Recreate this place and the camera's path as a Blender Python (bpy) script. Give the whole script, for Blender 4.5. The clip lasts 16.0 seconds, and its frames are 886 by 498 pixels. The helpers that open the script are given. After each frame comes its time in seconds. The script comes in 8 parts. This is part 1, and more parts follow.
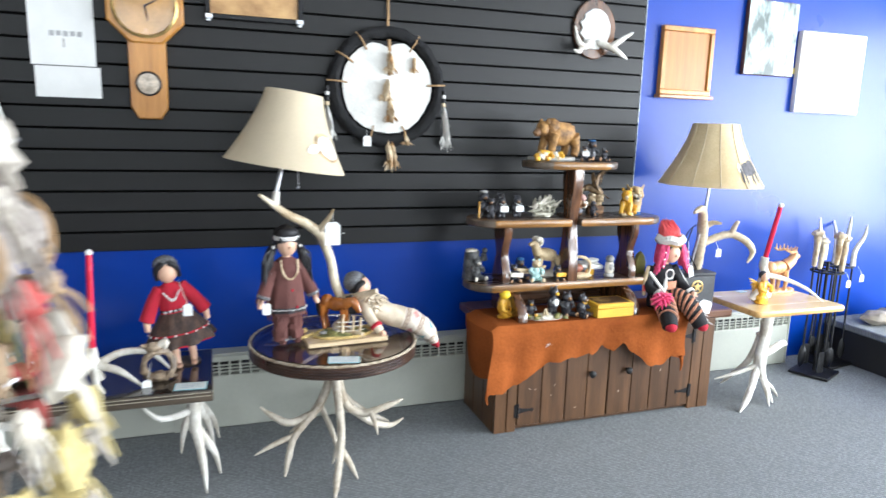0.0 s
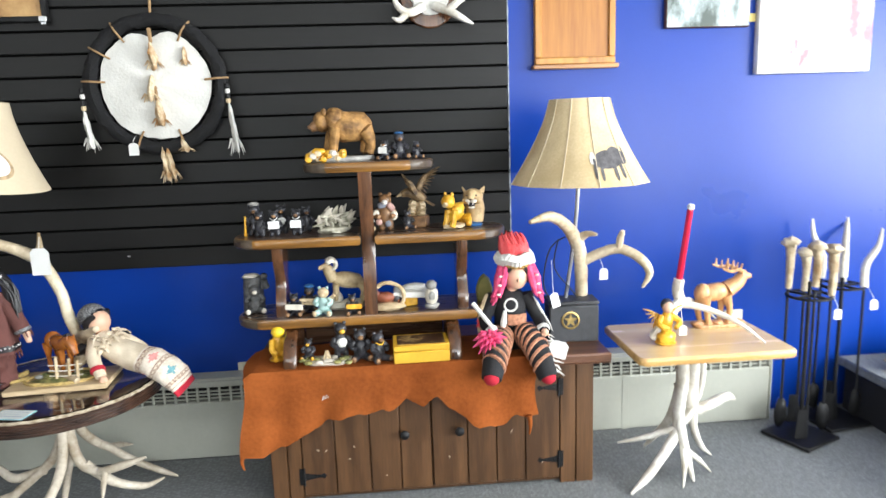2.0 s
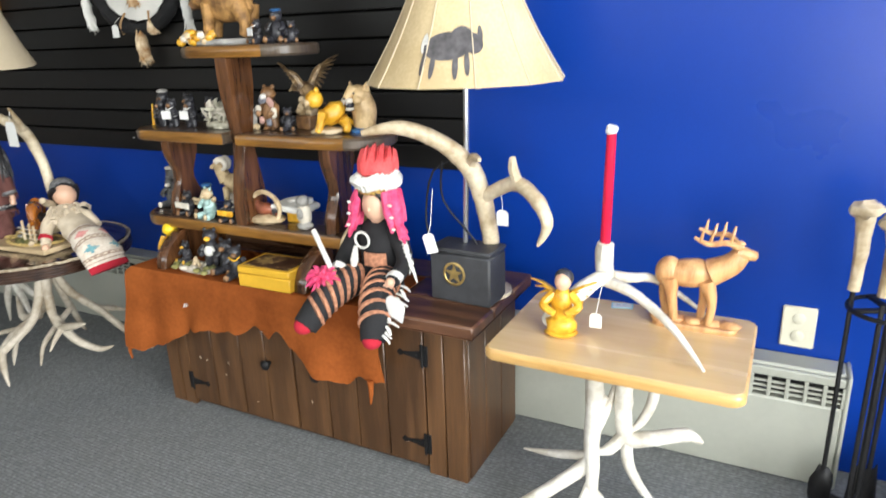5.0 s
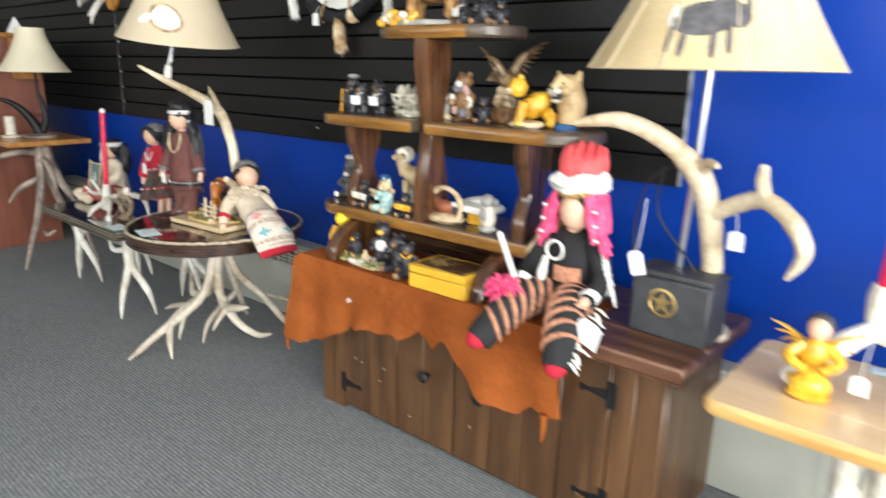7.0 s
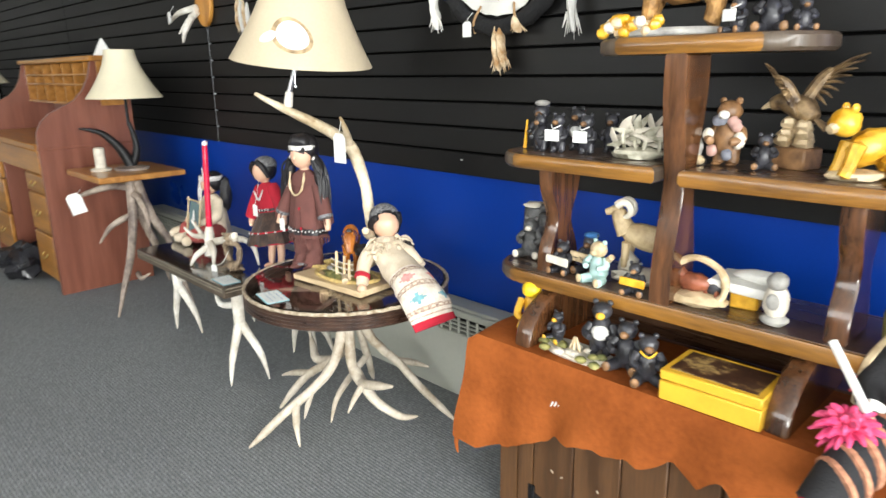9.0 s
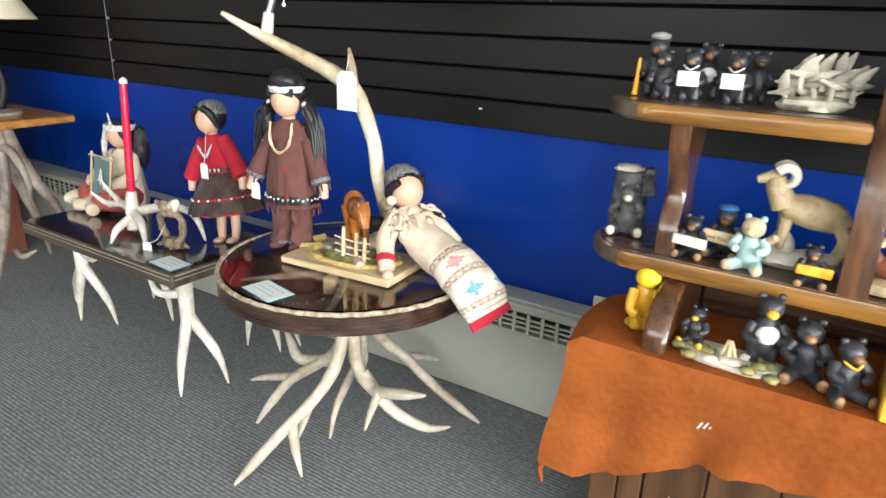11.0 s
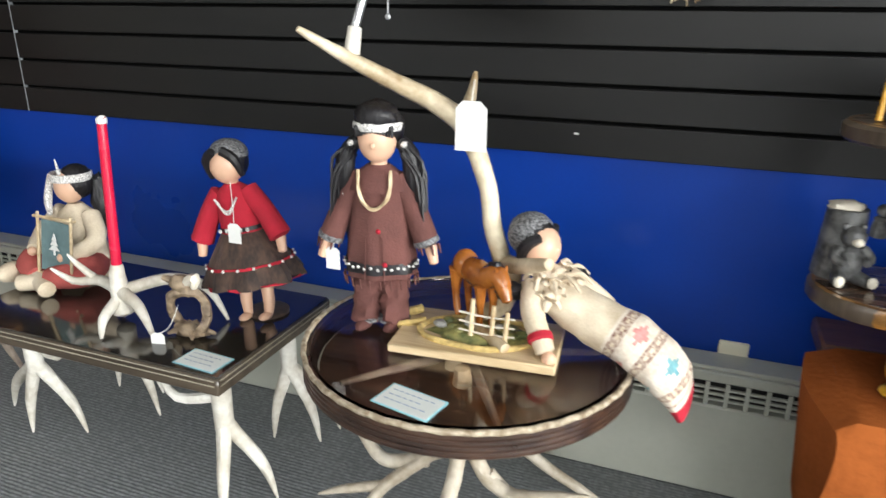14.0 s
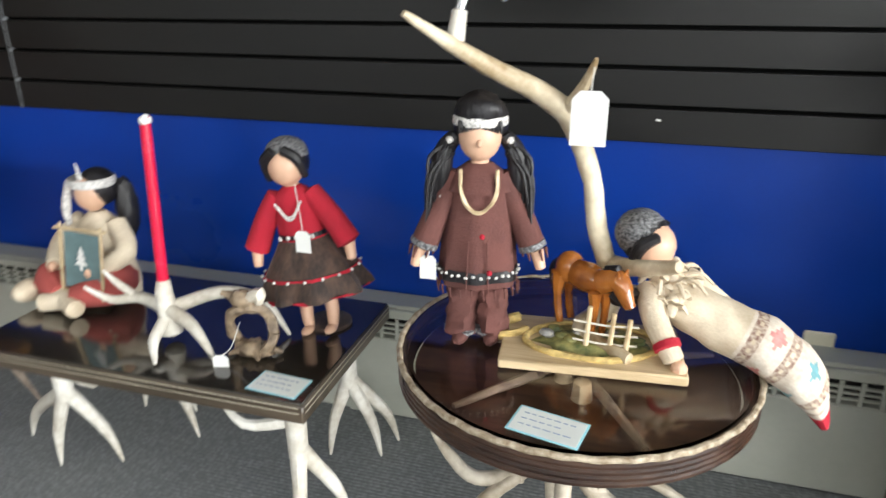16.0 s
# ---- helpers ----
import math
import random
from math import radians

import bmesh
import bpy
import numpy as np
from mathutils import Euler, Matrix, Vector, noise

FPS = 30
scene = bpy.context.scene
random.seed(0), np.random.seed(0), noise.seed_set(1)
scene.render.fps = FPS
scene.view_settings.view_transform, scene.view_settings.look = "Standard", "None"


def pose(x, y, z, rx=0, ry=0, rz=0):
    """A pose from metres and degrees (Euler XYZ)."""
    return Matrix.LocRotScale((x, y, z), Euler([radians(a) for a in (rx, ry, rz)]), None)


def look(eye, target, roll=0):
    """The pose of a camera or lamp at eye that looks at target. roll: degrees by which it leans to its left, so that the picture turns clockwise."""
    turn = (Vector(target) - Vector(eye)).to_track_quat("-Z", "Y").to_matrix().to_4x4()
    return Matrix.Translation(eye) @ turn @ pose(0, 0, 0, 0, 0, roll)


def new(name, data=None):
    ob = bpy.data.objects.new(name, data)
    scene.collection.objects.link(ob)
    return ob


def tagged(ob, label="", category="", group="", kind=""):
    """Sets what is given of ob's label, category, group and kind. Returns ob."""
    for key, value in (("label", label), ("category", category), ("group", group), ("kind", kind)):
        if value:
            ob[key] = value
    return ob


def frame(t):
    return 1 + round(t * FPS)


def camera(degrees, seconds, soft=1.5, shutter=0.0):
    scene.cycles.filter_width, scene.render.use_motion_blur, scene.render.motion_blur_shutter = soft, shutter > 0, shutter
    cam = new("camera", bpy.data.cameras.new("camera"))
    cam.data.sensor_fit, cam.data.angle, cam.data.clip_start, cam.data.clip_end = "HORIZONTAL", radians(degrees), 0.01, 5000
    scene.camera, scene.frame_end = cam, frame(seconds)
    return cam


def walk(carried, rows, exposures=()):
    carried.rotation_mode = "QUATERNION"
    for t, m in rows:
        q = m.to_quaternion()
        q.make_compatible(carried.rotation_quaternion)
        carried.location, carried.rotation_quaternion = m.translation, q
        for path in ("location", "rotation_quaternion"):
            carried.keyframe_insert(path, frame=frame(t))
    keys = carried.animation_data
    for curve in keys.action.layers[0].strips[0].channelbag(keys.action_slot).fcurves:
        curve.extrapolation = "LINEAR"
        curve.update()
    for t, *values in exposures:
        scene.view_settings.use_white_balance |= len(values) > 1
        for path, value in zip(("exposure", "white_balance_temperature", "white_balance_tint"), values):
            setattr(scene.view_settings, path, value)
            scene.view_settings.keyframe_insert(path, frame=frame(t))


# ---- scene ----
cam = camera(67.4, 16.0, shutter=0.6)
PATH = [
    (0, (-2.305, -3.263, 1.467), (-1.648, -1.409, 1.103), 1.7),
    (0.5, (-1.873, -3.208, 1.537), (-1.302, -1.338, 1.118), 0.7),
    (1, (-1.448, -3.117, 1.553), (-0.906, -1.246, 1.099), 2.2),
    (1.5, (-0.997, -3.043, 1.444), (-0.544, -1.132, 1.063), -0.6),
    (2, (-0.529, -2.945, 1.435), (-0.382, -0.984, 1.072), -2.0),
    (2.5, (-0.178, -2.741, 1.422), (-0.199, -0.771, 1.076), 0.6),
    (3, (0.233, -2.673, 1.467), (-0.126, -0.746, 1.072), 1.1),
    (3.5, (0.493, -2.593, 1.43), (-0.149, -0.737, 1.055), -1.4),
    (3.7, (0.601, -2.482, 1.443), (-0.038, -0.632, 1.03), -0.3),
    (5.8, (1.033, -2.029, 1.212), (0.009, -0.445, 0.548), -2.1),
    (6, (0.985, -2.029, 1.19), (-0.052, -0.453, 0.527), -1.2),
    (6.5, (0.902, -1.987, 1.169), (-0.207, -0.431, 0.577), 0.0),
    (7, (0.755, -1.941, 1.193), (-0.504, -0.477, 0.671), 1.2),
    (7.5, (0.525, -1.845, 1.238), (-0.828, -0.462, 0.729), 0.5),
    (8, (0.36, -1.76, 1.25), (-1.021, -0.411, 0.725), 0.8),
    (8.5, (0.229, -1.765, 1.257), (-1.199, -0.48, 0.698), 1.8),
    (8.7, (0.16, -1.807, 1.259), (-1.261, -0.507, 0.72), 0.6),
    (10.8, (-0.578, -1.795, 1.185), (-1.63, -0.213, 0.561), 0.6),
    (11, (-0.641, -1.787, 1.191), (-1.67, -0.205, 0.528), 1.7),
    (11.5, (-0.792, -1.793, 1.178), (-1.732, -0.165, 0.495), 1.9),
    (12, (-0.973, -1.819, 1.187), (-1.779, -0.117, 0.514), 0.1),
    (12.5, (-1.089, -1.867, 1.181), (-1.819, -0.125, 0.524), 2.0),
    (13, (-1.132, -1.875, 1.18), (-1.835, -0.124, 0.52), 3.2),
    (13.5, (-1.264, -1.81, 1.184), (-1.959, -0.055, 0.522), 2.0),
    (14, (-1.395, -1.725, 1.209), (-2.06, 0.04, 0.545), 0.7),
    (14.5, (-1.476, -1.678, 1.181), (-2.195, 0.066, 0.517), 1.2),
    (15, (-1.535, -1.657, 1.19), (-2.298, 0.055, 0.491), 0.8),
    (15.5, (-1.605, -1.668, 1.189), (-2.346, 0.043, 0.465), 2.2),
    (16, (-1.73, -1.695, 1.215), (-2.253, 0.095, 0.493), -0.0),
]
EXPOSURES = [(0.0, -0.65, 5900, 10), (1.0, -0.75, 6000, 10), (2.0, -0.95, 6300, 10), (3.5, -1.25, 6500, 10), (6.0, -1.3, 6500, 10), (7.5, -0.85, 6500, 10), (8.5, -0.7, 6600, 10), (11.0, -0.7, 6500, 10), (12.5, -0.75, 6500, 10), (16.0, -0.72, 6500, 10)]
walk(cam, [(t, look(e, a, r)) for t, e, a, r in PATH], EXPOSURES)

# ---- light ----
world = bpy.data.worlds.new("world")
scene.world = world
world.use_nodes = True
sky = world.node_tree.nodes.new("ShaderNodeTexSky")
sky.sky_type = "NISHITA"
sky.sun_disc = False
sky.sun_elevation = radians(40)
sky.sun_rotation = radians(120)
world.node_tree.links.new(sky.outputs["Color"], world.node_tree.nodes["Background"].inputs["Color"])
world.node_tree.nodes["Background"].inputs["Strength"].default_value = 0.12

sun_data = bpy.data.lights.new("sun", "SUN")
sun_data.energy, sun_data.angle, sun_data.color = 2.0, radians(0.5), (1.0, 0.95, 0.88)
sun = new("sun", sun_data)
sun.matrix_world = look((-6, 6, 8), (0, 0, 0))


def window_light(name, w, h, power, m):
    d = bpy.data.lights.new(name, "AREA")
    d.shape, d.size, d.size_y, d.energy, d.color = "RECTANGLE", w, h, power, (0.95, 0.97, 0.95)
    ob = new(name, d)
    ob.matrix_world = m
    return ob


# daylight in the east and corner windows; the high south one is added fill
window_light("window_light_east", 3.8, 1.95, 1000, look((4.12, -3.2, 1.5), (0, -3.2, 1.3)))
window_light("fill_light_south", 10.6, 0.9, 330, look((-1.6, -6.02, 2.3), (-1.6, 0, 1.0)))
window_light("window_light_corner", 2.3, 1.2, 280, look((2.7, -6.02, 1.1), (2.7, 0, 1.1)))



# ---- mesh helpers ----
class Build:
    """Collects shapes with material slots into one mesh."""

    def __init__(self):
        self.v, self.f, self.mi, self.sm = [], [], [], []

    def add(self, verts, faces, mi=0, smooth=True, m=None):
        o = len(self.v)
        if m is not None:
            verts = [m @ Vector(p) for p in verts]
        self.v += [tuple(p) for p in verts]
        self.f += [tuple(i + o for i in q) for q in faces]
        self.mi += [mi] * len(faces)
        self.sm += [smooth] * len(faces)
        return self

    def box(self, a, b, mi=0, bev=0.003, m=None):
        """A box from corner a to corner b with chamfered edges."""
        a, b = [min(p, q) for p, q in zip(a, b)], [max(p, q) for p, q in zip(a, b)]
        bev = min(bev, 0.45 * min(q - p for p, q in zip(a, b)))
        vs, idx = [], {}
        for sx in (0, 1):
            for sy in (0, 1):
                for sz in (0, 1):
                    s = (sx, sy, sz)
                    for ax in range(3):
                        p = []
                        for k in range(3):
                            e = b[k] if s[k] else a[k]
                            if k != ax:
                                e += -bev if s[k] else bev
                            p.append(e)
                        idx[s, ax] = len(vs)
                        vs.append(p)
        fs = []
        for ax in range(3):
            u, w = (ax + 1) % 3, (ax + 2) % 3
            for d in (0, 1):
                q = []
                for p, r in ((0, 0), (1, 0), (1, 1), (0, 1)):
                    s = [0, 0, 0]
                    s[ax], s[u], s[w] = d, p, r
                    q.append(idx[tuple(s), ax])
                fs.append(q if d else q[::-1])
            for p in (0, 1):
                for r in (0, 1):
                    s0, s1 = [0, 0, 0], [0, 0, 0]
                    s0[u], s0[w], s1[u], s1[w], s1[ax] = p, r, p, r, 1
                    s0, s1 = tuple(s0), tuple(s1)
                    q = [idx[s0, u], idx[s1, u], idx[s1, w], idx[s0, w]]
                    fs.append(q if p == r else q[::-1])
        for s in [(x, y, z) for x in (0, 1) for y in (0, 1) for z in (0, 1)]:
            q = [idx[s, 0], idx[s, 1], idx[s, 2]]
            fs.append(q if sum(s) % 2 else q[::-1])
        return self.add(vs, fs, mi, False, m)

    def tube(self, pts, radii, seg=8, sub=4, mi=0, flat=1.0, m=None, wob=0.0):
        """A round bar along a smooth curve through pts, its radius running through radii."""
        pts = [Vector(p) for p in pts]
        if not hasattr(radii, "__len__"):
            radii = [radii] * len(pts)
        line, rr = [], []
        n = len(pts)
        for i in range(n - 1):
            p0, p1, p2, p3 = pts[max(i - 1, 0)], pts[i], pts[i + 1], pts[min(i + 2, n - 1)]
            k = sub if n > 2 else 1
            for j in range(k):
                t = j / k
                line.append(0.5 * (2 * p1 + (p2 - p0) * t + (2 * p0 - 5 * p1 + 4 * p2 - p3) * t * t + (3 * p1 - p0 - 3 * p2 + p3) * t ** 3))
                rr.append(radii[i] * (1 - t) + radii[i + 1] * t)
        line.append(pts[-1])
        rr.append(radii[-1])
        d = (line[1] - line[0]).normalized()
        side = d.cross(Vector((0.31, 0.17, 0.93))).normalized()
        vs, fs = [], []
        for i, p in enumerate(line):
            d = (line[min(i + 1, len(line) - 1)] - line[max(i - 1, 0)]).normalized()
            side = (side - d * side.dot(d)).normalized()
            up = d.cross(side)
            for k in range(seg):
                a = 2 * math.pi * k / seg
                r = rr[i] * (1 + wob * noise.noise(p * 38 + Vector((k * 0.7, 0, 0)))) if wob else rr[i]
                vs.append(p + side * math.cos(a) * r + up * math.sin(a) * r * flat)
        for i in range(len(line) - 1):
            for k in range(seg):
                a, b = i * seg + k, i * seg + (k + 1) % seg
                fs.append((a, b, b + seg, a + seg))
        vs += [line[0] - (line[1] - line[0]).normalized() * rr[0] * 0.4, line[-1] + (line[-1] - line[-2]).normalized() * rr[-1] * 0.4]
        c0, c1, e = len(vs) - 2, len(vs) - 1, (len(line) - 1) * seg
        for k in range(seg):
            fs.append((c0, (k + 1) % seg, k))
            fs.append((c1, e + k, e + (k + 1) % seg))
        return self.add(vs, fs, mi, True, m)

    def blob(self, c, r, mi=0, seg=12, rings=8, lump=0.0, freq=3.0, m=None, rot=None):
        """An ellipsoid at c with half-axes r, lumpy by noise."""
        if not hasattr(r, "__len__"):
            r = (r, r, r)
        turn = Euler([radians(a) for a in rot]).to_matrix() if rot else None
        vs, fs = [], []
        seed = Vector((c[0] * 7.1, c[1] * 5.3, c[2] * 6.7))
        for i in range(rings + 1):
            th = math.pi * i / rings
            for k in range(seg if 0 < i < rings else 1):
                ph = 2 * math.pi * k / seg
                u = Vector((math.sin(th) * math.cos(ph), math.sin(th) * math.sin(ph), math.cos(th)))
                s = 1 + lump * noise.noise(u * freq + seed) if lump else 1
                p = Vector((u.x * r[0] * s, u.y * r[1] * s, u.z * r[2] * s))
                vs.append((turn @ p if turn else p) + Vector(c))
        def at(i, k):
            return 0 if i == 0 else len(vs) - 1 if i == rings else 1 + (i - 1) * seg + k % seg
        for i in range(rings):
            for k in range(seg):
                q = [at(i, k), at(i + 1, k), at(i + 1, k + 1), at(i, k + 1)]
                fs.append(tuple(dict.fromkeys(q)))
        return self.add(vs, fs, mi, True, m)

    def lathe(self, prof, c=(0, 0, 0), seg=24, mi=0, m=None, fold=0.0, folds=8, close=True, squash=1.0, smooth=True):
        """Turns a profile of (radius, height) round the upright line through c; fold: waves in its rim."""
        vs, fs = [], []
        n = len(prof)
        for i, (r, z) in enumerate(prof):
            for k in range(seg):
                a = 2 * math.pi * k / seg
                rr = r * (1 + fold * math.sin(folds * a + 0.6 * math.sin(3 * a)) * (1 - i / max(n - 1, 1)) ** 0.7)
                vs.append((c[0] + rr * math.cos(a), c[1] + rr * math.sin(a) * squash, c[2] + z))
        for i in range(n - 1):
            for k in range(seg):
                a, b = i * seg + k, i * seg + (k + 1) % seg
                fs.append((a, b, b + seg, a + seg))
        if close:
            fs.append(tuple(range(seg))[::-1])
            fs.append(tuple(range((n - 1) * seg, n * seg)))
        return self.add(vs, fs, mi, smooth, m)

    def slab(self, outline, t, mi=0, m=None, bev=0.003, smooth=False):
        """An outline in x and y, from z = 0 to t, with chamfered rims."""
        n = len(outline)
        cx, cy = sum(p[0] for p in outline) / n, sum(p[1] for p in outline) / n
        def ring(z, inset):
            out = []
            for i, p in enumerate(outline):
                d = Vector((cx - p[0], cy - p[1]))
                d = d.normalized() * min(inset, d.length * 0.5) if d.length > 1e-6 else d
                out.append((p[0] + d.x, p[1] + d.y, z))
            return out
        bev = min(bev, t * 0.4)
        vs = ring(0, bev) + ring(bev, 0) + ring(t - bev, 0) + ring(t, bev)
        fs = [tuple(range(n))[::-1], tuple(range(3 * n, 4 * n))]
        for j in range(3):
            for i in range(n):
                a, b = j * n + i, j * n + (i + 1) % n
                fs.append((a, b, b + n, a + n))
        return self.add(vs, fs, mi, smooth, m)

    def sheet(self, fn, nu, nv, t=0.0, mi=0, m=None):
        """A surface fn(u, v), given thickness t below it."""
        vs = [Vector(fn(i / nu, j / nv)) for i in range(nu + 1) for j in range(nv + 1)]
        w = nv + 1
        fs = [(i * w + j, (i + 1) * w + j, (i + 1) * w + j + 1, i * w + j + 1) for i in range(nu) for j in range(nv)]
        if t:
            nor = [Vector((0, 0, 0)) for _ in vs]
            for q in fs:
                k = (vs[q[1]] - vs[q[0]]).cross(vs[q[3]] - vs[q[0]])
                for a in q:
                    nor[a] = nor[a] + k
            k = len(vs)
            vs = vs + [p - q.normalized() * t if q.length else p for p, q in zip(vs, nor)]
            edge = [(i * w) for i in range(nu + 1)] + [nu * w + j for j in range(1, nv + 1)] + [i * w + nv for i in range(nu - 1, -1, -1)] + [j for j in range(nv - 1, 0, -1)]
            fs = fs + [tuple(a + k for a in q)[::-1] for q in fs]
            for a, b in zip(edge, edge[1:] + edge[:1]):
                fs.append((a, a + k, b + k, b))
        return self.add(vs, fs, mi, True, m)


def mesh_of(name, b, mats):
    me = bpy.data.meshes.new(name)
    me.from_pydata(b.v, [], b.f)
    for mt in mats if isinstance(mats, (list, tuple)) else [mats]:
        me.materials.append(mt)
    me.polygons.foreach_set("material_index", b.mi)
    me.polygons.foreach_set("use_smooth", b.sm)
    me.update()
    bm = bmesh.new()
    bm.from_mesh(me)
    bmesh.ops.recalc_face_normals(bm, faces=bm.faces)
    bm.to_mesh(me)
    bm.free()
    me.set_sharp_from_angle(angle=radians(42))
    return me


def thing(name, label, category, base=(0, 0, 0), group="", kind=""):
    """An empty at the base of a thing made of parts."""
    ob = new(name)
    ob.location = base
    ob.empty_display_size = 0.05
    return tagged(ob, label, category, group, kind)


def part(name, b, mats, parent=None, label=""):
    """One mesh, built in world places, under a thing or a part."""
    ob = new(name, mesh_of(name, b, mats))
    if parent is not None:
        ob.parent = parent
        base = Vector(parent.location)
        if parent.parent is not None:
            base = base + Vector(parent.parent.location)
        ob.location = -base
    return tagged(ob, label)


def solid(name, b, mats, label, category, group="", kind=""):
    """A thing of one mesh."""
    return tagged(new(name, mesh_of(name, b, mats)), label, category, group, kind)


def rounded(x0, y0, x1, y1, r, n=5):
    out = []
    for cx, cy, a0 in ((x1 - r, y1 - r, 0), (x0 + r, y1 - r, 90), (x0 + r, y0 + r, 180), (x1 - r, y0 + r, 270)):
        for k in range(n + 1):
            a = radians(a0 + 90 * k / n)
            out.append((cx + r * math.cos(a), cy + r * math.sin(a)))
    return out


# ---- materials ----
def nodes_of(name):
    mt = bpy.data.materials.new(name)
    mt.use_nodes = True
    nt = mt.node_tree
    return mt, nt, nt.nodes["Principled BSDF"]


def mat(name, col, rough=0.6, metal=0.0, vary=0.15, scale=8.0, bump=0.15, bscale=90.0, stretch=(1, 1, 1), col2=None, spec=0.5, coat=0.0, rand=0.0, sheen=0.0):
    """Base colour broken up by broad and fine noise, with fine relief."""
    mt, nt, bs = nodes_of(name)
    L, N = nt.links.new, nt.nodes.new
    tc = N("ShaderNodeTexCoord")
    mp = N("ShaderNodeMapping")
    mp.inputs["Scale"].default_value = stretch
    L(tc.outputs["Object"], mp.inputs["Vector"])
    n1, n2 = N("ShaderNodeTexNoise"), N("ShaderNodeTexNoise")
    n1.inputs["Scale"].default_value, n1.inputs["Detail"].default_value = scale, 5
    n2.inputs["Scale"].default_value, n2.inputs["Detail"].default_value = bscale, 3
    L(mp.outputs["Vector"], n1.inputs["Vector"])
    L(mp.outputs["Vector"], n2.inputs["Vector"])
    lo = [c * (1 - vary) for c in col]
    hi = list(col2) if col2 else [min(1, c * (1 + vary)) for c in col]
    r = N("ShaderNodeValToRGB")
    r.color_ramp.elements[0].position, r.color_ramp.elements[1].position = 0.32, 0.68
    r.color_ramp.elements[0].color, r.color_ramp.elements[1].color = (*lo, 1), (*hi, 1)
    add = N("ShaderNodeMath")
    add.operation = "MULTIPLY_ADD"
    add.inputs[1].default_value, add.inputs[2].default_value = 0.3, -0.15
    L(n2.outputs["Fac"], add.inputs[0])
    sm = N("ShaderNodeMath")
    L(n1.outputs["Fac"], sm.inputs[0])
    L(add.outputs[0], sm.inputs[1])
    if rand:
        oi = N("ShaderNodeObjectInfo")
        ra = N("ShaderNodeMath")
        ra.operation = "MULTIPLY_ADD"
        ra.inputs[1].default_value, ra.inputs[2].default_value = rand, -rand / 2
        L(oi.outputs["Random"], ra.inputs[0])
        s2 = N("ShaderNodeMath")
        L(sm.outputs[0], s2.inputs[0])
        L(ra.outputs[0], s2.inputs[1])
        sm = s2
    L(sm.outputs[0], r.inputs["Fac"])
    L(r.outputs["Color"], bs.inputs["Base Color"])
    rr = N("ShaderNodeMapRange")
    rr.inputs["To Min"].default_value, rr.inputs["To Max"].default_value = max(0.02, rough - 0.08), min(1, rough + 0.08)
    L(n1.outputs["Fac"], rr.inputs["Value"])
    L(rr.outputs["Result"], bs.inputs["Roughness"])
    bs.inputs["Metallic"].default_value = metal
    bs.inputs["Specular IOR Level"].default_value = spec
    bs.inputs["Coat Weight"].default_value = coat
    bs.inputs["Coat Roughness"].default_value = 0.08
    bs.inputs["Sheen Weight"].default_value = sheen
    if bump:
        bp = N("ShaderNodeBump")
        bp.inputs["Strength"].default_value, bp.inputs["Distance"].default_value = bump, 0.004
        L(n2.outputs["Fac"], bp.inputs["Height"])
        L(bp.outputs["Normal"], bs.inputs["Normal"])
    return mt


def wood(name, dark, light, rough=0.35, axis="x", fine=1.0, coat=0.2, bump=0.12, rand=0.0):
    st = {"x": (1.2, 14, 14), "y": (14, 1.2, 14), "z": (14, 14, 1.2)}[axis]
    return mat(name, dark, rough, 0, 0.0, 2.2 * fine, bump, 14 * fine, st, light, coat=coat, rand=rand)


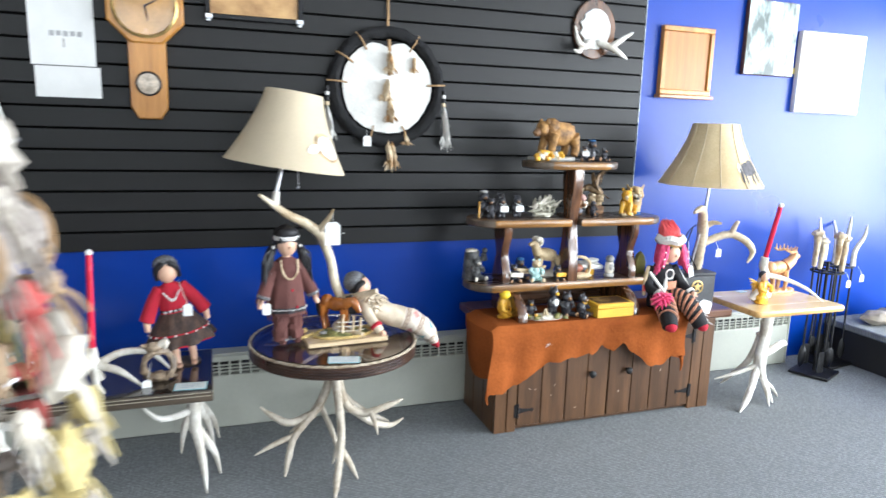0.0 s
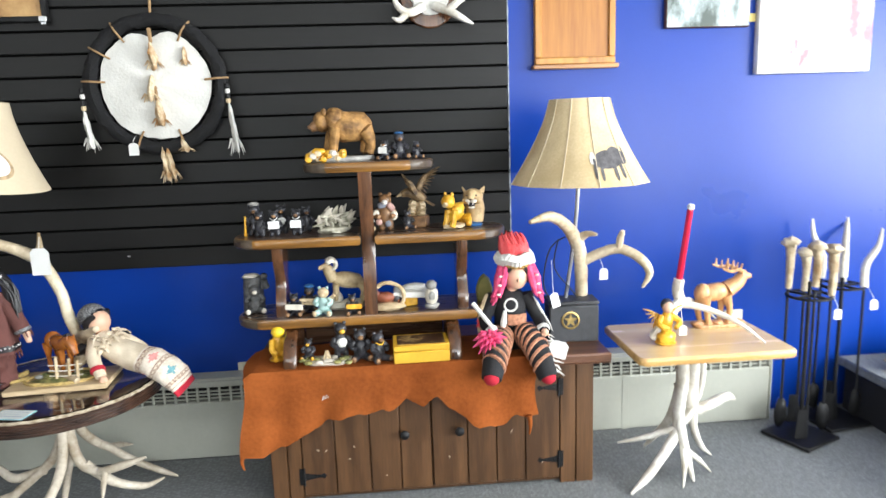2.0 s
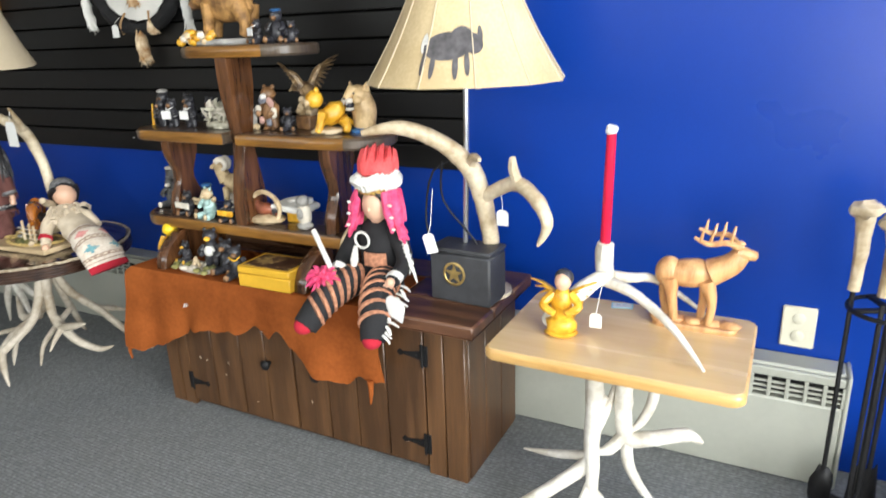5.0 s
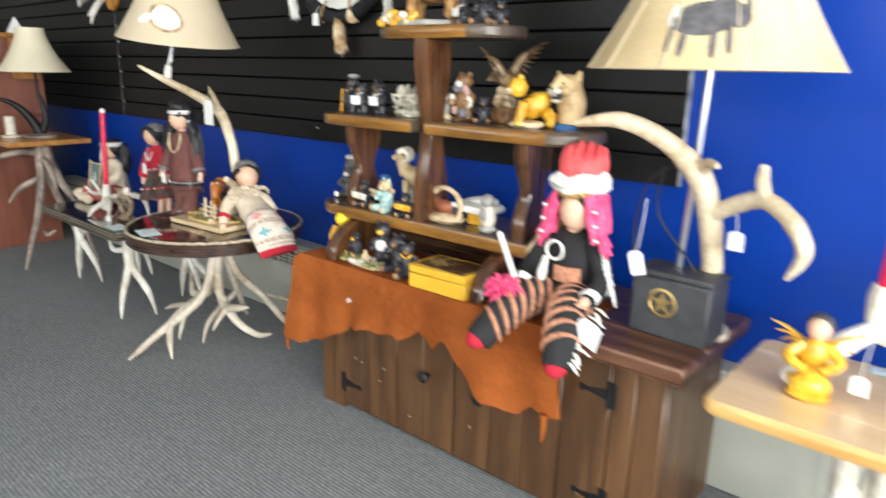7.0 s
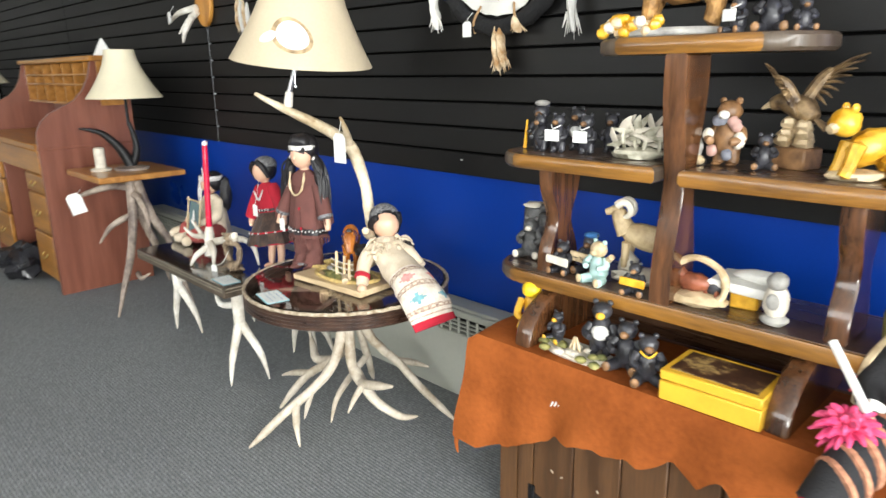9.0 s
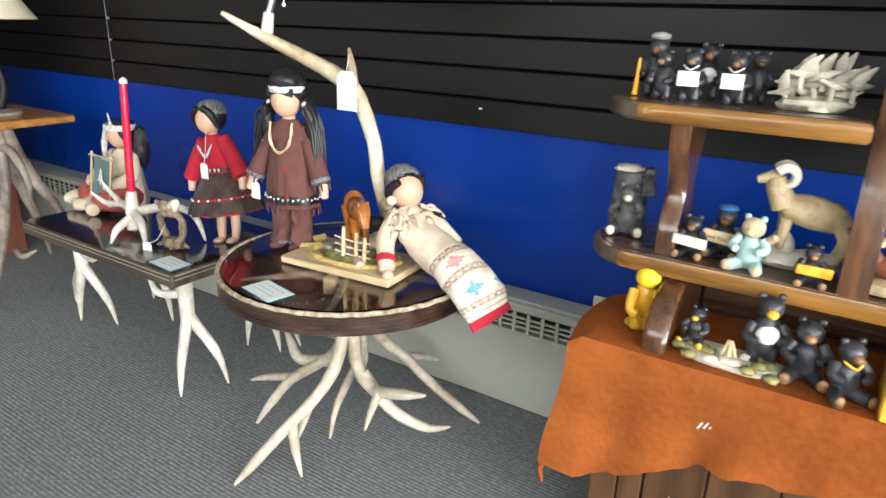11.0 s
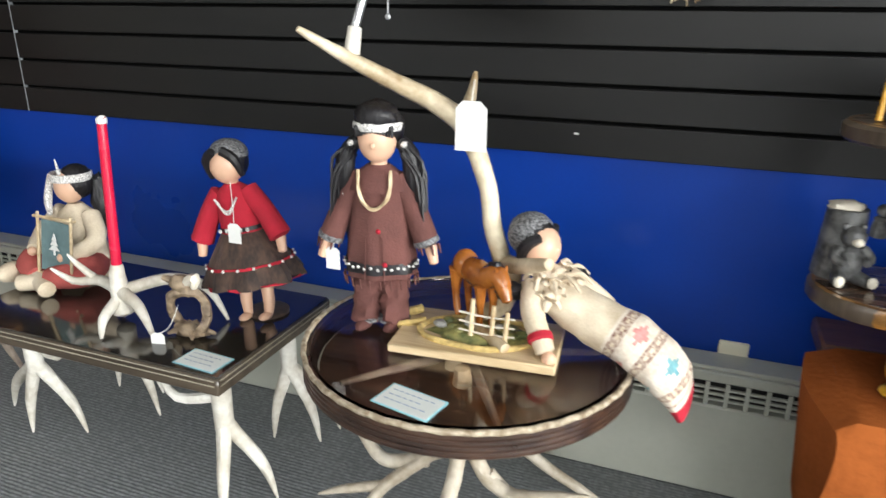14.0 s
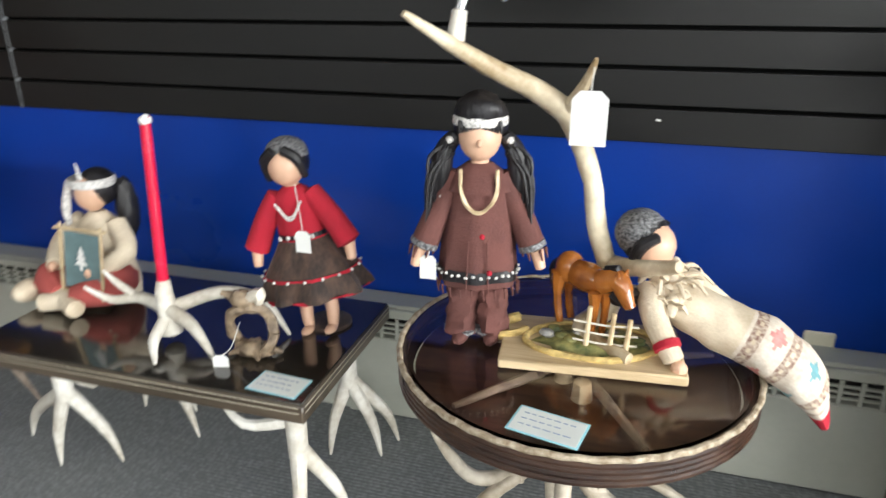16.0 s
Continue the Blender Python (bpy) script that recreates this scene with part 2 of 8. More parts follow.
def carpet_mat():
    mt, nt, bs = nodes_of("grey_carpet")
    L, N = nt.links.new, nt.nodes.new
    tc = N("ShaderNodeTexCoord")
    ns = N("ShaderNodeTexNoise")
    ns.inputs["Scale"].default_value, ns.inputs["Detail"].default_value = 1.1, 6
    L(tc.outputs["Object"], ns.inputs["Vector"])
    # loops in rows
    mp = N("ShaderNodeMapping")
    mp.inputs["Scale"].default_value = (60, 82, 1)
    L(tc.outputs["Object"], mp.inputs["Vector"])
    warp = N("ShaderNodeTexNoise")
    warp.inputs["Scale"].default_value = 30
    L(tc.outputs["Object"], warp.inputs["Vector"])
    wm = N("ShaderNodeVectorMath")
    wm.operation = "MULTIPLY_ADD"
    wm.inputs[1].default_value = (1.6, 0.5, 0)
    L(warp.outputs["Color"], wm.inputs[0])
    L(mp.outputs["Vector"], wm.inputs[2])
    vo = N("ShaderNodeTexVoronoi")
    vo.inputs["Scale"].default_value, vo.inputs["Randomness"].default_value = 1.0, 0.55
    L(wm.outputs["Vector"], vo.inputs["Vector"])
    wv = N("ShaderNodeTexWave")
    wv.bands_direction = "Y"
    wv.inputs["Scale"].default_value, wv.inputs["Distortion"].default_value, wv.inputs["Detail"].default_value = 26, 1.2, 2
    wv.inputs["Detail Scale"].default_value = 3
    L(tc.outputs["Object"], wv.inputs["Vector"])
    inv = N("ShaderNodeMath")
    inv.operation = "SUBTRACT"
    inv.inputs[0].default_value = 1.0
    L(vo.outputs["Distance"], inv.inputs[1])
    hm = N("ShaderNodeMath")
    hm.operation = "MULTIPLY_ADD"
    hm.inputs[1].default_value = 0.45
    L(wv.outputs["Fac"], hm.inputs[0])
    L(inv.outputs[0], hm.inputs[2])
    r = N("ShaderNodeValToRGB")
    e = r.color_ramp.elements
    e[0].position, e[0].color = 0.25, (0.158, 0.167, 0.172, 1)
    e[1].position, e[1].color = 1.35 / 1.6, (0.305, 0.32, 0.325, 1)
    sc = N("ShaderNodeMath")
    sc.operation = "MULTIPLY_ADD"
    sc.inputs[1].default_value, sc.inputs[2].default_value = 0.62, -0.06
    L(hm.outputs[0], sc.inputs[0])
    s2 = N("ShaderNodeMath")
    s2.operation = "MULTIPLY_ADD"
    s2.inputs[1].default_value = 0.25
    L(ns.outputs["Fac"], s2.inputs[0])
    L(sc.outputs[0], s2.inputs[2])
    s3 = N("ShaderNodeMath")
    s3.operation = "SUBTRACT"
    s3.inputs[1].default_value = 0.125
    L(s2.outputs[0], s3.inputs[0])
    L(s3.outputs[0], r.inputs["Fac"])
    L(r.outputs["Color"], bs.inputs["Base Color"])
    bs.inputs["Roughness"].default_value = 0.95
    bs.inputs["Specular IOR Level"].default_value = 0.15
    bp = N("ShaderNodeBump")
    bp.inputs["Strength"].default_value, bp.inputs["Distance"].default_value = 0.4, 0.005
    L(hm.outputs[0], bp.inputs["Height"])
    L(bp.outputs["Normal"], bs.inputs["Normal"])
    return mt


def art_mat(name, c1, c2, c3, scale=6, contrast=0.1, stretch=(1, 1, 1)):
    mt, nt, bs = nodes_of(name)
    L, N = nt.links.new, nt.nodes.new
    tc, mp, ns, r = N("ShaderNodeTexCoord"), N("ShaderNodeMapping"), N("ShaderNodeTexNoise"), N("ShaderNodeValToRGB")
    mp.inputs["Scale"].default_value = stretch
    L(tc.outputs["Object"], mp.inputs["Vector"])
    L(mp.outputs["Vector"], ns.inputs["Vector"])
    ns.inputs["Scale"].default_value, ns.inputs["Detail"].default_value, ns.inputs["Roughness"].default_value = scale, 7, 0.65
    e = r.color_ramp.elements
    e[0].position, e[0].color = 0.5 - contrast, (*c1, 1)
    e[1].position, e[1].color = 0.5 + contrast, (*c3, 1)
    m2 = e.new(0.5)
    m2.color = (*c2, 1)
    L(ns.outputs["Fac"], r.inputs["Fac"])
    L(r.outputs["Color"], bs.inputs["Base Color"])
    bs.inputs["Roughness"].default_value = 0.45
    return mt


def glass_mat(name, tint=(1, 1, 1), rough=0.0):
    mt, nt, bs = nodes_of(name)
    bs.inputs["Base Color"].default_value = (*tint, 1)
    bs.inputs["Transmission Weight"].default_value = 1
    bs.inputs["Roughness"].default_value = rough
    bs.inputs["IOR"].default_value = 1.45
    return mt


CARPET = carpet_mat()
BLUE = mat("blue_wall_paint", (0.0025, 0.037, 0.285), 0.3, 0, 0.07, 1.5, 0.05, 160, spec=0.3)
SLAT = mat("black_slat_laminate", (0.0055, 0.0053, 0.0052), 0.46, 0, 0.15, 2, 0.04, 70, (0.4, 3, 3), spec=0.34, rand=0.1)
PLAIN = mat("off_white_plaster", (0.45, 0.445, 0.43), 0.8, 0, 0.04, 2, 0.1, 60)
CEIL = mat("white_ceiling_tile", (0.75, 0.75, 0.73), 0.9, 0, 0.04, 3, 0.2, 50)
HEATER = mat("cream_heater_enamel", (0.41, 0.42, 0.365), 0.4, 0, 0.06, 3, 0.03, 60)
DARKGAP = mat("dark_gap", (0.012, 0.012, 0.012), 0.8, bump=0)
PLATE = mat("ivory_plastic", (0.72, 0.69, 0.55), 0.4, 0, 0.05, 10, 0.02)
STEEL = mat("brushed_steel", (0.55, 0.56, 0.58), 0.35, 0.9, 0.1, 12, 0.05)
IRON = mat("black_wrought_iron", (0.015, 0.015, 0.016), 0.5, 0.5, 0.3, 20, 0.25, 120)
PINE = wood("stained_pine_plank", (0.057, 0.026, 0.010), (0.125, 0.059, 0.023), 0.42, "z", fine=0.8, rand=0.2)
PINETOP = wood("stained_pine_top", (0.055, 0.021, 0.011), (0.145, 0.064, 0.032), 0.4, "x")
SHELFTOP = wood("dark_varnished_shelf", (0.028, 0.013, 0.007), (0.1, 0.052, 0.028), 0.28, "x", coat=0.3)
SHELFEDGE = wood("golden_brown_shelf_edge", (0.095, 0.04, 0.008), (0.32, 0.145, 0.024), 0.3, "x", coat=0.5)
SHELFEND = wood("grey_brown_shelf_end", (0.05, 0.034, 0.022), (0.12, 0.09, 0.064), 0.42, "z", coat=0.15)
POST = wood("dark_red_brown_post", (0.036, 0.014, 0.006), (0.15, 0.062, 0.024), 0.18, "z", coat=0.6)
HIDE = mat("rust_suede", (0.23, 0.06, 0.015), 0.9, 0, 0.2, 4, 0.5, 70, col2=(0.32, 0.09, 0.022), spec=0.04)
BONE = mat("bleached_antler", (0.6, 0.54, 0.44), 0.5, 0, 0.22, 9, 0.2, 60, col2=(0.84, 0.82, 0.76), spec=0.35)
BONE2 = mat("ivory_antler", (0.42, 0.34, 0.24), 0.5, 0, 0.22, 9, 0.2, 60, col2=(0.68, 0.62, 0.52), spec=0.35)
ANTLER = mat("brown_antler", (0.38, 0.26, 0.13), 0.42, 0, 0.2, 7, 0.3, 55, col2=(0.76, 0.67, 0.5), spec=0.4)
GREYANT = mat("weathered_grey_antler", (0.15, 0.11, 0.095), 0.55, 0, 0.2, 8, 0.3, 55, col2=(0.44, 0.36, 0.29))
SHADE = mat("parchment_shade", (0.58, 0.44, 0.24), 0.75, 0, 0.1, 4, 0.1, 120, col2=(0.74, 0.6, 0.37))
SHADE1 = mat("pale_parchment_shade", (0.56, 0.47, 0.33), 0.75, 0, 0.08, 4, 0.1, 120)
WHITEFUR = mat("white_hide", (0.68, 0.67, 0.63), 0.9, 0, 0.06, 12, 0.6, 90)
WHITE = mat("white_card", (0.74, 0.74, 0.72), 0.7, 0, 0.03, 12, 0.02)
BIRCH = wood("pale_birch_top", (0.66, 0.46, 0.22), (0.75, 0.56, 0.3), 0.25, "x", 0.5, 0.3, 0.03)
BIRCHEDGE = wood("golden_birch_edge", (0.5, 0.27, 0.08), (0.75, 0.5, 0.2), 0.3, "x", 0.7, 0.3)

# ---- setting ----
GROOVE, SLAT_Z, TOP_Z = 0.0914, 0.868, 2.90

b = Build()
b.box((-9, -6.3, -0.1), (4.4, 0.2, 0.0), bev=0)
solid("floor", b, CARPET, "dark grey ribbed loop-pile carpet", "floor", kind="structure")
b = Build()
b.box((-9, -6.3, TOP_Z), (4.4, 0.2, TOP_Z + 0.1), bev=0)
solid("ceiling", b, CEIL, "plain white ceiling", "ceiling", kind="structure")
b = Build()
b.box((-9, 0.022, 0), (4.4, 0.2, TOP_Z), bev=0)
wall_north = solid("wall_north", b, BLUE, "glossy royal blue painted wall", "wall", kind="structure")
b = Build()
b.box((-9, -6.3, 0), (-8.8, 0.022, TOP_Z), bev=0)
solid("wall_west", b, PLAIN, "plain off-white wall", "wall", kind="structure")


def window_wall(name, m, length, bays):
    """A wall of thickness 0.2 along local x; each bay (start, end, [(sill, head), ...]) has openings cut through."""
    bb = Build()
    x = 0
    for a, c, holes in bays:
        if a > x:
            bb.box((x, 0, 0), (a, 0.2, TOP_Z), bev=0, m=m)
        z = 0
        for z0, z1 in holes:
            bb.box((a, 0, z), (c, 0.2, z0), bev=0, m=m)
            z = z1
        bb.box((a, 0, z), (c, 0.2, TOP_Z), bev=0, m=m)
        x = c
    bb.box((x, 0, 0), (length, 0.2, TOP_Z), bev=0, m=m)
    return solid(name, bb, PLAIN, "plain wall with unseen window openings", "wall", kind="structure")


ALU = mat("aluminium_frame", (0.5, 0.5, 0.5), 0.4, 0.6, 0.05, 5, 0.02)
PANE = glass_mat("window_glass")


def window(name, m, a, c, z0, z1, n):
    """Frame bars and panes in an opening from a to c."""
    w = thing(name, "unseen aluminium-framed window", "window", kind="structure")
    fr = Build()
    fr.box((a, 0.07, z0), (c, 0.13, z0 + 0.05), m=m)
    fr.box((a, 0.07, z1 - 0.05), (c, 0.13, z1), m=m)
    for i in range(n + 1):
        x = a + (c - a - 0.05) * i / n
        fr.box((x, 0.07, z0 + 0.05), (x + 0.05, 0.13, z1 - 0.05), m=m)
    part("window_frame", fr, ALU, w)
    for i in range(n):
        x0, x1 = a + (c - a - 0.05) * i / n + 0.05, a + (c - a - 0.05) * (i + 1) / n
        p = Build()
        p.box((x0, 0.095, z0 + 0.05), (x1, 0.101, z1 - 0.05), bev=0, m=m)
        part("pane", p, PANE, w).visible_shadow = False


EAST = pose(4.2, 0.022, 0, 0, 0, -90)
window_wall("wall_east", EAST, 6.1, [(1.2, 5.2, [(0.45, 2.55)])])
window("window_1", EAST, 1.2, 5.2, 0.45, 2.55, 2)
SOUTH = pose(4.4, -6.1, 0, 0, 0, 180)
# high south band (1.8 to 2.8): invented opening to carry the added fill light
window_wall("wall_south", SOUTH, 13.4, [(0.5, 3.0, [(0.45, 1.75), (1.8, 2.8)]), (3.0, 11.4, [(1.8, 2.8)])])
window("fill_opening_south", SOUTH, 0.5, 11.4, 1.8, 2.8, 7)
window("window_3", SOUTH, 0.5, 3.0, 0.45, 1.75, 2)
b = Build()
b.box((-60, -60, -0.35), (60, 60, -0.15), bev=0)
solid("ground", b, mat("pale_concrete", (0.4, 0.4, 0.38), 0.9, 0, 0.1, 1, 0.1), "pale concrete ground outside", "ground", kind="structure")

# slat wall: laminated boards one above another with open grooves between
slatwall = thing("slatwall", "black slatted display wall panels", "wall panel", kind="structure")
b = Build()
b.box((-8.8, 0.0145, SLAT_Z + 0.002), (-0.001, 0.0205, TOP_Z - 0.002), bev=0)
part("backing", b, mat("black_groove", (0.002, 0.002, 0.002), 0.9, bump=0, spec=0.05), slatwall)
rows = int((TOP_Z - SLAT_Z) / GROOVE)
for x0, x1 in ((-3.635, 0.0), (-6.073, -3.639), (-8.6, -6.077)):
    b = Build()
    b.box((x0, 0, 0), (x1, 0.0142, GROOVE - 0.009), bev=0.0015)
    me = mesh_of("slat", b, SLAT)
    for i in range(rows):
        ob = new("slat", me)
        ob.parent = slatwall
        ob.location = (0, 0, SLAT_Z + GROOVE * i + 0.001)
b = Build()
b.box((0.0, -0.002, SLAT_Z), (0.006, 0.0205, TOP_Z - 0.002), bev=0.001)
TRIM = mat("dull_metal_trim", (0.3, 0.32, 0.34), 0.5, 0.3, 0.6, 25, 0.1)
part("edge_trim", b, TRIM, slatwall, "thin dull metal edge strip")
b = Build()
b.box((-3.6388, -0.0008, SLAT_Z), (-3.6352, 0.0143, TOP_Z - 0.002), bev=0.0005)
part("joint_strip", b, TRIM, slatwall, "thin dull metal joint strip")

# low electric baseboard heater along the wall
heater = thing("baseboard_heater", "cream enamelled baseboard heater with slotted grille", "heater", (-1.7, -0.04, 0), kind="structure")
HX0, HX1 = -4.6, 1.215
b = Build()
b.box((HX0, -0.092, 0.003), (HX1, 0.018, 0.268), bev=0.006)
part("body", b, HEATER, heater)
b = Build()
b.box((HX0, -0.075, 0.345), (HX1, 0.018, 0.37), bev=0.006)
b.box((HX0, -0.09, 0.334), (HX1, -0.075, 0.362), bev=0.004)
part("top_cover", b, HEATER, heater)
# solid near-black block: its colour stands for the shade behind the grille
b = Build()
b.box((HX0 + 0.002, -0.06, 0.268), (HX1 - 0.002, 0.016, 0.345), bev=0)
part("interior", b, DARKGAP, heater, "near-black block painted as shade inside")
g = Build()
g.box((0, -0.0905, 0.268), (0.011, -0.084, 0.334), bev=0.001)
bar_me = mesh_of("upright", g, HEATER)
n = int((HX1 - HX0) / 0.048)
for i in range(n + 1):
    ob = new("upright", bar_me)
    ob.parent = heater
    ob.location = Vector((HX0 + 0.048 * i, 0, 0)) - heater.location
for z in (0.280, 0.296, 0.312):
    b = Build()
    b.box((HX0, -0.087, z), (HX1, -0.078, z + 0.0065), bev=0.001)
    part("grille_bar", b, HEATER, heater)
b = Build()
b.box((HX1, -0.094, 0.002), (HX1 + 0.012, 0.018, 0.371), bev=0.004)
part("end_cap", b, HEATER, heater)
for x in (-2.5, -0.9, 0.5):
    b = Build()
    b.box((x, -0.0935, 0.002), (x + 0.03, -0.0915, 0.269), bev=0.0005)
    part("joint_strip", b, HEATER, heater)

# socket plates
for x, z, w, h, lab in ((1.08, 0.458, 0.092, 0.13, "ivory wall socket plate on the blue wall"), (-1.228, 0.372, 0.075, 0.07, "worn cream cover plate low on the blue wall")):
    s = thing("socket_plate", lab, "socket", (x, 0.02, z))
    b = Build()
    b.box((x - w / 2, 0.012, z - h / 2), (x + w / 2, 0.0215, z + h / 2), bev=0.004)
    part("plate", b, PLATE, s)
    if h > 0.1:
        for dz in (0.028, -0.028):
            b = Build()
            b.lathe([(0.017, 0), (0.017, 0.003), (0.015, 0.0045)], m=pose(x, 0.0122, z + dz, 90))
            part("receptacle", b, PLATE, s)

# carpeted window display platform
plat = thing("display_platform", "low carpeted window display platform", "platform", (2.5, -1.5, 0), kind="structure")
b = Build()
b.box((1.64, -4.6, 0), (4.19, -0.02, 0.225), bev=0.004)
part("riser", b, mat("dark_riser", (0.02, 0.02, 0.022), 0.7), plat)
b = Build()
b.box((1.6, -4.62, 0.225), (4.19, -0.015, 0.27), bev=0.008)
part("carpeted_top", b, CARPET, plat)

# ---- bench cupboard ----
cup = thing("bench_cupboard", "dark stained pine plank bench cupboard with iron hinges", "cupboard", (-0.4, -0.3, 0))
CX0, CX1, CY, CZ = -1.045, 0.232, -0.515, 0.52
b = Build()
b.box((CX0 + 0.012, CY + 0.022, 0.005), (CX1 - 0.012, -0.115, CZ), bev=0.003)
part("carcass", b, PINE, cup)
def plank(x0, x1, z0, z1, y, t, parent, name="plank"):
    bb = Build()
    bb.box((x0 + 0.0015, y, z0), (x1 - 0.0015, y + t, z1), bev=0.003)
    return part(name, bb, PINE, parent)
for x0, x1 in ((CX0, -0.98), (-0.98, -0.925), (0.095, 0.16), (0.16, CX1)):
    plank(x0, x1, 0.0, CZ, CY, 0.022, cup)
for y0, y1 in ((-0.49, -0.37), (-0.37, -0.245), (-0.245, -0.115)):
    for xa, xb in ((CX0, CX0 + 0.0115), (CX1 - 0.0115, CX1)):
        bb = Build()
        bb.box((xa, y0 + 0.0015, 0), (xb, y1 - 0.0015, CZ), bev=0.003)
        part("side_plank", bb, PINE, cup)


def strap_hinge(x, z, d, parent):
    """A black iron butterfly strap hinge; d: the way its strap points."""
    bb = Build()
    y = CY - 0.0025
    bb.box((x - 0.009, y, z - 0.035), (x + 0.009, y + 0.0035, z + 0.035), bev=0.001)
    bb.tube([(x + d * 0.011, y - 0.001, z - 0.037), (x + d * 0.011, y - 0.001, z + 0.037)], 0.0045, 8)
    bb.slab([(0, -0.016), (0.03, -0.01), (0.062, -0.005), (0.075, -0.012), (0.085, 0), (0.075, 0.012), (0.062, 0.005), (0.03, 0.01), (0, 0.016)], 0.003, m=Matrix.Translation((x + d * 0.013, y + 0.003, z)) @ Matrix.Diagonal((d, 1, 1, 1)) @ pose(0, 0, 0, 90), bev=0.0005)
    for dx, dz in ((0, 0.025), (0, -0.025), (d * 0.03, 0), (d * 0.06, 0)):
        bb.blob((x + dx, y - 0.0005, z + dz), 0.003, seg=6, rings=4)
    return part("hinge", bb, IRON, parent, "black iron strap hinge")


def cup_door(x0, x1, kx, hx, d):
    bb = Build()
    bb.box((x0, CY + 0.014, 0.03), (x1, CY + 0.0215, CZ - 0.01), bev=0.002)
    door = part("door", bb, PINE, cup)
    n = 4
    cuts = [x0 + (x1 - x0) * k / n + (0.012 * math.sin(5 * k + x0 * 9) if 0 < k < n else 0) for k in range(n + 1)]
    for a, c in zip(cuts, cuts[1:]):
        plank(a, c, 0.028, CZ - 0.008, CY - 0.001, 0.0145, door)
    bb = Build()
    bb.lathe([(0.008, 0), (0.007, 0.012), (0.017, 0.018), (0.019, 0.026), (0.012, 0.033), (0.003, 0.035)], seg=14, m=pose(kx, CY - 0.001, 0.264, 90))
    part("knob", bb, IRON, door, "round black iron knob")
    for z in (0.107, 0.412):
        strap_hinge(hx, z, d, door)


FLECK = mat("pale_scratch", (0.5, 0.42, 0.32), 0.7, bump=0)
for x, z, ln, a in ((-0.86, 0.215, 0.012, 40), (-0.83, 0.21, 0.01, -30), (-0.72, 0.22, 0.009, 60), (-0.74, 0.17, 0.008, 20), (-0.35, 0.15, 0.01, 75), (-0.1, 0.24, 0.012, -60), (0.02, 0.1, 0.01, 30), (-0.6, 0.09, 0.008, 10)):
    bb = Build()
    bb.box((-ln / 2, -0.0006, -0.0018), (ln / 2, 0.0006, 0.0018), 0, 0.0003, pose(x, CY - 0.0013, z, 0, a))
    part("scratch", bb, FLECK, cup)
cup_door(-0.924, -0.419, -0.522, -0.93, 1)
cup_door(-0.415, 0.094, -0.308, 0.1, -1)
b = Build()
top = part("top", b.box((-1.083, -0.57, CZ), (0.283, -0.102, CZ + 0.002), bev=0), PINETOP, cup)
for y0, y1 in ((-0.572, -0.42), (-0.42, -0.26), (-0.26, -0.1)):
    b = Build()
    b.box((-1.085, y0 + 0.001, CZ + 0.002), (0.285, y1 - 0.001, 0.56), bev=0.006)
    part("top_plank", b, PINETOP, top, "thick worn top plank")


# ---- suede hide over the cupboard ----
def hide_drop(u):
    """How far down the front the hide's ragged edge hangs, along its length u from 0 to 1."""
    ks = [(0, 0.265), (0.06, 0.25), (0.16, 0.285), (0.30, 0.37), (0.42, 0.395), (0.50, 0.40), (0.56, 0.425), (0.62, 0.395), (0.66, 0.435), (0.72, 0.375), (0.80, 0.31), (0.88, 0.30), (0.93, 0.335), (1, 0.33)]
    for (a, p), (c, q) in zip(ks, ks[1:]):
        if u <= c:
            t = (u - a) / (c - a)
            return p + (q - p) * t
    return 0.33


def hide_at(u, v):
    x = -1.125 + 1.115 * u + 0.01 * math.sin(9 * v + 4 * u)
    wav = 0.014 * math.sin(17 * u + 1) + 0.008 * math.sin(41 * u) + 0.006 * noise.noise(Vector((u * 14, v * 5, 3.1)))
    zlow = hide_drop(u) + 0.004 * math.sin(70 * u) + 0.0015 * math.sin(160 * u) + 0.008 * noise.noise(Vector((u * 26, 1.7, 0)))
    if v < 0.5:
        y = -0.28 - 0.295 * (v / 0.5)
        z = 0.565 + 0.0015 * math.sin(30 * x) * math.sin(20 * y)
    else:
        t = (v - 0.5) / 0.5
        z = 0.565 - (0.565 - zlow) * t
        y = -0.575 - 0.012 * min(1, t * 6) - (0.006 + wav) * t
    if u < 0.05:
        k = (0.05 - u) / 0.05
        z = min(z, 0.566 - (0.24 + 0.05 * math.sin(6 * v)) * k * (1 if v < 0.5 else max(0.0, 1 - (v - 0.5) * 2)))
        x = -1.094 - 0.025 * (1 - k) - 0.016 * math.sin(8 * v)
    return (x, y, z)


b = Build()
b.sheet(hide_at, 110, 44, 0.0025)
b.tube([(-1.118, -0.6, 0.268), (-1.13, -0.605, 0.235), (-1.122, -0.607, 0.2)], [0.012, 0.007, 0.003])
b.tube([(-0.045, -0.6, 0.34), (-0.042, -0.605, 0.3), (-0.047, -0.604, 0.265)], [0.011, 0.007, 0.003])
hide_thing = solid("suede_hide", b, HIDE, "rust brown suede hide draped ragged over cupboard", "hide")
for k in range(3):
    b = Build()
    b.tube([(-0.822 + 0.011 * k, -0.5848, 0.449 + 0.004 * k), (-0.815 + 0.011 * k, -0.585, 0.464 + 0.004 * k)], 0.0018, 5)
    part("stitch", b, WHITE, hide_thing, "short pale mending stitch")

# ---- tiered display shelf ----
shelf = thing("display_shelf", "dark varnished tiered wooden display shelf", "shelf", (-0.62, -0.4, 0.566))
SY0, SY1 = -0.465, -0.205


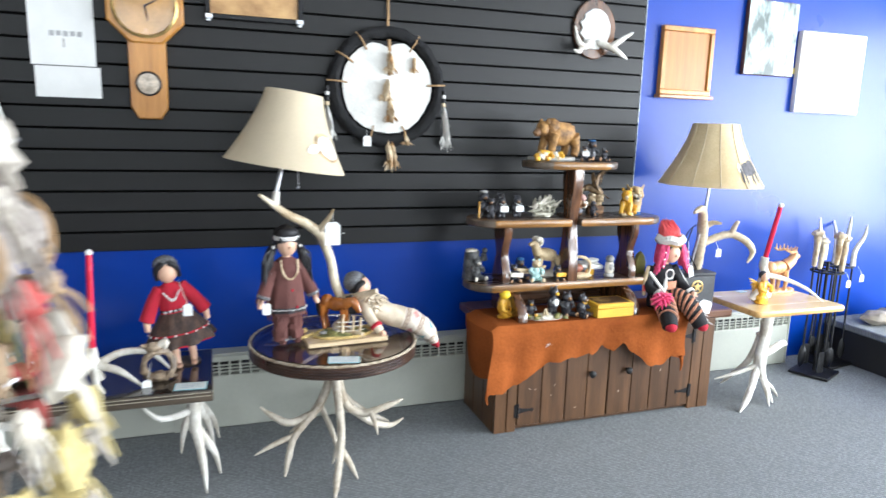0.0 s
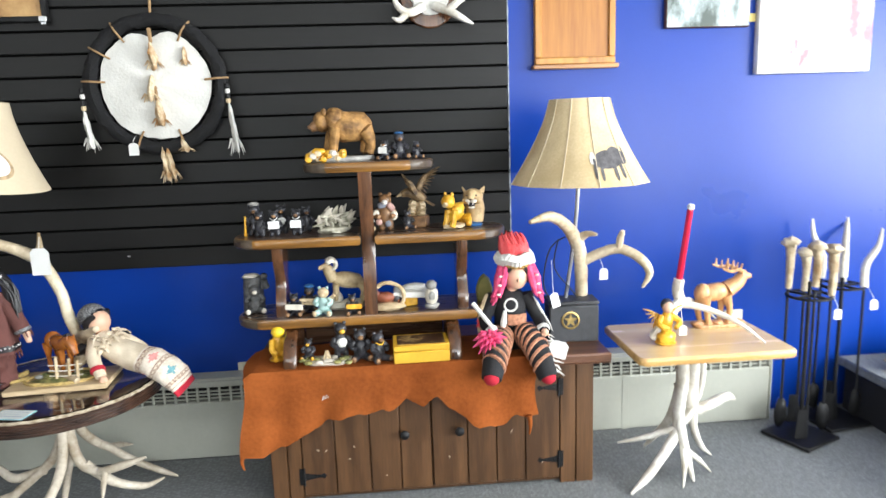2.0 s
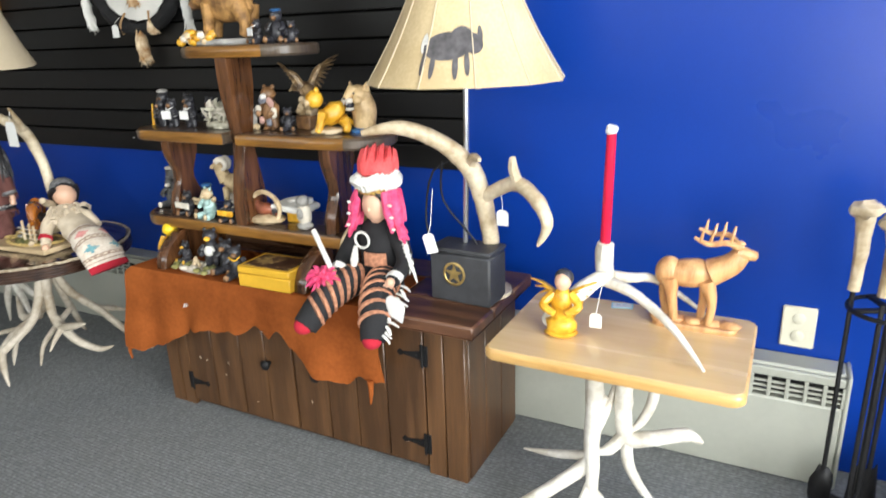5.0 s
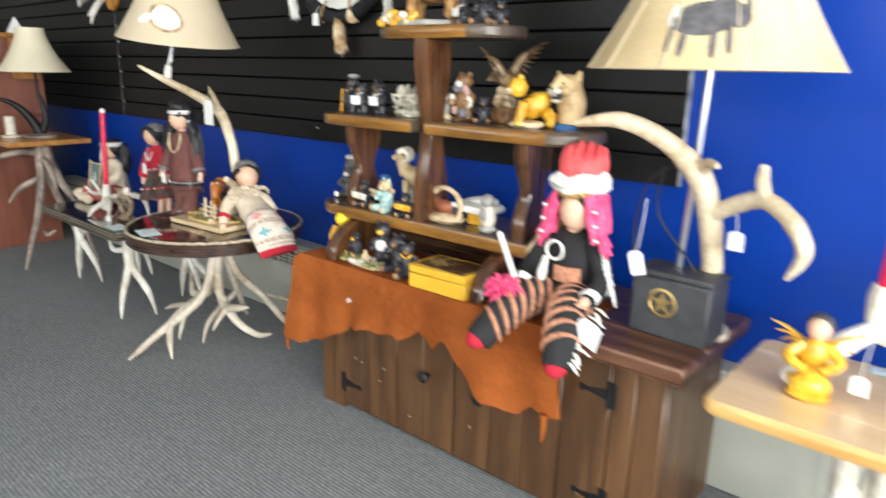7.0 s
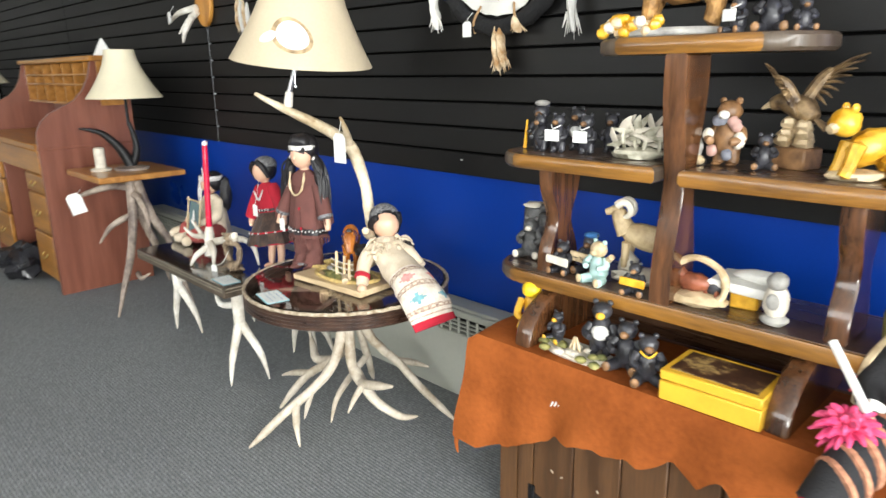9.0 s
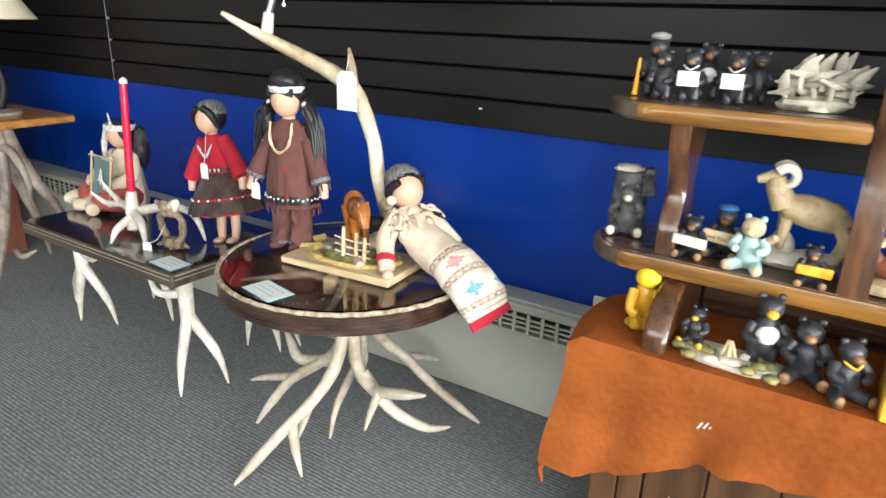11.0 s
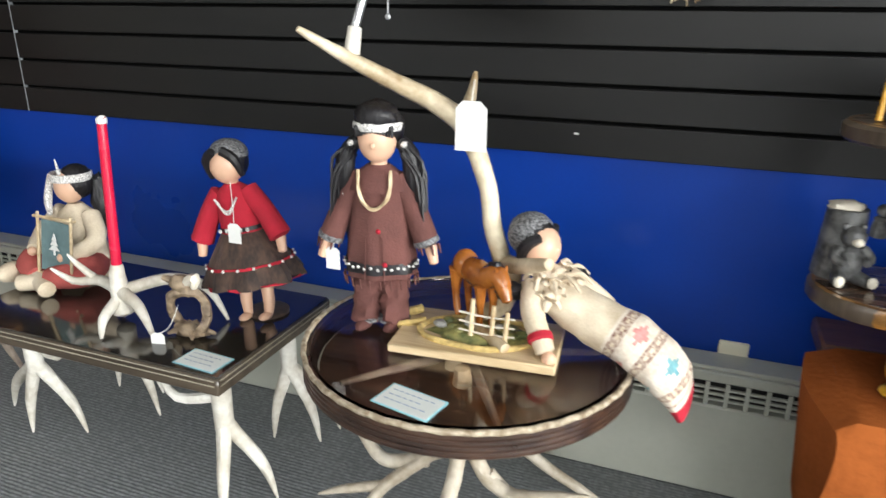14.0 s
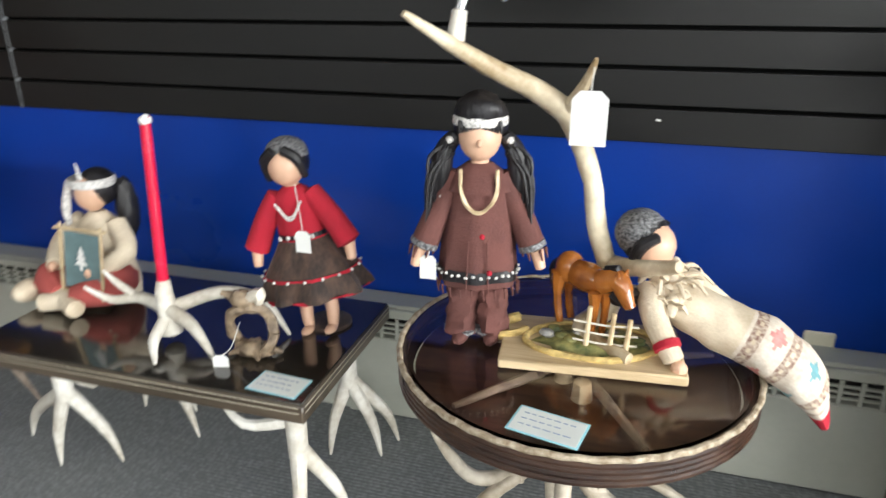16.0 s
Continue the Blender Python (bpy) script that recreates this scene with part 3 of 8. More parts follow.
def board(x0, x1, z, left, right, name="shelf_board"):
    """A shelf board with rounded ends; z: its upper face."""
    r = 0.125
    mid, half = (SY0 + SY1) / 2, (SY1 - SY0) / 2
    out = []
    for cx, a0, a1, on in ((x1 - r, -90, 90, right), (x0 + r, 90, 270, left)):
        if on:
            for k in range(13):
                a = radians(a0 + (a1 - a0) * k / 12)
                out.append((cx + r * math.cos(a), mid + half * math.sin(a)))
        else:
            xx = x1 if a0 < 0 else x0
            out += [(xx, SY0), (xx, SY1)] if a0 < 0 else [(xx, SY1), (xx, SY0)]
    bb = Build()
    bb.slab(out, 0.035, 0, pose(0, 0, z - 0.035), 0.007)
    # every rim face but the straight front edge takes the greyer end brown
    for k, q in enumerate(bb.f):
        if len(q) == 4 and max(bb.v[i][1] for i in q) > SY0 + 0.012:
            bb.mi[k] = 2
    top = [(p[0] + (0.012 if p[0] < (x0 + x1) / 2 else -0.012), p[1] + (0.012 if p[1] < mid else -0.012)) for p in out]
    bb.slab(top, 0.006, 1, pose(0, 0, z - 0.0045), 0.002)
    return part(name, bb, [SHELFEDGE, SHELFTOP, SHELFEND], shelf)


board(-0.862, -0.36, 1.315, True, True)
board(-1.147, -0.653, 1.04, True, False)
board(-0.599, -0.085, 1.04, False, True)
board(-1.153, -0.085, 0.73, True, True)


def upright(x, z0, z1, y0, y1, t, bow, name="post"):
    """A shaped plank set edge-on, its front edge waved."""
    n = 14
    out = []
    for k in range(n + 1):
        s = k / n
        out.append((y0 + bow * math.sin(math.pi * s) - 0.4 * bow * math.sin(3 * math.pi * s), z0 + (z1 - z0) * s))
    for k in range(n + 1):
        s = 1 - k / n
        out.append((y1 - bow * math.sin(math.pi * s) + 0.4 * bow * math.sin(3 * math.pi * s), z0 + (z1 - z0) * s))
    m = Matrix.Translation((x - t / 2, 0, 0)) @ Matrix(((0, 0, 1, 0), (1, 0, 0, 0), (0, 1, 0, 0), (0, 0, 0, 1)))
    bb = Build()
    bb.slab(out, t, 0, m, 0.005)
    return part(name, bb, POST, shelf)


upright(-0.626, 0.73, 1.2805, -0.456, -0.345, 0.05, 0.02)
upright(-0.972, 0.73, 1.0055, -0.43, -0.3, 0.04, 0.022)
upright(-0.268, 0.73, 1.0055, -0.44, -0.3, 0.042, 0.022)


def arch_foot(x):
    """A thick foot panel set edge-on, its front end sweeping down and forward in an arc."""
    out = []
    for k in range(11):
        a = radians(90 + 90 * k / 10)
        out.append((-0.40 + 0.162 * math.cos(a), 0.567 + 0.1275 * math.sin(a)))
    out += [(SY1 - 0.02, 0.567), (SY1 - 0.02, 0.6945)]
    m = Matrix.Translation((x - 0.024, 0, 0)) @ Matrix(((0, 0, 1, 0), (1, 0, 0, 0), (0, 1, 0, 0), (0, 0, 0, 1)))
    bb = Build()
    bb.slab(out, 0.048, 0, m, 0.006)
    return part("foot", bb, POST, shelf)


arch_foot(-0.935)
arch_foot(-0.315)
b = Build()
b.box((-0.909, -0.27, 0.568), (-0.341, -0.245, 0.6945), bev=0.003)
part("back_rail", b, SHELFTOP, shelf)


# ---- tables on antlers ----
def antler_leg(bb, hub, tip, rise=0.08, knee=0.5, r=0.022, tines=(), mi=0, seg=9):
    """One antler from a hub down and out to a tip on the floor, with side points."""
    h, t = Vector(hub), Vector(tip)
    flat = Vector((t.x - h.x, t.y - h.y, 0))
    side = Vector((-flat.y, flat.x, 0)).normalized()
    p1 = h + flat * knee * 0.16 + Vector((0, 0, (t.z - h.z) * 0.5)) + side * 0.012
    p2 = h + flat * knee * 0.75 + Vector((0, 0, (t.z - h.z) * 0.8 + rise * 0.3)) - side * 0.01
    p3 = h + flat * (0.4 + knee * 0.5) + Vector((0, 0, (t.z - h.z) * 0.95 + rise * 0.3))
    bb.tube([h, p1, p2, p3, t], [r * 1.1, r, r * 0.9, r * 0.55, r * 0.18], seg, 5, mi, wob=0.12)
    for s, ln, ang, up in tines:
        base = p1.lerp(p2, s) if s < 1 else p2.lerp(p3, s - 1)
        d = (flat.normalized() * math.cos(radians(ang)) + side * math.sin(radians(ang)))
        mid = base + d * ln * 0.5 + Vector((0, 0, up * 0.35))
        end = base + d * ln + Vector((0, 0, up))
        bb.tube([base, mid, end], [r * 0.7, r * 0.55, r * 0.16], seg, 5, mi, wob=0.1)


rt = thing("round_table", "round glass-topped table with rope rim and antler legs", "table", (-1.805, -0.485, 0))
RC, RR = (-1.81, -0.462), 0.362
TABLEBASE = wood("dark_table_timber", (0.02, 0.009, 0.006), (0.07, 0.035, 0.022), 0.3, "x", coat=0.4)
ROPE = mat("pale_hemp_rope", (0.32, 0.24, 0.15), 0.85, 0, 0.25, 60, 0.6, 160, col2=(0.54, 0.46, 0.35))
b = Build()
for k in range(4):
    b.lathe([(RR - 0.004, 0), (RR, 0.004), (RR, 0.009), (RR - 0.004, 0.013)], (RC[0], RC[1], 0.478 + 0.0115 * k), 56, close=False)
b.lathe([(RR - 0.03, 0.0), (RR - 0.006, 0.003), (RR - 0.006, 0.044), (RR - 0.02, 0.046), (RR - 0.02, 0.03), (RR - 0.03, 0.03)], (RC[0], RC[1], 0.478), 56, close=False)
part("rim", b, TABLEBASE, rt, "dark banded rim")
b = Build()
pts = []
for k in range(241):
    a = 2 * math.pi * k / 240
    tw = a * 42
    pts.append((RC[0] + (RR - 0.004 + 0.0008 * math.cos(tw)) * math.cos(a), RC[1] + (RR - 0.004 + 0.0008 * math.cos(tw)) * math.sin(a), 0.533 + 0.0008 * math.sin(tw)))
b.tube(pts, 0.0062, 8, 1, wob=0.08)
part("rope_edging", b, ROPE, rt, "pale twisted rope edging")
b = Build()
b.lathe([(RR - 0.016, 0), (RR - 0.016, 0.008)], (RC[0], RC[1], 0.53), 56)
SMOKE = glass_mat("tabletop_glass", (0.75, 0.68, 0.62))
part("glass_top", b, SMOKE, rt, "clear glass top").visible_shadow = False
b = Build()
b.lathe([(RR - 0.035, 0), (RR - 0.035, 0.008)], (RC[0], RC[1], 0.474), 48)
part("base_board", b, wood("brown_table_board", (0.05, 0.024, 0.014), (0.14, 0.075, 0.045), 0.35, "x"), rt)
for a in (20, 95, 165, 230, 300):
    b = Build()
    d = Vector((math.cos(radians(a)), math.sin(radians(a)), 0))
    p = Vector((RC[0], RC[1], 0.497))
    b.tube([p + d * 0.03, p + d * 0.15, p + d * 0.3], [0.012, 0.01, 0.006], 8, 3, wob=0.2)
    part("antler_spoke", b, GREYANT, rt)
for dx, dy in ((-0.01, -0.06), (0.03, -0.12)):
    b = Build()
    b.tube([(RC[0] + dx, RC[1] + dy, 0.483), (RC[0] + dx, RC[1] + dy, 0.522)], [0.02, 0.017], 10, wob=0.2)
    part("antler_stub", b, ANTLER, rt)


def antler(name, parent, mt, beam, r, tines):
    """One antler: a beam tapering along its points, and side points that leave it."""
    bb = Build()
    n = len(beam) - 1
    bb.tube(beam, [r * (1.0 - 0.35 * k / n) if k < n else r * 0.2 for k in range(n + 1)], 11, 6, wob=0.14)
    bb.blob(beam[0], (r * 1.3, r * 1.3, r * 0.9), 0, 10, 7, 0.35, 5)
    for pts, q in tines:
        bb.tube(pts, [q, q * 0.82, q * 0.18] if len(pts) == 3 else [q, q * 0.9, q * 0.7, q * 0.16], 10, 6, wob=0.12)
    return part(name, bb, mt, parent)


antler("antler_leg", rt, BONE2, [(-1.80, -0.45, 0.478), (-1.83, -0.455, 0.33), (-1.87, -0.465, 0.235), (-1.93, -0.49, 0.178), (-1.995, -0.535, 0.125), (-2.025, -0.59, 0.065), (-2.047, -0.638, 0.003)], 0.0203,
       [([(-1.90, -0.475, 0.195), (-2.005, -0.485, 0.17), (-2.075, -0.455, 0.195), (-2.128, -0.43, 0.235)], 0.02), ([(-1.985, -0.525, 0.13), (-2.08, -0.545, 0.108), (-2.161, -0.554, 0.074)], 0.015)])
antler("antler_leg", rt, BONE2, [(-1.815, -0.47, 0.478), (-1.805, -0.51, 0.32), (-1.802, -0.56, 0.225), (-1.81, -0.64, 0.165), (-1.835, -0.735, 0.105), (-1.86, -0.81, 0.045), (-1.878, -0.864, 0.003)], 0.0203,
       [([(-1.825, -0.70, 0.13), (-1.79, -0.725, 0.07), (-1.757, -0.738, 0.003)], 0.016), ([(-1.81, -0.64, 0.16), (-1.835, -0.65, 0.09), (-1.85, -0.655, 0.04)], 0.011)])
antler("antler_leg", rt, BONE2, [(-1.80, -0.47, 0.46), (-1.785, -0.485, 0.31), (-1.755, -0.50, 0.225), (-1.69, -0.515, 0.19), (-1.64, -0.53, 0.205), (-1.57, -0.528, 0.222), (-1.506, -0.522, 0.24)], 0.0211,
       [([(-1.74, -0.50, 0.215), (-1.645, -0.495, 0.135), (-1.55, -0.46, 0.09), (-1.477, -0.438, 0.108)], 0.02), ([(-1.655, -0.535, 0.195), (-1.648, -0.575, 0.165), (-1.642, -0.61, 0.125)], 0.013)])
antler("antler_leg", rt, BONE2, [(-1.805, -0.44, 0.478), (-1.79, -0.405, 0.33), (-1.765, -0.345, 0.235), (-1.73, -0.305, 0.185), (-1.65, -0.275, 0.105), (-1.56, -0.25, 0.04), (-1.496, -0.238, 0.004)], 0.0195,
       [([(-1.735, -0.31, 0.19), (-1.715, -0.24, 0.165), (-1.689, -0.185, 0.137)], 0.016)])
antler("antler_leg", rt, BONE2, [(-1.815, -0.445, 0.47), (-1.83, -0.40, 0.3), (-1.87, -0.34, 0.17), (-1.93, -0.28, 0.07), (-1.98, -0.23, 0.004)], 0.0172,
       [([(-1.86, -0.35, 0.19), (-1.82, -0.52, 0.1), (-1.813, -0.567, 0.004)], 0.014)])

sq = thing("rectangular_table", "low dark glossy rectangular table on bleached antler legs", "table", (-2.76, -0.44, 0))
SQX0, SQX1, SQY0, SQY1, SQZ = -3.2, -2.318, -0.69, -0.195, 0.44
SQTOP = mat("glossy_dark_resin", (0.022, 0.018, 0.014), 0.12, 0, 0.3, 5, 0.0, 80, spec=0.6, coat=0.6)
SQEDGE = wood("dark_brown_edge", (0.04, 0.03, 0.02), (0.1, 0.075, 0.052), 0.35, "x", coat=0.2)
b = Build()
b.box((SQX0, SQY0, SQZ - 0.048), (SQX1, SQY1, SQZ - 0.004), 0, 0.004)
part("frame", b, SQEDGE, sq)
b = Build()
b.box((SQX0 + 0.004, SQY0 + 0.004, SQZ - 0.0045), (SQX1 - 0.004, SQY1 - 0.004, SQZ), 0, 0.003)
part("tabletop", b, SQTOP, sq)
GILT = mat("worn_pale_line", (0.4, 0.36, 0.28), 0.5, bump=0)
for z in (0.429, 0.416):
    b = Build()
    b.box((SQX0 + 0.01, SQY0 - 0.0012, z), (SQX1 - 0.01, SQY0 + 0.001, z + 0.0025), 0, 0.0005)
    b.box((SQX1 - 0.001, SQY0 + 0.01, z), (SQX1 + 0.0012, SQY1 - 0.01, z + 0.0025), 0, 0.0005)
    part("edge_line", b, GILT, sq, "thin pale edge line")
for hub, tips in (((-2.39, -0.6), [(-2.355, -0.68), (-2.3, -0.535)]), ((-2.4, -0.3), [(-2.324, -0.278), (-2.463, -0.312), (-2.3, -0.2)]),
                  ((-3.08, -0.56), [(-3.153, -0.56), (-3.337, -0.478), (-3.0, -0.5)]), ((-3.05, -0.28), [(-2.865, -0.347), (-3.12, -0.26), (-2.95, -0.24)])):
    b = Build()
    top = Vector((hub[0], hub[1], SQZ - 0.05))
    fork = Vector((hub[0], hub[1], 0.235))
    b.tube([top, fork], [0.026, 0.023], 10, wob=0.15)
    for t in tips:
        t = Vector((t[0], t[1], 0.003))
        mid = fork.lerp(t, 0.5) + (Vector((t.x, t.y, 0)) - Vector((fork.x, fork.y, 0))) * 0.22
        b.tube([fork + Vector((0, 0, 0.02)), mid, t], [0.021, 0.015, 0.003], 9, 6, wob=0.1)
    b.tube([(hub[0], hub[1], 0.33), (hub[0] - 0.12 * (1 if hub[0] > -2.8 else -1), hub[1] - 0.02, 0.31), (hub[0] - 0.2 * (1 if hub[0] > -2.8 else -1), hub[1], 0.37)], [0.016, 0.012, 0.003], 8)
    part("antler_leg", b, BONE, sq)

bt = thing("birch_table", "small pale birch-topped table on antler base", "table", (0.67, -0.43, 0))
b = Build()
out = rounded(0.357, -0.673, 0.975, -0.235, 0.03)
b.slab(out, 0.03, 0, pose(0, 0, 0.532), 0.006)
b.slab(rounded(0.363, -0.667, 0.969, -0.241, 0.027), 0.003, 1, pose(0, 0, 0.5605), 0.001)
part("tabletop", b, [BIRCHEDGE, BIRCH], bt)
antler("antler_leg", bt, BONE, [(0.60, -0.50, 0.53), (0.605, -0.49, 0.38), (0.598, -0.475, 0.24), (0.592, -0.475, 0.165), (0.52, -0.53, 0.105), (0.43, -0.59, 0.045), (0.344, -0.638, 0.003)], 0.026,
       [([(0.59, -0.47, 0.18), (0.48, -0.43, 0.13), (0.37, -0.40, 0.098)], 0.015), ([(0.597, -0.49, 0.515), (0.575, -0.50, 0.50), (0.568, -0.50, 0.475)], 0.012)])
antler("antler_leg", bt, BONE, [(0.605, -0.485, 0.44), (0.60, -0.48, 0.26), (0.61, -0.50, 0.15), (0.615, -0.54, 0.07), (0.622, -0.585, 0.003)], 0.023,
       [([(0.607, -0.51, 0.12), (0.588, -0.57, 0.06), (0.562, -0.621, 0.003)], 0.014), ([(0.612, -0.52, 0.11), (0.67, -0.525, 0.06), (0.723, -0.522, 0.003)], 0.014)])
antler("antler_leg", bt, BONE, [(0.672, -0.45, 0.53), (0.672, -0.44, 0.40), (0.676, -0.43, 0.27), (0.70, -0.425, 0.235), (0.79, -0.412, 0.262), (0.84, -0.405, 0.275), (0.878, -0.40, 0.258)], 0.027,
       [([(0.685, -0.43, 0.25), (0.69, -0.425, 0.16), (0.735, -0.405, 0.06), (0.792, -0.388, 0.003)], 0.018), ([(0.68, -0.43, 0.25), (0.64, -0.445, 0.2), (0.6, -0.465, 0.19)], 0.02)])
antler("antler_brace", bt, BONE, [(0.70, -0.40, 0.53), (0.735, -0.385, 0.45), (0.74, -0.38, 0.35), (0.715, -0.40, 0.28), (0.68, -0.425, 0.25)], 0.018,
       [([(0.6, -0.46, 0.25), (0.63, -0.44, 0.33), (0.65, -0.43, 0.42)], 0.016)])
antler("antler_leg", bt, BONE, [(0.61, -0.46, 0.36), (0.585, -0.42, 0.2), (0.56, -0.34, 0.09), (0.54, -0.27, 0.003)], 0.02, [])


# ---- lamps ----
def shade(c, z0, z1, r0, r1, parent, mt, seg=32, lab="", m=None):
    """A flared drum shade, open above and below."""
    bb = Build()
    prof = []
    for k in range(9):
        s = k / 8
        prof.append((r0 + (r1 - r0) * (1 - (1 - s) ** 1.35), z0 + (z1 - z0) * s))
    inner = [(r - 0.003, z) for r, z in prof][::-1]
    bb.lathe([*prof, *inner, prof[0]], (c[0], c[1], 0), seg, m=m, close=False, smooth=seg > 12)
    return part("shade", bb, mt, parent, lab)


lamp1 = thing("antler_lamp", "table lamp of one curved antler with parchment shade", "lamp", (-1.73, -0.4, 0.541))
b = Build()
b.tube([(-1.75, -0.372, 0.66), (-1.787, -0.365, 0.76), (-1.804, -0.365, 0.855), (-1.835, -0.37, 0.94), (-1.868, -0.38, 0.998), (-1.93, -0.41, 1.045), (-1.995, -0.445, 1.08), (-2.06, -0.52, 1.13), (-2.122, -0.59, 1.182)], [0.022, 0.021, 0.02, 0.022, 0.024, 0.021, 0.019, 0.014, 0.006], 10, 6, wob=0.1)
b.tube([(-1.86, -0.385, 1.005), (-1.83, -0.42, 1.055), (-1.81, -0.455, 1.105)], [0.017, 0.011, 0.004], 8)
b.tube([(-1.735, -0.385, 0.68), (-1.75, -0.40, 0.60), (-1.80, -0.46, 0.575), (-1.70, -0.55, 0.57)], [0.024, 0.024, 0.018, 0.012], 9)
b.tube([(-1.742, -0.385, 0.69), (-1.70, -0.44, 0.712), (-1.63, -0.51, 0.75)], [0.021, 0.017, 0.012], 10, 5, wob=0.1)
part("antler_stem", b, ANTLER, lamp1)
b = Build()
b.tube([(-2.056, -0.50, 1.135), (-2.05, -0.495, 1.185)], [0.017, 0.014], 12)
part("socket_cup", b, BONE, lamp1)
b = Build()
b.tube([(-2.05, -0.495, 1.185), (-2.02, -0.47, 1.30), (-2.0, -0.46, 1.36)], 0.009, 8)
part("rod", b, STEEL, lamp1)
b = Build()
b.tube([(-1.965, -0.52, 1.30), (-1.965, -0.522, 1.21)], 0.0016, 5)
b.blob((-1.965, -0.522, 1.205), 0.006, seg=6, rings=4)
part("pull_chain", b, STEEL, lamp1)
TILT1 = Matrix.Translation((-1.99, -0.46, 1.43)) @ pose(0, 0, 0, 0, 8) @ Matrix.Translation((1.99, 0.46, -1.43))
shade((-1.99, -0.46), 1.285, 1.585, 0.245, 0.115, lamp1, SHADE1, m=TILT1)

lamp2 = thing("antler_lamp", "table lamp of branched antler with paneled parchment shade", "lamp", (0.2, -0.35, 0.56))
b = Build()
b.tube([(0.215, -0.30, 0.62), (0.235, -0.32, 0.72), (0.225, -0.35, 0.86), (0.20, -0.38, 0.96), (0.14, -0.44, 1.04), (0.06, -0.52, 1.09), (-0.03, -0.575, 1.08)], [0.026, 0.025, 0.027, 0.03, 0.024, 0.02, 0.008], 10, 6, wob=0.1)
b.tube([(0.225, -0.35, 0.87), (0.29, -0.38, 0.91), (0.36, -0.42, 0.935), (0.43, -0.46, 0.90), (0.462, -0.48, 0.845), (0.435, -0.476, 0.785)], [0.022, 0.02, 0.021, 0.02, 0.016, 0.004], 10, 6, wob=0.1)
b.tube([(0.36, -0.42, 0.935), (0.355, -0.445, 0.98), (0.36, -0.462, 1.012)], [0.016, 0.014, 0.009], 8)
b.tube([(0.20, -0.38, 0.97), (0.23, -0.42, 1.0), (0.26, -0.45, 1.0)], [0.022, 0.014, 0.006], 8)
part("antler_stem", b, ANTLER, lamp2)
b = Build()
b.tube([(0.15, -0.33, 0.60), (0.19, -0.385, 1.0), (0.203, -0.40, 1.27)], 0.008, 8)
part("rod", b, STEEL, lamp2)
b = Build()
b.lathe([(0.09, 0), (0.09, 0.012), (0.04, 0.02)], (0.2, -0.31, 0.561), 20)
b.tube([(0.2, -0.3, 0.575), (0.215, -0.30, 0.64)], 0.03, 10)
part("base", b, ANTLER, lamp2)
shade((0.203, -0.40), 1.203, 1.52, 0.267, 0.115, lamp2, SHADE, 12)
for k in range(12):
    b = Build()
    a = 2 * math.pi * k / 12
    b.tube([(0.203 + (0.267 - 0.152 * (1 - (1 - q) ** 1.35) + 0.0005) * math.cos(a), -0.40 + (0.267 - 0.152 * (1 - (1 - q) ** 1.35) + 0.0005) * math.sin(a), 1.203 + 0.317 * q) for q in (0, 0.25, 0.5, 0.75, 1)], 0.0022, 5)
    part("seam", b, SHADE1, lamp2)
for pts in ([(0.19, -0.385, 1.0), (0.09, -0.40, 0.95), (0.06, -0.40, 0.80), (0.1, -0.42, 0.72)], [(0.12, -0.4, 0.98), (0.11, -0.38, 0.86), (0.2, -0.36, 0.74), (0.27, -0.33, 0.6)]):
    b = Build()
    b.tube(pts, 0.003, 6)
    part("cord", b, IRON, lamp2, "thin lamp cord")

# ---- doll and figurine materials ----
SKIN = mat("painted_porcelain_skin", (0.68, 0.42, 0.29), 0.4, 0, 0.05, 8, 0.0)
HAIR = mat("black_doll_hair", (0.01, 0.009, 0.011), 0.45, 0, 0.4, 60, 0.6, 140, (1, 1, 0.2))
REDCLOTH = mat("red_knit_cloth", (0.42, 0.012, 0.03), 0.9, 0, 0.12, 20, 0.5, 260)
BROWNCLOTH = mat("brown_cotton_cloth", (0.12, 0.045, 0.038), 0.9, 0, 0.2, 14, 0.4, 240)
DARKVELVET = mat("dark_brown_velvet", (0.03, 0.014, 0.009), 0.75, 0, 0.5, 30, 0.4, 120, (1, 1, 0.3), col2=(0.085, 0.045, 0.03), sheen=0.15)
CREAMCLOTH = mat("cream_cotton_cloth", (0.6, 0.49, 0.35), 0.9, 0, 0.1, 14, 0.4, 200, col2=(0.74, 0.64, 0.5))
REDSKIRT = mat("faded_red_cloth", (0.4, 0.08, 0.07), 0.9, 0, 0.2, 14, 0.4, 200)
BLACKCLOTH = mat("black_knit_cloth", (0.012, 0.012, 0.014), 0.85, 0, 0.3, 20, 0.5, 200)
PINKFLUFF = mat("hot_pink_feather", (0.75, 0.04, 0.16), 0.85, 0, 0.2, 30, 0.7, 120, col2=(0.85, 0.12, 0.25))
REDFEATHER = mat("red_dyed_feather", (0.66, 0.045, 0.055), 0.85, 0, 0.12, 30, 0.6, 140, (1, 1, 0.25), col2=(0.8, 0.14, 0.14))
TANSTRIPE = mat("tan_woven_stripe", (0.42, 0.19, 0.11), 0.85, 0, 0.3, 90, 0.3)
BEADS = mat("white_beadwork", (0.62, 0.6, 0.58), 0.4, 0, 0.5, 220, 0.4, 220)
TURQ = mat("turquoise_beadwork", (0.15, 0.34, 0.38), 0.5, 0, 0.2, 50, 0.2)
GREYNET = mat("grey_hair_net", (0.06, 0.06, 0.065), 0.5, 0, 0.5, 190, 0.5, 190, col2=(0.26, 0.26, 0.27))
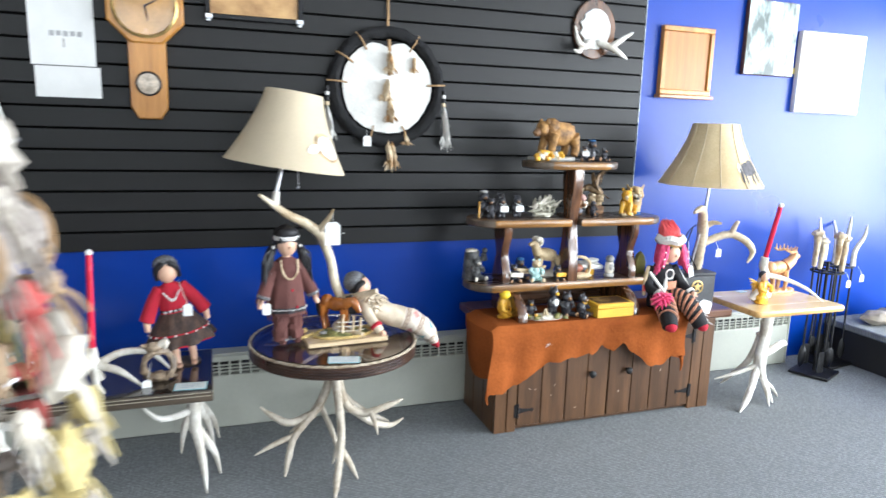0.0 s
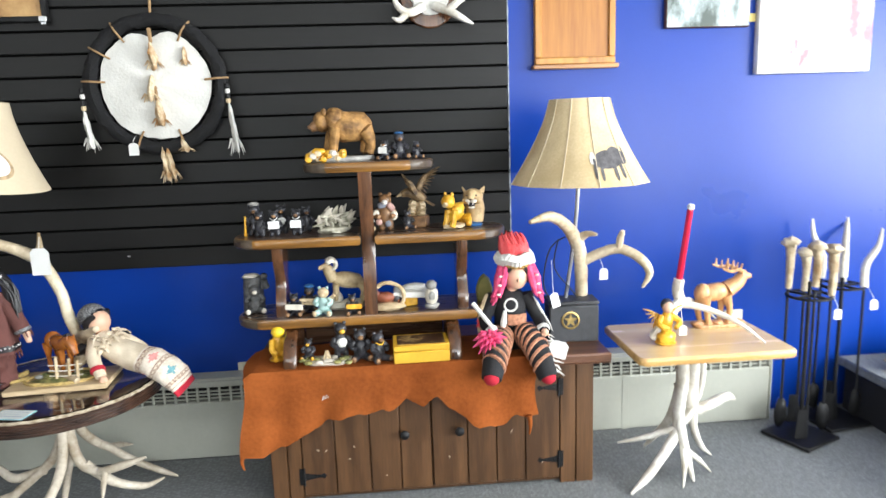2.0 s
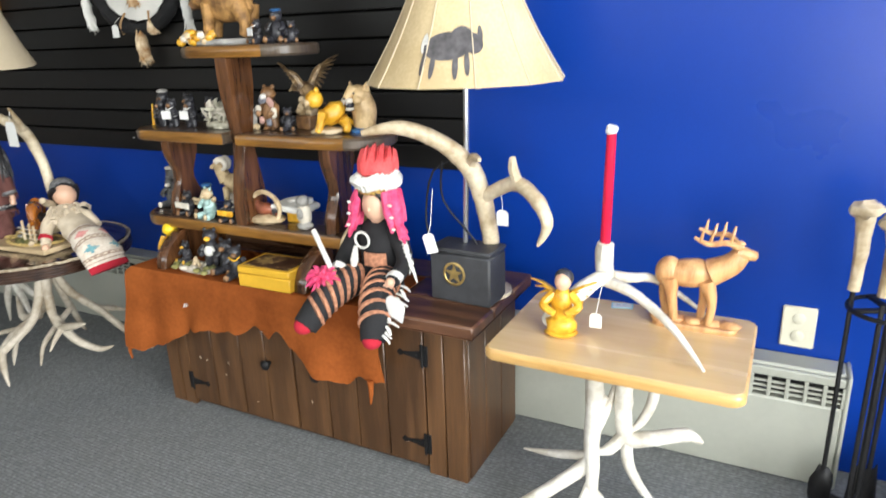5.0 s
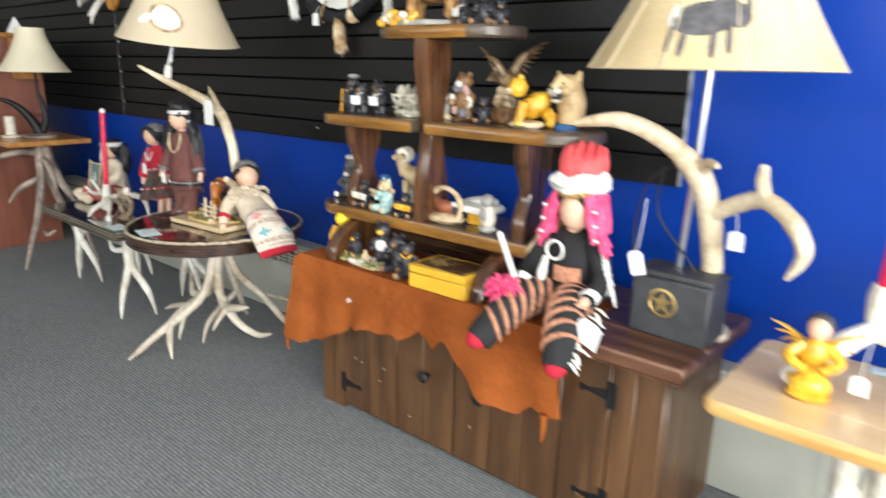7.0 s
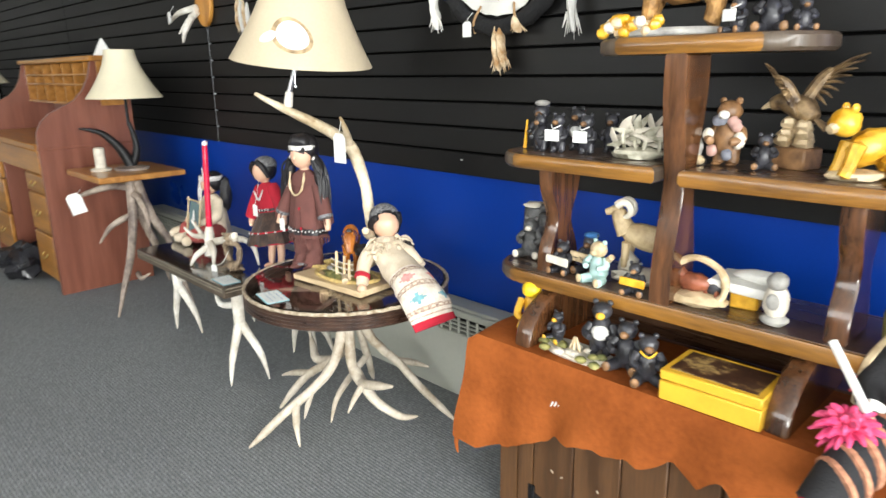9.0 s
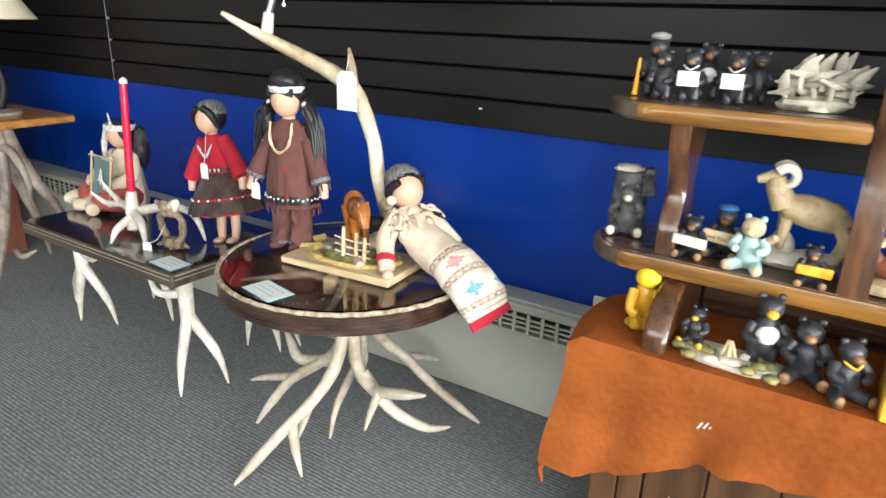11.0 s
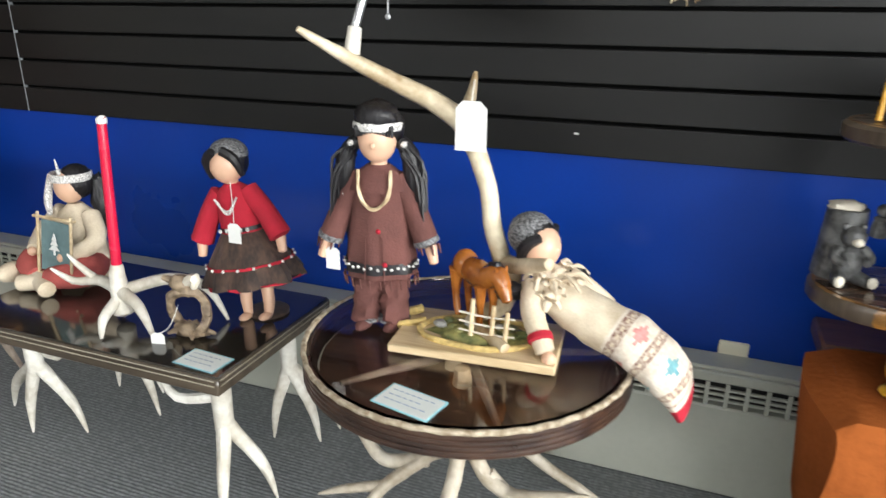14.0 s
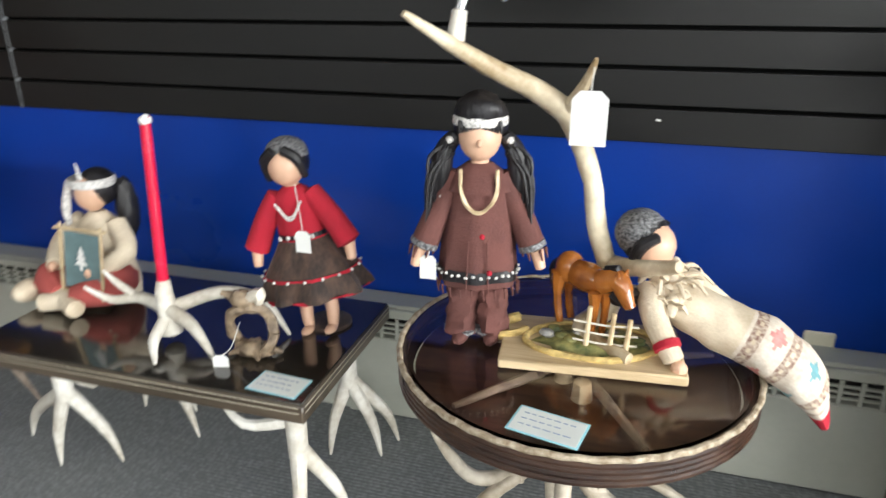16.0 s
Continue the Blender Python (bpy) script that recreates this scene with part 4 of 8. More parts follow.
BLACKRESIN = mat("black_painted_resin", (0.018, 0.018, 0.022), 0.35, 0, 0.5, 30, 0.4, 90, col2=(0.055, 0.055, 0.065))
BROWNRESIN = mat("brown_painted_resin", (0.16, 0.08, 0.035), 0.45, 0, 0.3, 25, 0.5, 80, col2=(0.32, 0.17, 0.075))
TANRESIN = mat("tan_painted_resin", (0.5, 0.36, 0.2), 0.45, 0, 0.2, 25, 0.4, 80, col2=(0.7, 0.56, 0.36))
YELLOWRESIN = mat("amber_yellow_resin", (0.72, 0.33, 0.012), 0.3, 0, 0.3, 30, 0.3, 70, col2=(0.85, 0.5, 0.05))
GREYRESIN = mat("grey_stone_resin", (0.3, 0.29, 0.27), 0.6, 0, 0.3, 30, 0.5, 80)
PALERESIN = mat("pale_ivory_resin", (0.62, 0.57, 0.48), 0.45, 0, 0.15, 30, 0.3, 80)
BLUERESIN = mat("blue_painted_resin", (0.04, 0.14, 0.34), 0.4)
PALEBLUE = mat("pale_aqua_resin", (0.4, 0.58, 0.55), 0.5, 0, 0.1, 20, 0.2)
GREENRESIN = mat("green_moss_resin", (0.12, 0.15, 0.05), 0.6, 0, 0.4, 30, 0.5, 60, col2=(0.32, 0.29, 0.1))
CHESTNUT = mat("glossy_chestnut_glaze", (0.3, 0.085, 0.015), 0.15, 0, 0.25, 14, 0.05, 50, col2=(0.5, 0.17, 0.03), coat=0.7)
RAWPINE = wood("raw_pine_board", (0.42, 0.3, 0.16), (0.66, 0.52, 0.33), 0.6, "x")
CARVED = wood("carved_pale_wood", (0.42, 0.2, 0.08), (0.68, 0.4, 0.18), 0.4, "z", 1.4, 0.2, 0.3)
YELLOWBOX = mat("yellow_lacquer_wood", (0.66, 0.38, 0.03), 0.4, 0, 0.08, 12, 0.05)
REDWAX = mat("wrapped_red_candle_wax", (0.6, 0.012, 0.05), 0.25, 0, 0.1, 20, 0.15, 60, coat=0.4)
BRASS = mat("aged_brass", (0.45, 0.32, 0.12), 0.4, 0.8, 0.3, 40, 0.2)
PINKCARD = mat("pale_card", (0.74, 0.78, 0.76), 0.6, 0, 0.03, 20, 0)
CYAN = mat("cyan_card_border", (0.3, 0.62, 0.7), 0.6, bump=0)
INK = mat("blue_black_ink", (0.3, 0.38, 0.5), 0.7, bump=0)
STRING = mat("white_string", (0.7, 0.7, 0.67), 0.8, bump=0)


def hang_tag(c, w, h, m=None, string=None, lab="small white paper price tag on string", yaw=0, tilt=0):
    """A paper tag centred on c, upright, with its string."""
    t = thing("price_tag", lab, "tag", c)
    m = pose(c[0], c[1], c[2], 0, tilt, yaw)
    bb = Build()
    k = min(w, h) * 0.22
    bb.slab([(-w / 2, -h / 2), (w / 2, -h / 2), (w / 2, h / 2 - k), (w / 2 - k, h / 2), (-w / 2 + k, h / 2), (-w / 2, h / 2 - k)], 0.0012, 0, m @ pose(0, 0, 0, 90), 0.0002)
    part("paper", bb, WHITE, t)
    if string:
        bb = Build()
        bb.tube([m @ Vector((0, 0, h / 2 - 0.004)), *[Vector(p) for p in string]], 0.0011, 5, 4)
        part("string", bb, STRING, t)
    return t


def price_card(c, w, d, yaw, lines=3):
    """A card lying flat, with a coloured border and lines of handwriting too small to read."""
    t = thing("price_card", "pale blue handwritten price card lying flat", "card", c)
    m = pose(c[0], c[1], c[2], 0, 0, yaw)
    bb = Build()
    bb.box((-w / 2, -d / 2, 0), (w / 2, d / 2, 0.0012), 0, 0.0003, m)
    part("border", bb, CYAN, t)
    bb = Build()
    bb.box((-w / 2 + 0.0035, -d / 2 + 0.0035, 0.0012), (w / 2 - 0.0035, d / 2 - 0.0035, 0.0018), 0, 0.0002, m)
    part("face", bb, PINKCARD, t)
    for k in range(lines):
        y = d / 2 - 0.018 - k * (d - 0.026) / lines
        bb = Build()
        x = -w / 2 + 0.014
        while x < w / 2 - 0.026 - 0.012 * (k % 2):
            ln = 0.006 + 0.008 * random.random()
            bb.box((x, y - 0.0022, 0.0018), (x + ln, y + 0.0008, 0.0021), 0, 0.0001, m)
            x += ln + 0.004
        part("writing", bb, INK, t)
    return t


# ---- dolls, each one plain shape ----
def limb(bb, pts, r, mi, seg=10):
    bb.tube(pts, r, seg, 4, mi)


def standing_doll():
    """The tall doll in a brown tunic; it faces the room."""
    m = pose(-2.012, -0.478, 0.541, 0, 0, 12)
    bb = Build()
    # trousers, tunic, sleeves, head
    for sx in (-1, 1):
        bb.tube([m @ Vector((sx * 0.026, 0, 0.16)), m @ Vector((sx * 0.03, -0.005, 0.08)), m @ Vector((sx * 0.032, -0.01, 0.014))], [0.033, 0.03, 0.035], 16, 8, 0, wob=0.5)
        bb.tube([m @ Vector((sx * 0.032, -0.01, 0.022)), m @ Vector((sx * 0.032, -0.01, 0.016))], 0.0365, 16, 1, 6)
        bb.blob(m @ Vector((sx * 0.032, -0.035, 0.012)), (0.017, 0.035, 0.012), 0, 10, 6)
        limb(bb, [m @ Vector((sx * 0.04, 0.005, 0.345)), m @ Vector((sx * 0.078, -0.005, 0.275)), m @ Vector((sx * 0.108, -0.02, 0.205))], [0.024, 0.026, 0.028], 0)
        limb(bb, [m @ Vector((sx * 0.104, -0.019, 0.215)), m @ Vector((sx * 0.108, -0.02, 0.205))], [0.029, 0.029], 6)
        limb(bb, [m @ Vector((sx * 0.115, -0.02, 0.2)), m @ Vector((sx * 0.125, -0.03, 0.165))], [0.014, 0.01], 1)
        # bunches of hair
        limb(bb, [m @ Vector((sx * 0.046, 0.005, 0.42)), m @ Vector((sx * 0.068, 0.0, 0.39)), m @ Vector((sx * 0.075, 0.0, 0.33)), m @ Vector((sx * 0.085, 0.015, 0.25))], [0.014, 0.02, 0.02, 0.006], 2)
        bb.blob(m @ Vector((sx * 0.057, -0.006, 0.412)), 0.01, 4, 8, 5)
    bb.lathe([(0.078, 0.125), (0.079, 0.15), (0.072, 0.22), (0.06, 0.3), (0.05, 0.345), (0.024, 0.37)], (0, 0, 0), 28, 0, m, 0.07, 7, squash=0.72)
    bb.lathe([(0.05, 0.322), (0.064, 0.318), (0.052, 0.35), (0.024, 0.371)], (0, 0, 0), 26, 0, m, 0.06, 9, False, 0.78)
    bb.lathe([(0.0815, 0.138), (0.0822, 0.15), (0.0796, 0.162)], (0, 0, 0), 28, 2, m, 0.07, 7, False, 0.73)
    for k in range(34):
        a = 2 * math.pi * k / 34
        bb.blob(m @ Vector((0.0825 * math.cos(a), 0.0604 * math.sin(a), 0.1515 + 0.003 * (k % 2))), (0.0042, 0.003, 0.0035), 4, 6, 4)
    for k in range(22):
        a = 2 * math.pi * k / 22
        p = Vector((0.083 * math.cos(a), 0.06 * math.sin(a), 0.126))
        limb(bb, [m @ p, m @ (p + Vector((0.002, 0, -0.022)))], [0.003, 0.0015], 0, 5)
    bb.tube([m @ Vector((0, 0, 0.365)), m @ Vector((0, 0, 0.39))], 0.018, 10, mi=1)
    bb.blob(m @ Vector((0, -0.008, 0.424)), (0.041, 0.043, 0.05), 1, 16, 12)
    bb.blob(m @ Vector((0, -0.05, 0.416)), (0.006, 0.006, 0.008), 1, 8, 6)
    bb.blob(m @ Vector((0, 0.008, 0.448)), (0.053, 0.05, 0.054), 2, 16, 12, 0.15, 5)
    for k in range(15):
        x = -0.036 + 0.072 * k / 14
        bb.tube([m @ Vector((x, -0.036, 0.455)), m @ Vector((x * 1.05, -0.046 + 0.25 * abs(x), 0.449)), m @ Vector((x * 1.06, -0.049 + 0.3 * abs(x), 0.443 - 0.3 * abs(x)))], [0.004, 0.004, 0.002], 6, 3, 2)
    bb.blob(m @ Vector((0, -0.012, 0.472)), (0.047, 0.04, 0.03), 2, 16, 10, 0.2, 6)
    bb.lathe([(0.0515, 0), (0.053, 0.004), (0.0525, 0.014), (0.05, 0.017)], (0, 0, 0.444), 24, 4, m, close=False, squash=0.98)
    # bead necklace
    bb.tube([m @ Vector((0.036 * math.sin(t), -0.042 - 0.012 * math.cos(t), 0.345 - 0.06 * math.cos(t))) for t in (-1.9, -1.4, -0.9, -0.45, 0.0, 0.45, 0.9, 1.4, 1.9)], 0.0038, 7, 5, 5, wob=0.9)
    for sx in (-1, 1):
        for k in range(7):
            p = Vector((sx * (0.05 + 0.009 * k), -0.012 - 0.002 * k, 0.325 - 0.019 * k))
            limb(bb, [m @ p, m @ (p + Vector((sx * 0.02, 0.004, -0.03)))], [0.004, 0.0015], 0, 5)
        for k in range(6):
            p = Vector((sx * 0.108 + 0.024 * math.cos(k * 1.05), -0.02 + 0.024 * math.sin(k * 1.05), 0.207))
            limb(bb, [m @ p, m @ (p + Vector((sx * 0.006, 0, -0.022)))], [0.004, 0.0015], 0, 5)
        for k in range(64):
            q = Vector((sx * (0.05 + 0.016 * ((k * 7) % 11) / 10), -0.016 + 0.034 * ((k * 5) % 9) / 8, 0.408 - 0.02 * (k % 5) / 4))
            e = q + Vector((sx * (0.008 + 0.034 * abs(math.sin(k * 2.3))), 0.016 * math.cos(k * 1.7), -0.11 - 0.085 * abs(math.sin(k * 1.1))))
            bb.tube([m @ q, m @ (q.lerp(e, 0.35) + Vector((sx * (0.014 + 0.006 * math.sin(k)), 0, 0.012))), m @ (q.lerp(e, 0.7) + Vector((sx * 0.008, 0.003 * math.cos(k), 0))), m @ e], [0.0045, 0.0042, 0.0032, 0.0008], 5, 3, 2)
        limb(bb, [m @ Vector((sx * 0.018, -0.055, 0.225)), m @ Vector((sx * 0.022, -0.06, 0.12))], [0.0016, 0.0014], 0, 5)
    for p in ((0.008, -0.05, 0.235), (0.024, -0.062, 0.165)):
        bb.blob(m @ Vector(p), (0.006, 0.004, 0.006), 3, 8, 5)
    solid("standing_doll", bb, [BROWNCLOTH, SKIN, HAIR, REDCLOTH, BEADS, TANRESIN, GREYNET], "standing doll in fringed brown tunic with black bunches", "doll")


def red_doll():
    m = pose(-2.42, -0.37, 0.441, 0, -9, 6)
    bb = Build()
    for sx in (-1, 1):
        limb(bb, [m @ Vector((sx * 0.03, 0, 0.11)), m @ Vector((sx * 0.034, -0.01, 0.05)), m @ Vector((sx * 0.03, -0.02, 0.012))], [0.018, 0.016, 0.012], 1)
        bb.blob(m @ Vector((sx * 0.03, -0.035, 0.012)), (0.014, 0.026, 0.01), 1, 10, 6)
        limb(bb, [m @ Vector((sx * 0.04, 0, 0.345)), m @ Vector((sx * 0.08, -0.01, 0.29)), m @ Vector((sx * 0.115, -0.02, 0.225))], [0.026, 0.027, 0.03], 0)
        limb(bb, [m @ Vector((sx * 0.115, -0.02, 0.225)), m @ Vector((sx * 0.118, -0.03, 0.185))], [0.015, 0.011], 1)
    bb.lathe([(0.134, 0.108), (0.13, 0.125), (0.1, 0.18), (0.06, 0.24)], (0, 0, 0), 40, 3, m, 0.11, 9, squash=0.8)
    bb.lathe([(0.136, 0.106), (0.137, 0.113)], (0, 0, 0), 30, 0, m, 0.09, 8, False, 0.75)
    bb.lathe([(0.118, 0.157), (0.115, 0.163)], (0, 0, 0), 40, 0, m, 0.06, 9, False, 0.8)
    bb.lathe([(0.066, 0.21), (0.058, 0.245), (0.056, 0.3), (0.05, 0.345), (0.022, 0.365)], (0, 0, 0), 24, 0, m, 0.03, 6, squash=0.72)
    bb.lathe([(0.0595, 0.245), (0.0595, 0.256)], (0, 0, 0), 24, 2, m, close=False, squash=0.74)
    for k in range(18):
        a = 2 * math.pi * k / 18
        bb.blob(m @ Vector((0.121 * math.cos(a), 0.098 * math.sin(a), 0.16)), 0.0042, 4, 6, 4)
    for k in range(5):
        bb.blob(m @ Vector((-0.04 + 0.02 * k, -0.043, 0.251)), (0.006, 0.003, 0.006), 4, 8, 5)
    bb.tube([m @ Vector((0, 0, 0.36)), m @ Vector((0, 0, 0.385))], 0.016, 10, mi=1)
    bb.blob(m @ Vector((0, -0.006, 0.413)), (0.042, 0.042, 0.048), 1, 16, 12)
    bb.blob(m @ Vector((0.002, 0.01, 0.42)), (0.047, 0.046, 0.05), 2, 16, 12)
    bb.blob(m @ Vector((0, 0.012, 0.437)), (0.05, 0.05, 0.04), 5, 16, 10)
    for sx in (-1, 1):
        bb.tube([m @ Vector((sx * 0.012, -0.036, 0.452)), m @ Vector((sx * 0.038, -0.03, 0.43)), m @ Vector((sx * 0.043, -0.012, 0.385))], [0.012, 0.013, 0.008], 8, 4, 2)
    for rr, zz in ((0.045, 0.325), (0.036, 0.318)):
        bb.tube([m @ Vector((rr * math.sin(t) * 0.8, -0.04 - 0.01 * math.cos(t), zz + 0.035 * (abs(t) - 0.8))) for t in (-1.1, -0.6, -0.2, 0.2, 0.6, 1.1)], 0.003, 6, 3, 4)
    bb.lathe([(0.055, 0), (0.055, 0.008), (0.045, 0.012)], (-2.42, -0.345, 0.4405), 24, 3)
    solid("red_jacket_doll", bb, [REDCLOTH, SKIN, HAIR, DARKVELVET, BEADS, GREYNET], "standing doll in red jacket and dark velvet skirt", "doll")


def sitting_doll():
    m = pose(-3.09, -0.33, 0.441, 0, 0, -4) @ Matrix.Scale(1.15, 4)
    bb = Build()
    bb.lathe([(0.075, 0.0), (0.08, 0.03), (0.065, 0.11), (0.055, 0.17), (0.02, 0.2)], (0, 0, 0), 22, 0, m, 0.06, 6, squash=0.8)
    for sx in (-1, 1):
        limb(bb, [m @ Vector((sx * 0.04, 0, 0.04)), m @ Vector((sx * 0.09, -0.08, 0.05)), m @ Vector((sx * 0.02, -0.12, 0.035))], [0.045, 0.045, 0.03], 3)
        limb(bb, [m @ Vector((sx * 0.02, -0.12, 0.03)), m @ Vector((-sx * 0.05, -0.15, 0.022))], [0.026, 0.024], 0)
        limb(bb, [m @ Vector((sx * 0.05, 0, 0.175)), m @ Vector((sx * 0.095, -0.03, 0.12)), m @ Vector((sx * 0.06, -0.09, 0.09))], [0.027, 0.028, 0.022], 0)
        bb.blob(m @ Vector((sx * 0.055, -0.1, 0.09)), 0.014, 1, 8, 6)
    bb.blob(m @ Vector((-0.12, -0.12, 0.03)), (0.035, 0.05, 0.03), 0, 12, 8)
    bb.blob(m @ Vector((0, -0.008, 0.245)), (0.042, 0.042, 0.05), 1, 14, 10)
    bb.blob(m @ Vector((0.006, 0.01, 0.256)), (0.05, 0.05, 0.052), 2, 14, 10)
    bb.blob(m @ Vector((0.05, 0.04, 0.2)), (0.03, 0.03, 0.08), 2, 12, 10, 0.3, 4)
    bb.lathe([(0.05, 0), (0.0515, 0.004), (0.0505, 0.018), (0.048, 0.02)], (0, 0, 0.262), 22, 4, m, close=False)
    bb.tube([m @ Vector((-0.048, -0.02, 0.27)), m @ Vector((-0.06, -0.03, 0.21)), m @ Vector((-0.055, -0.035, 0.17))], [0.01, 0.012, 0.007], 8, mi=4)
    bb.tube([m @ Vector((0.0, -0.03, 0.28)), m @ Vector((0.0, -0.035, 0.32))], [0.006, 0.002], 6, mi=4)
    solid("sitting_doll", bb, [CREAMCLOTH, SKIN, HAIR, REDSKIRT, BEADS], "sitting doll in cream shirt with white headband", "doll")
    # hide painting stretched on sticks, leaning on the doll
    p = thing("stretched_banner", "small grey-blue banner laced between cane sticks", "banner", (-3.04, -0.49, 0.49))
    mm = pose(-3.045, -0.455, 0.577, -8, 2, 0) @ Matrix.Scale(1.12, 4)
    w = Build()
    w.sheet(lambda u, v: ((u - 0.5) * 0.1, 0.004 * math.sin(3 * u + v), (v - 0.5) * 0.13), 6, 6, 0.0015, m=mm)
    part("cloth", w, mat("grey_blue_suede", (0.12, 0.19, 0.2), 0.9, 0, 0.15, 20, 0.3), p)
    for a, c in (((-0.07, -0.075), (0.07, -0.07)), ((-0.07, 0.072), (0.07, 0.076)), ((-0.055, -0.085), (-0.055, 0.085)), ((0.056, -0.085), (0.056, 0.085))):
        w = Build()
        w.tube([mm @ Vector((a[0], -0.003, a[1])), mm @ Vector((c[0], -0.003, c[1]))], 0.0045, 7)
        part("cane", w, TANRESIN, p, "pale cane stick")
    w = Build()
    for k, wd in enumerate((0.036, 0.026, 0.016)):
        w.slab([(-wd / 2, 0), (wd / 2, 0), (0, 0.018)], 0.0016, 0, mm @ pose(0, -0.003, -0.008 + 0.013 * k, 90), 0.0002)
    w.box((-0.003, -0.0045, -0.02), (0.003, -0.003, -0.008), 0, 0.0002, mm)
    part("motif", w, WHITE, p, "white painted tree motif")


def lying_doll():
    bb = Build()
    P = [(-1.665, -0.40, 0.685), (-1.61, -0.42, 0.645), (-1.53, -0.44, 0.612), (-1.46, -0.455, 0.592), (-1.405, -0.465, 0.56), (-1.372, -0.47, 0.528), (-1.346, -0.47, 0.486)]
    # a padded gown, broad and flat, worked in bands
    W = [0.045, 0.06, 0.066, 0.074, 0.08, 0.083, 0.085]
    T = [0.034, 0.046, 0.05, 0.052, 0.048, 0.038, 0.016]
    NR, SEG = 66, 36
    rings = []
    for k in range(NR + 1):
        q = min(k / NR * 6, 5.999)
        n, f = int(q), q - int(q)
        p = Vector(P[n]).lerp(Vector(P[n + 1]), f)
        d = (Vector(P[min(n + 2, 6)]) - Vector(P[n])).lerp(Vector(P[n + 1]) - Vector(P[max(n - 1, 0)]), 1 - f).normalized()
        side = (Vector((0.1, 1, 0)) - d * d.dot(Vector((0.1, 1, 0)))).normalized()
        up = side.cross(d)
        w, th = W[n] + (W[n + 1] - W[n]) * f, T[n] + (T[n + 1] - T[n]) * f
        ring = []
        for a in range(SEG):
            g = 2 * math.pi * a / SEG
            e = 1 + 0.09 * noise.noise(p * 26 + Vector((math.cos(g), math.sin(g), 0)) * 1.4)
            ring.append(p + side * w * math.cos(g) * e + up * th * math.sin(g) * e)
        rings.append(ring)

    def band(k, a):
        """Which cloth a patch of the gown shows."""
        if k >= NR - 5:
            return 3
        if k in (28, 30, 38, 40, 53, 55, 58):
            return 7
        if k in (29, 39, 54):
            return 7 if a % 2 else 0
        for centre, size, slot in ((47, 3, 4), (34, 2, 8)):
            for c in (5, 13, 23, 31):
                if abs(k - centre) / size + abs(a - c) / 2.2 <= 1:
                    return slot
        return 5 if k > 26 else 0

    flat = [p for ring in rings for p in ring]
    for k in range(NR):
        for a in range(SEG):
            c = (a + 1) % SEG
            bb.f.append((k * SEG + a, k * SEG + c, (k + 1) * SEG + c, (k + 1) * SEG + a))
            bb.mi.append(band(k, a))
            bb.sm.append(True)
    bb.v += [tuple(p) for p in flat]
    bb.f += [tuple(range(SEG))[::-1], tuple(range(NR * SEG, NR * SEG + SEG))]
    bb.mi += [0, 3]
    bb.sm += [False, False]
    bb.blob((-1.676, -0.385, 0.742), (0.046, 0.046, 0.05), 1, 14, 10)
    bb.blob((-1.69, -0.375, 0.752), (0.05, 0.05, 0.052), 2, 14, 10)
    bb.blob((-1.7, -0.37, 0.762), (0.053, 0.053, 0.05), 6, 14, 10)
    bb.tube([(-1.668, -0.43, 0.775), (-1.70, -0.428, 0.75), (-1.712, -0.41, 0.7)], [0.01, 0.014, 0.01], 8, 4, 2)
    bb.tube([(-1.655, -0.345, 0.78), (-1.66, -0.34, 0.75), (-1.668, -0.345, 0.71)], [0.01, 0.013, 0.008], 8, 4, 2)
    for c in ((-1.72, -0.46, 0.66), (-1.60, -0.36, 0.68)):
        bb.blob(c, (0.03, 0.024, 0.02), 2, 10, 8, 0.5, 5)
    limb(bb, [(-1.67, -0.44, 0.67), (-1.66, -0.495, 0.635), (-1.62, -0.54, 0.575)], [0.03, 0.025, 0.02], 0)
    bb.tube([(-1.637, -0.523, 0.601), (-1.632, -0.531, 0.593)], 0.0265, 10, 1, 3)
    bb.blob((-1.61, -0.55, 0.565), 0.016, 1, 8, 6)
    limb(bb, [(-1.64, -0.36, 0.68), (-1.58, -0.37, 0.66), (-1.52, -0.37, 0.62)], [0.026, 0.024, 0.02], 0)
    for k in range(16):
        a = k * 0.7
        p = Vector((-1.645 + 0.03 * math.cos(a), -0.41 + 0.05 * math.sin(a), 0.69))
        limb(bb, [p, p + Vector((0.02 * math.cos(a) + 0.012, 0.02 * math.sin(a), 0.012)), p + Vector((0.04 * math.cos(a) + 0.02, 0.04 * math.sin(a), -0.008))], [0.006, 0.005, 0.003], 0, 6)
    # ruffles over the chest and at the wrist
    for k in range(34):
        a = k * 2.4
        p = Vector((-1.63 + 0.05 * math.cos(a) * (k % 5) / 4, -0.425 + 0.06 * math.sin(a), 0.695 - 0.012 * (k % 4)))
        e = p + Vector((0.02 * math.cos(a * 1.7), 0.022 * math.sin(a * 1.7), 0.016 * math.cos(k)))
        bb.tube([p, p.lerp(e, 0.5) + Vector((0, 0, 0.008)), e], [0.009, 0.01, 0.004], 6, 3, 0, 0.4)
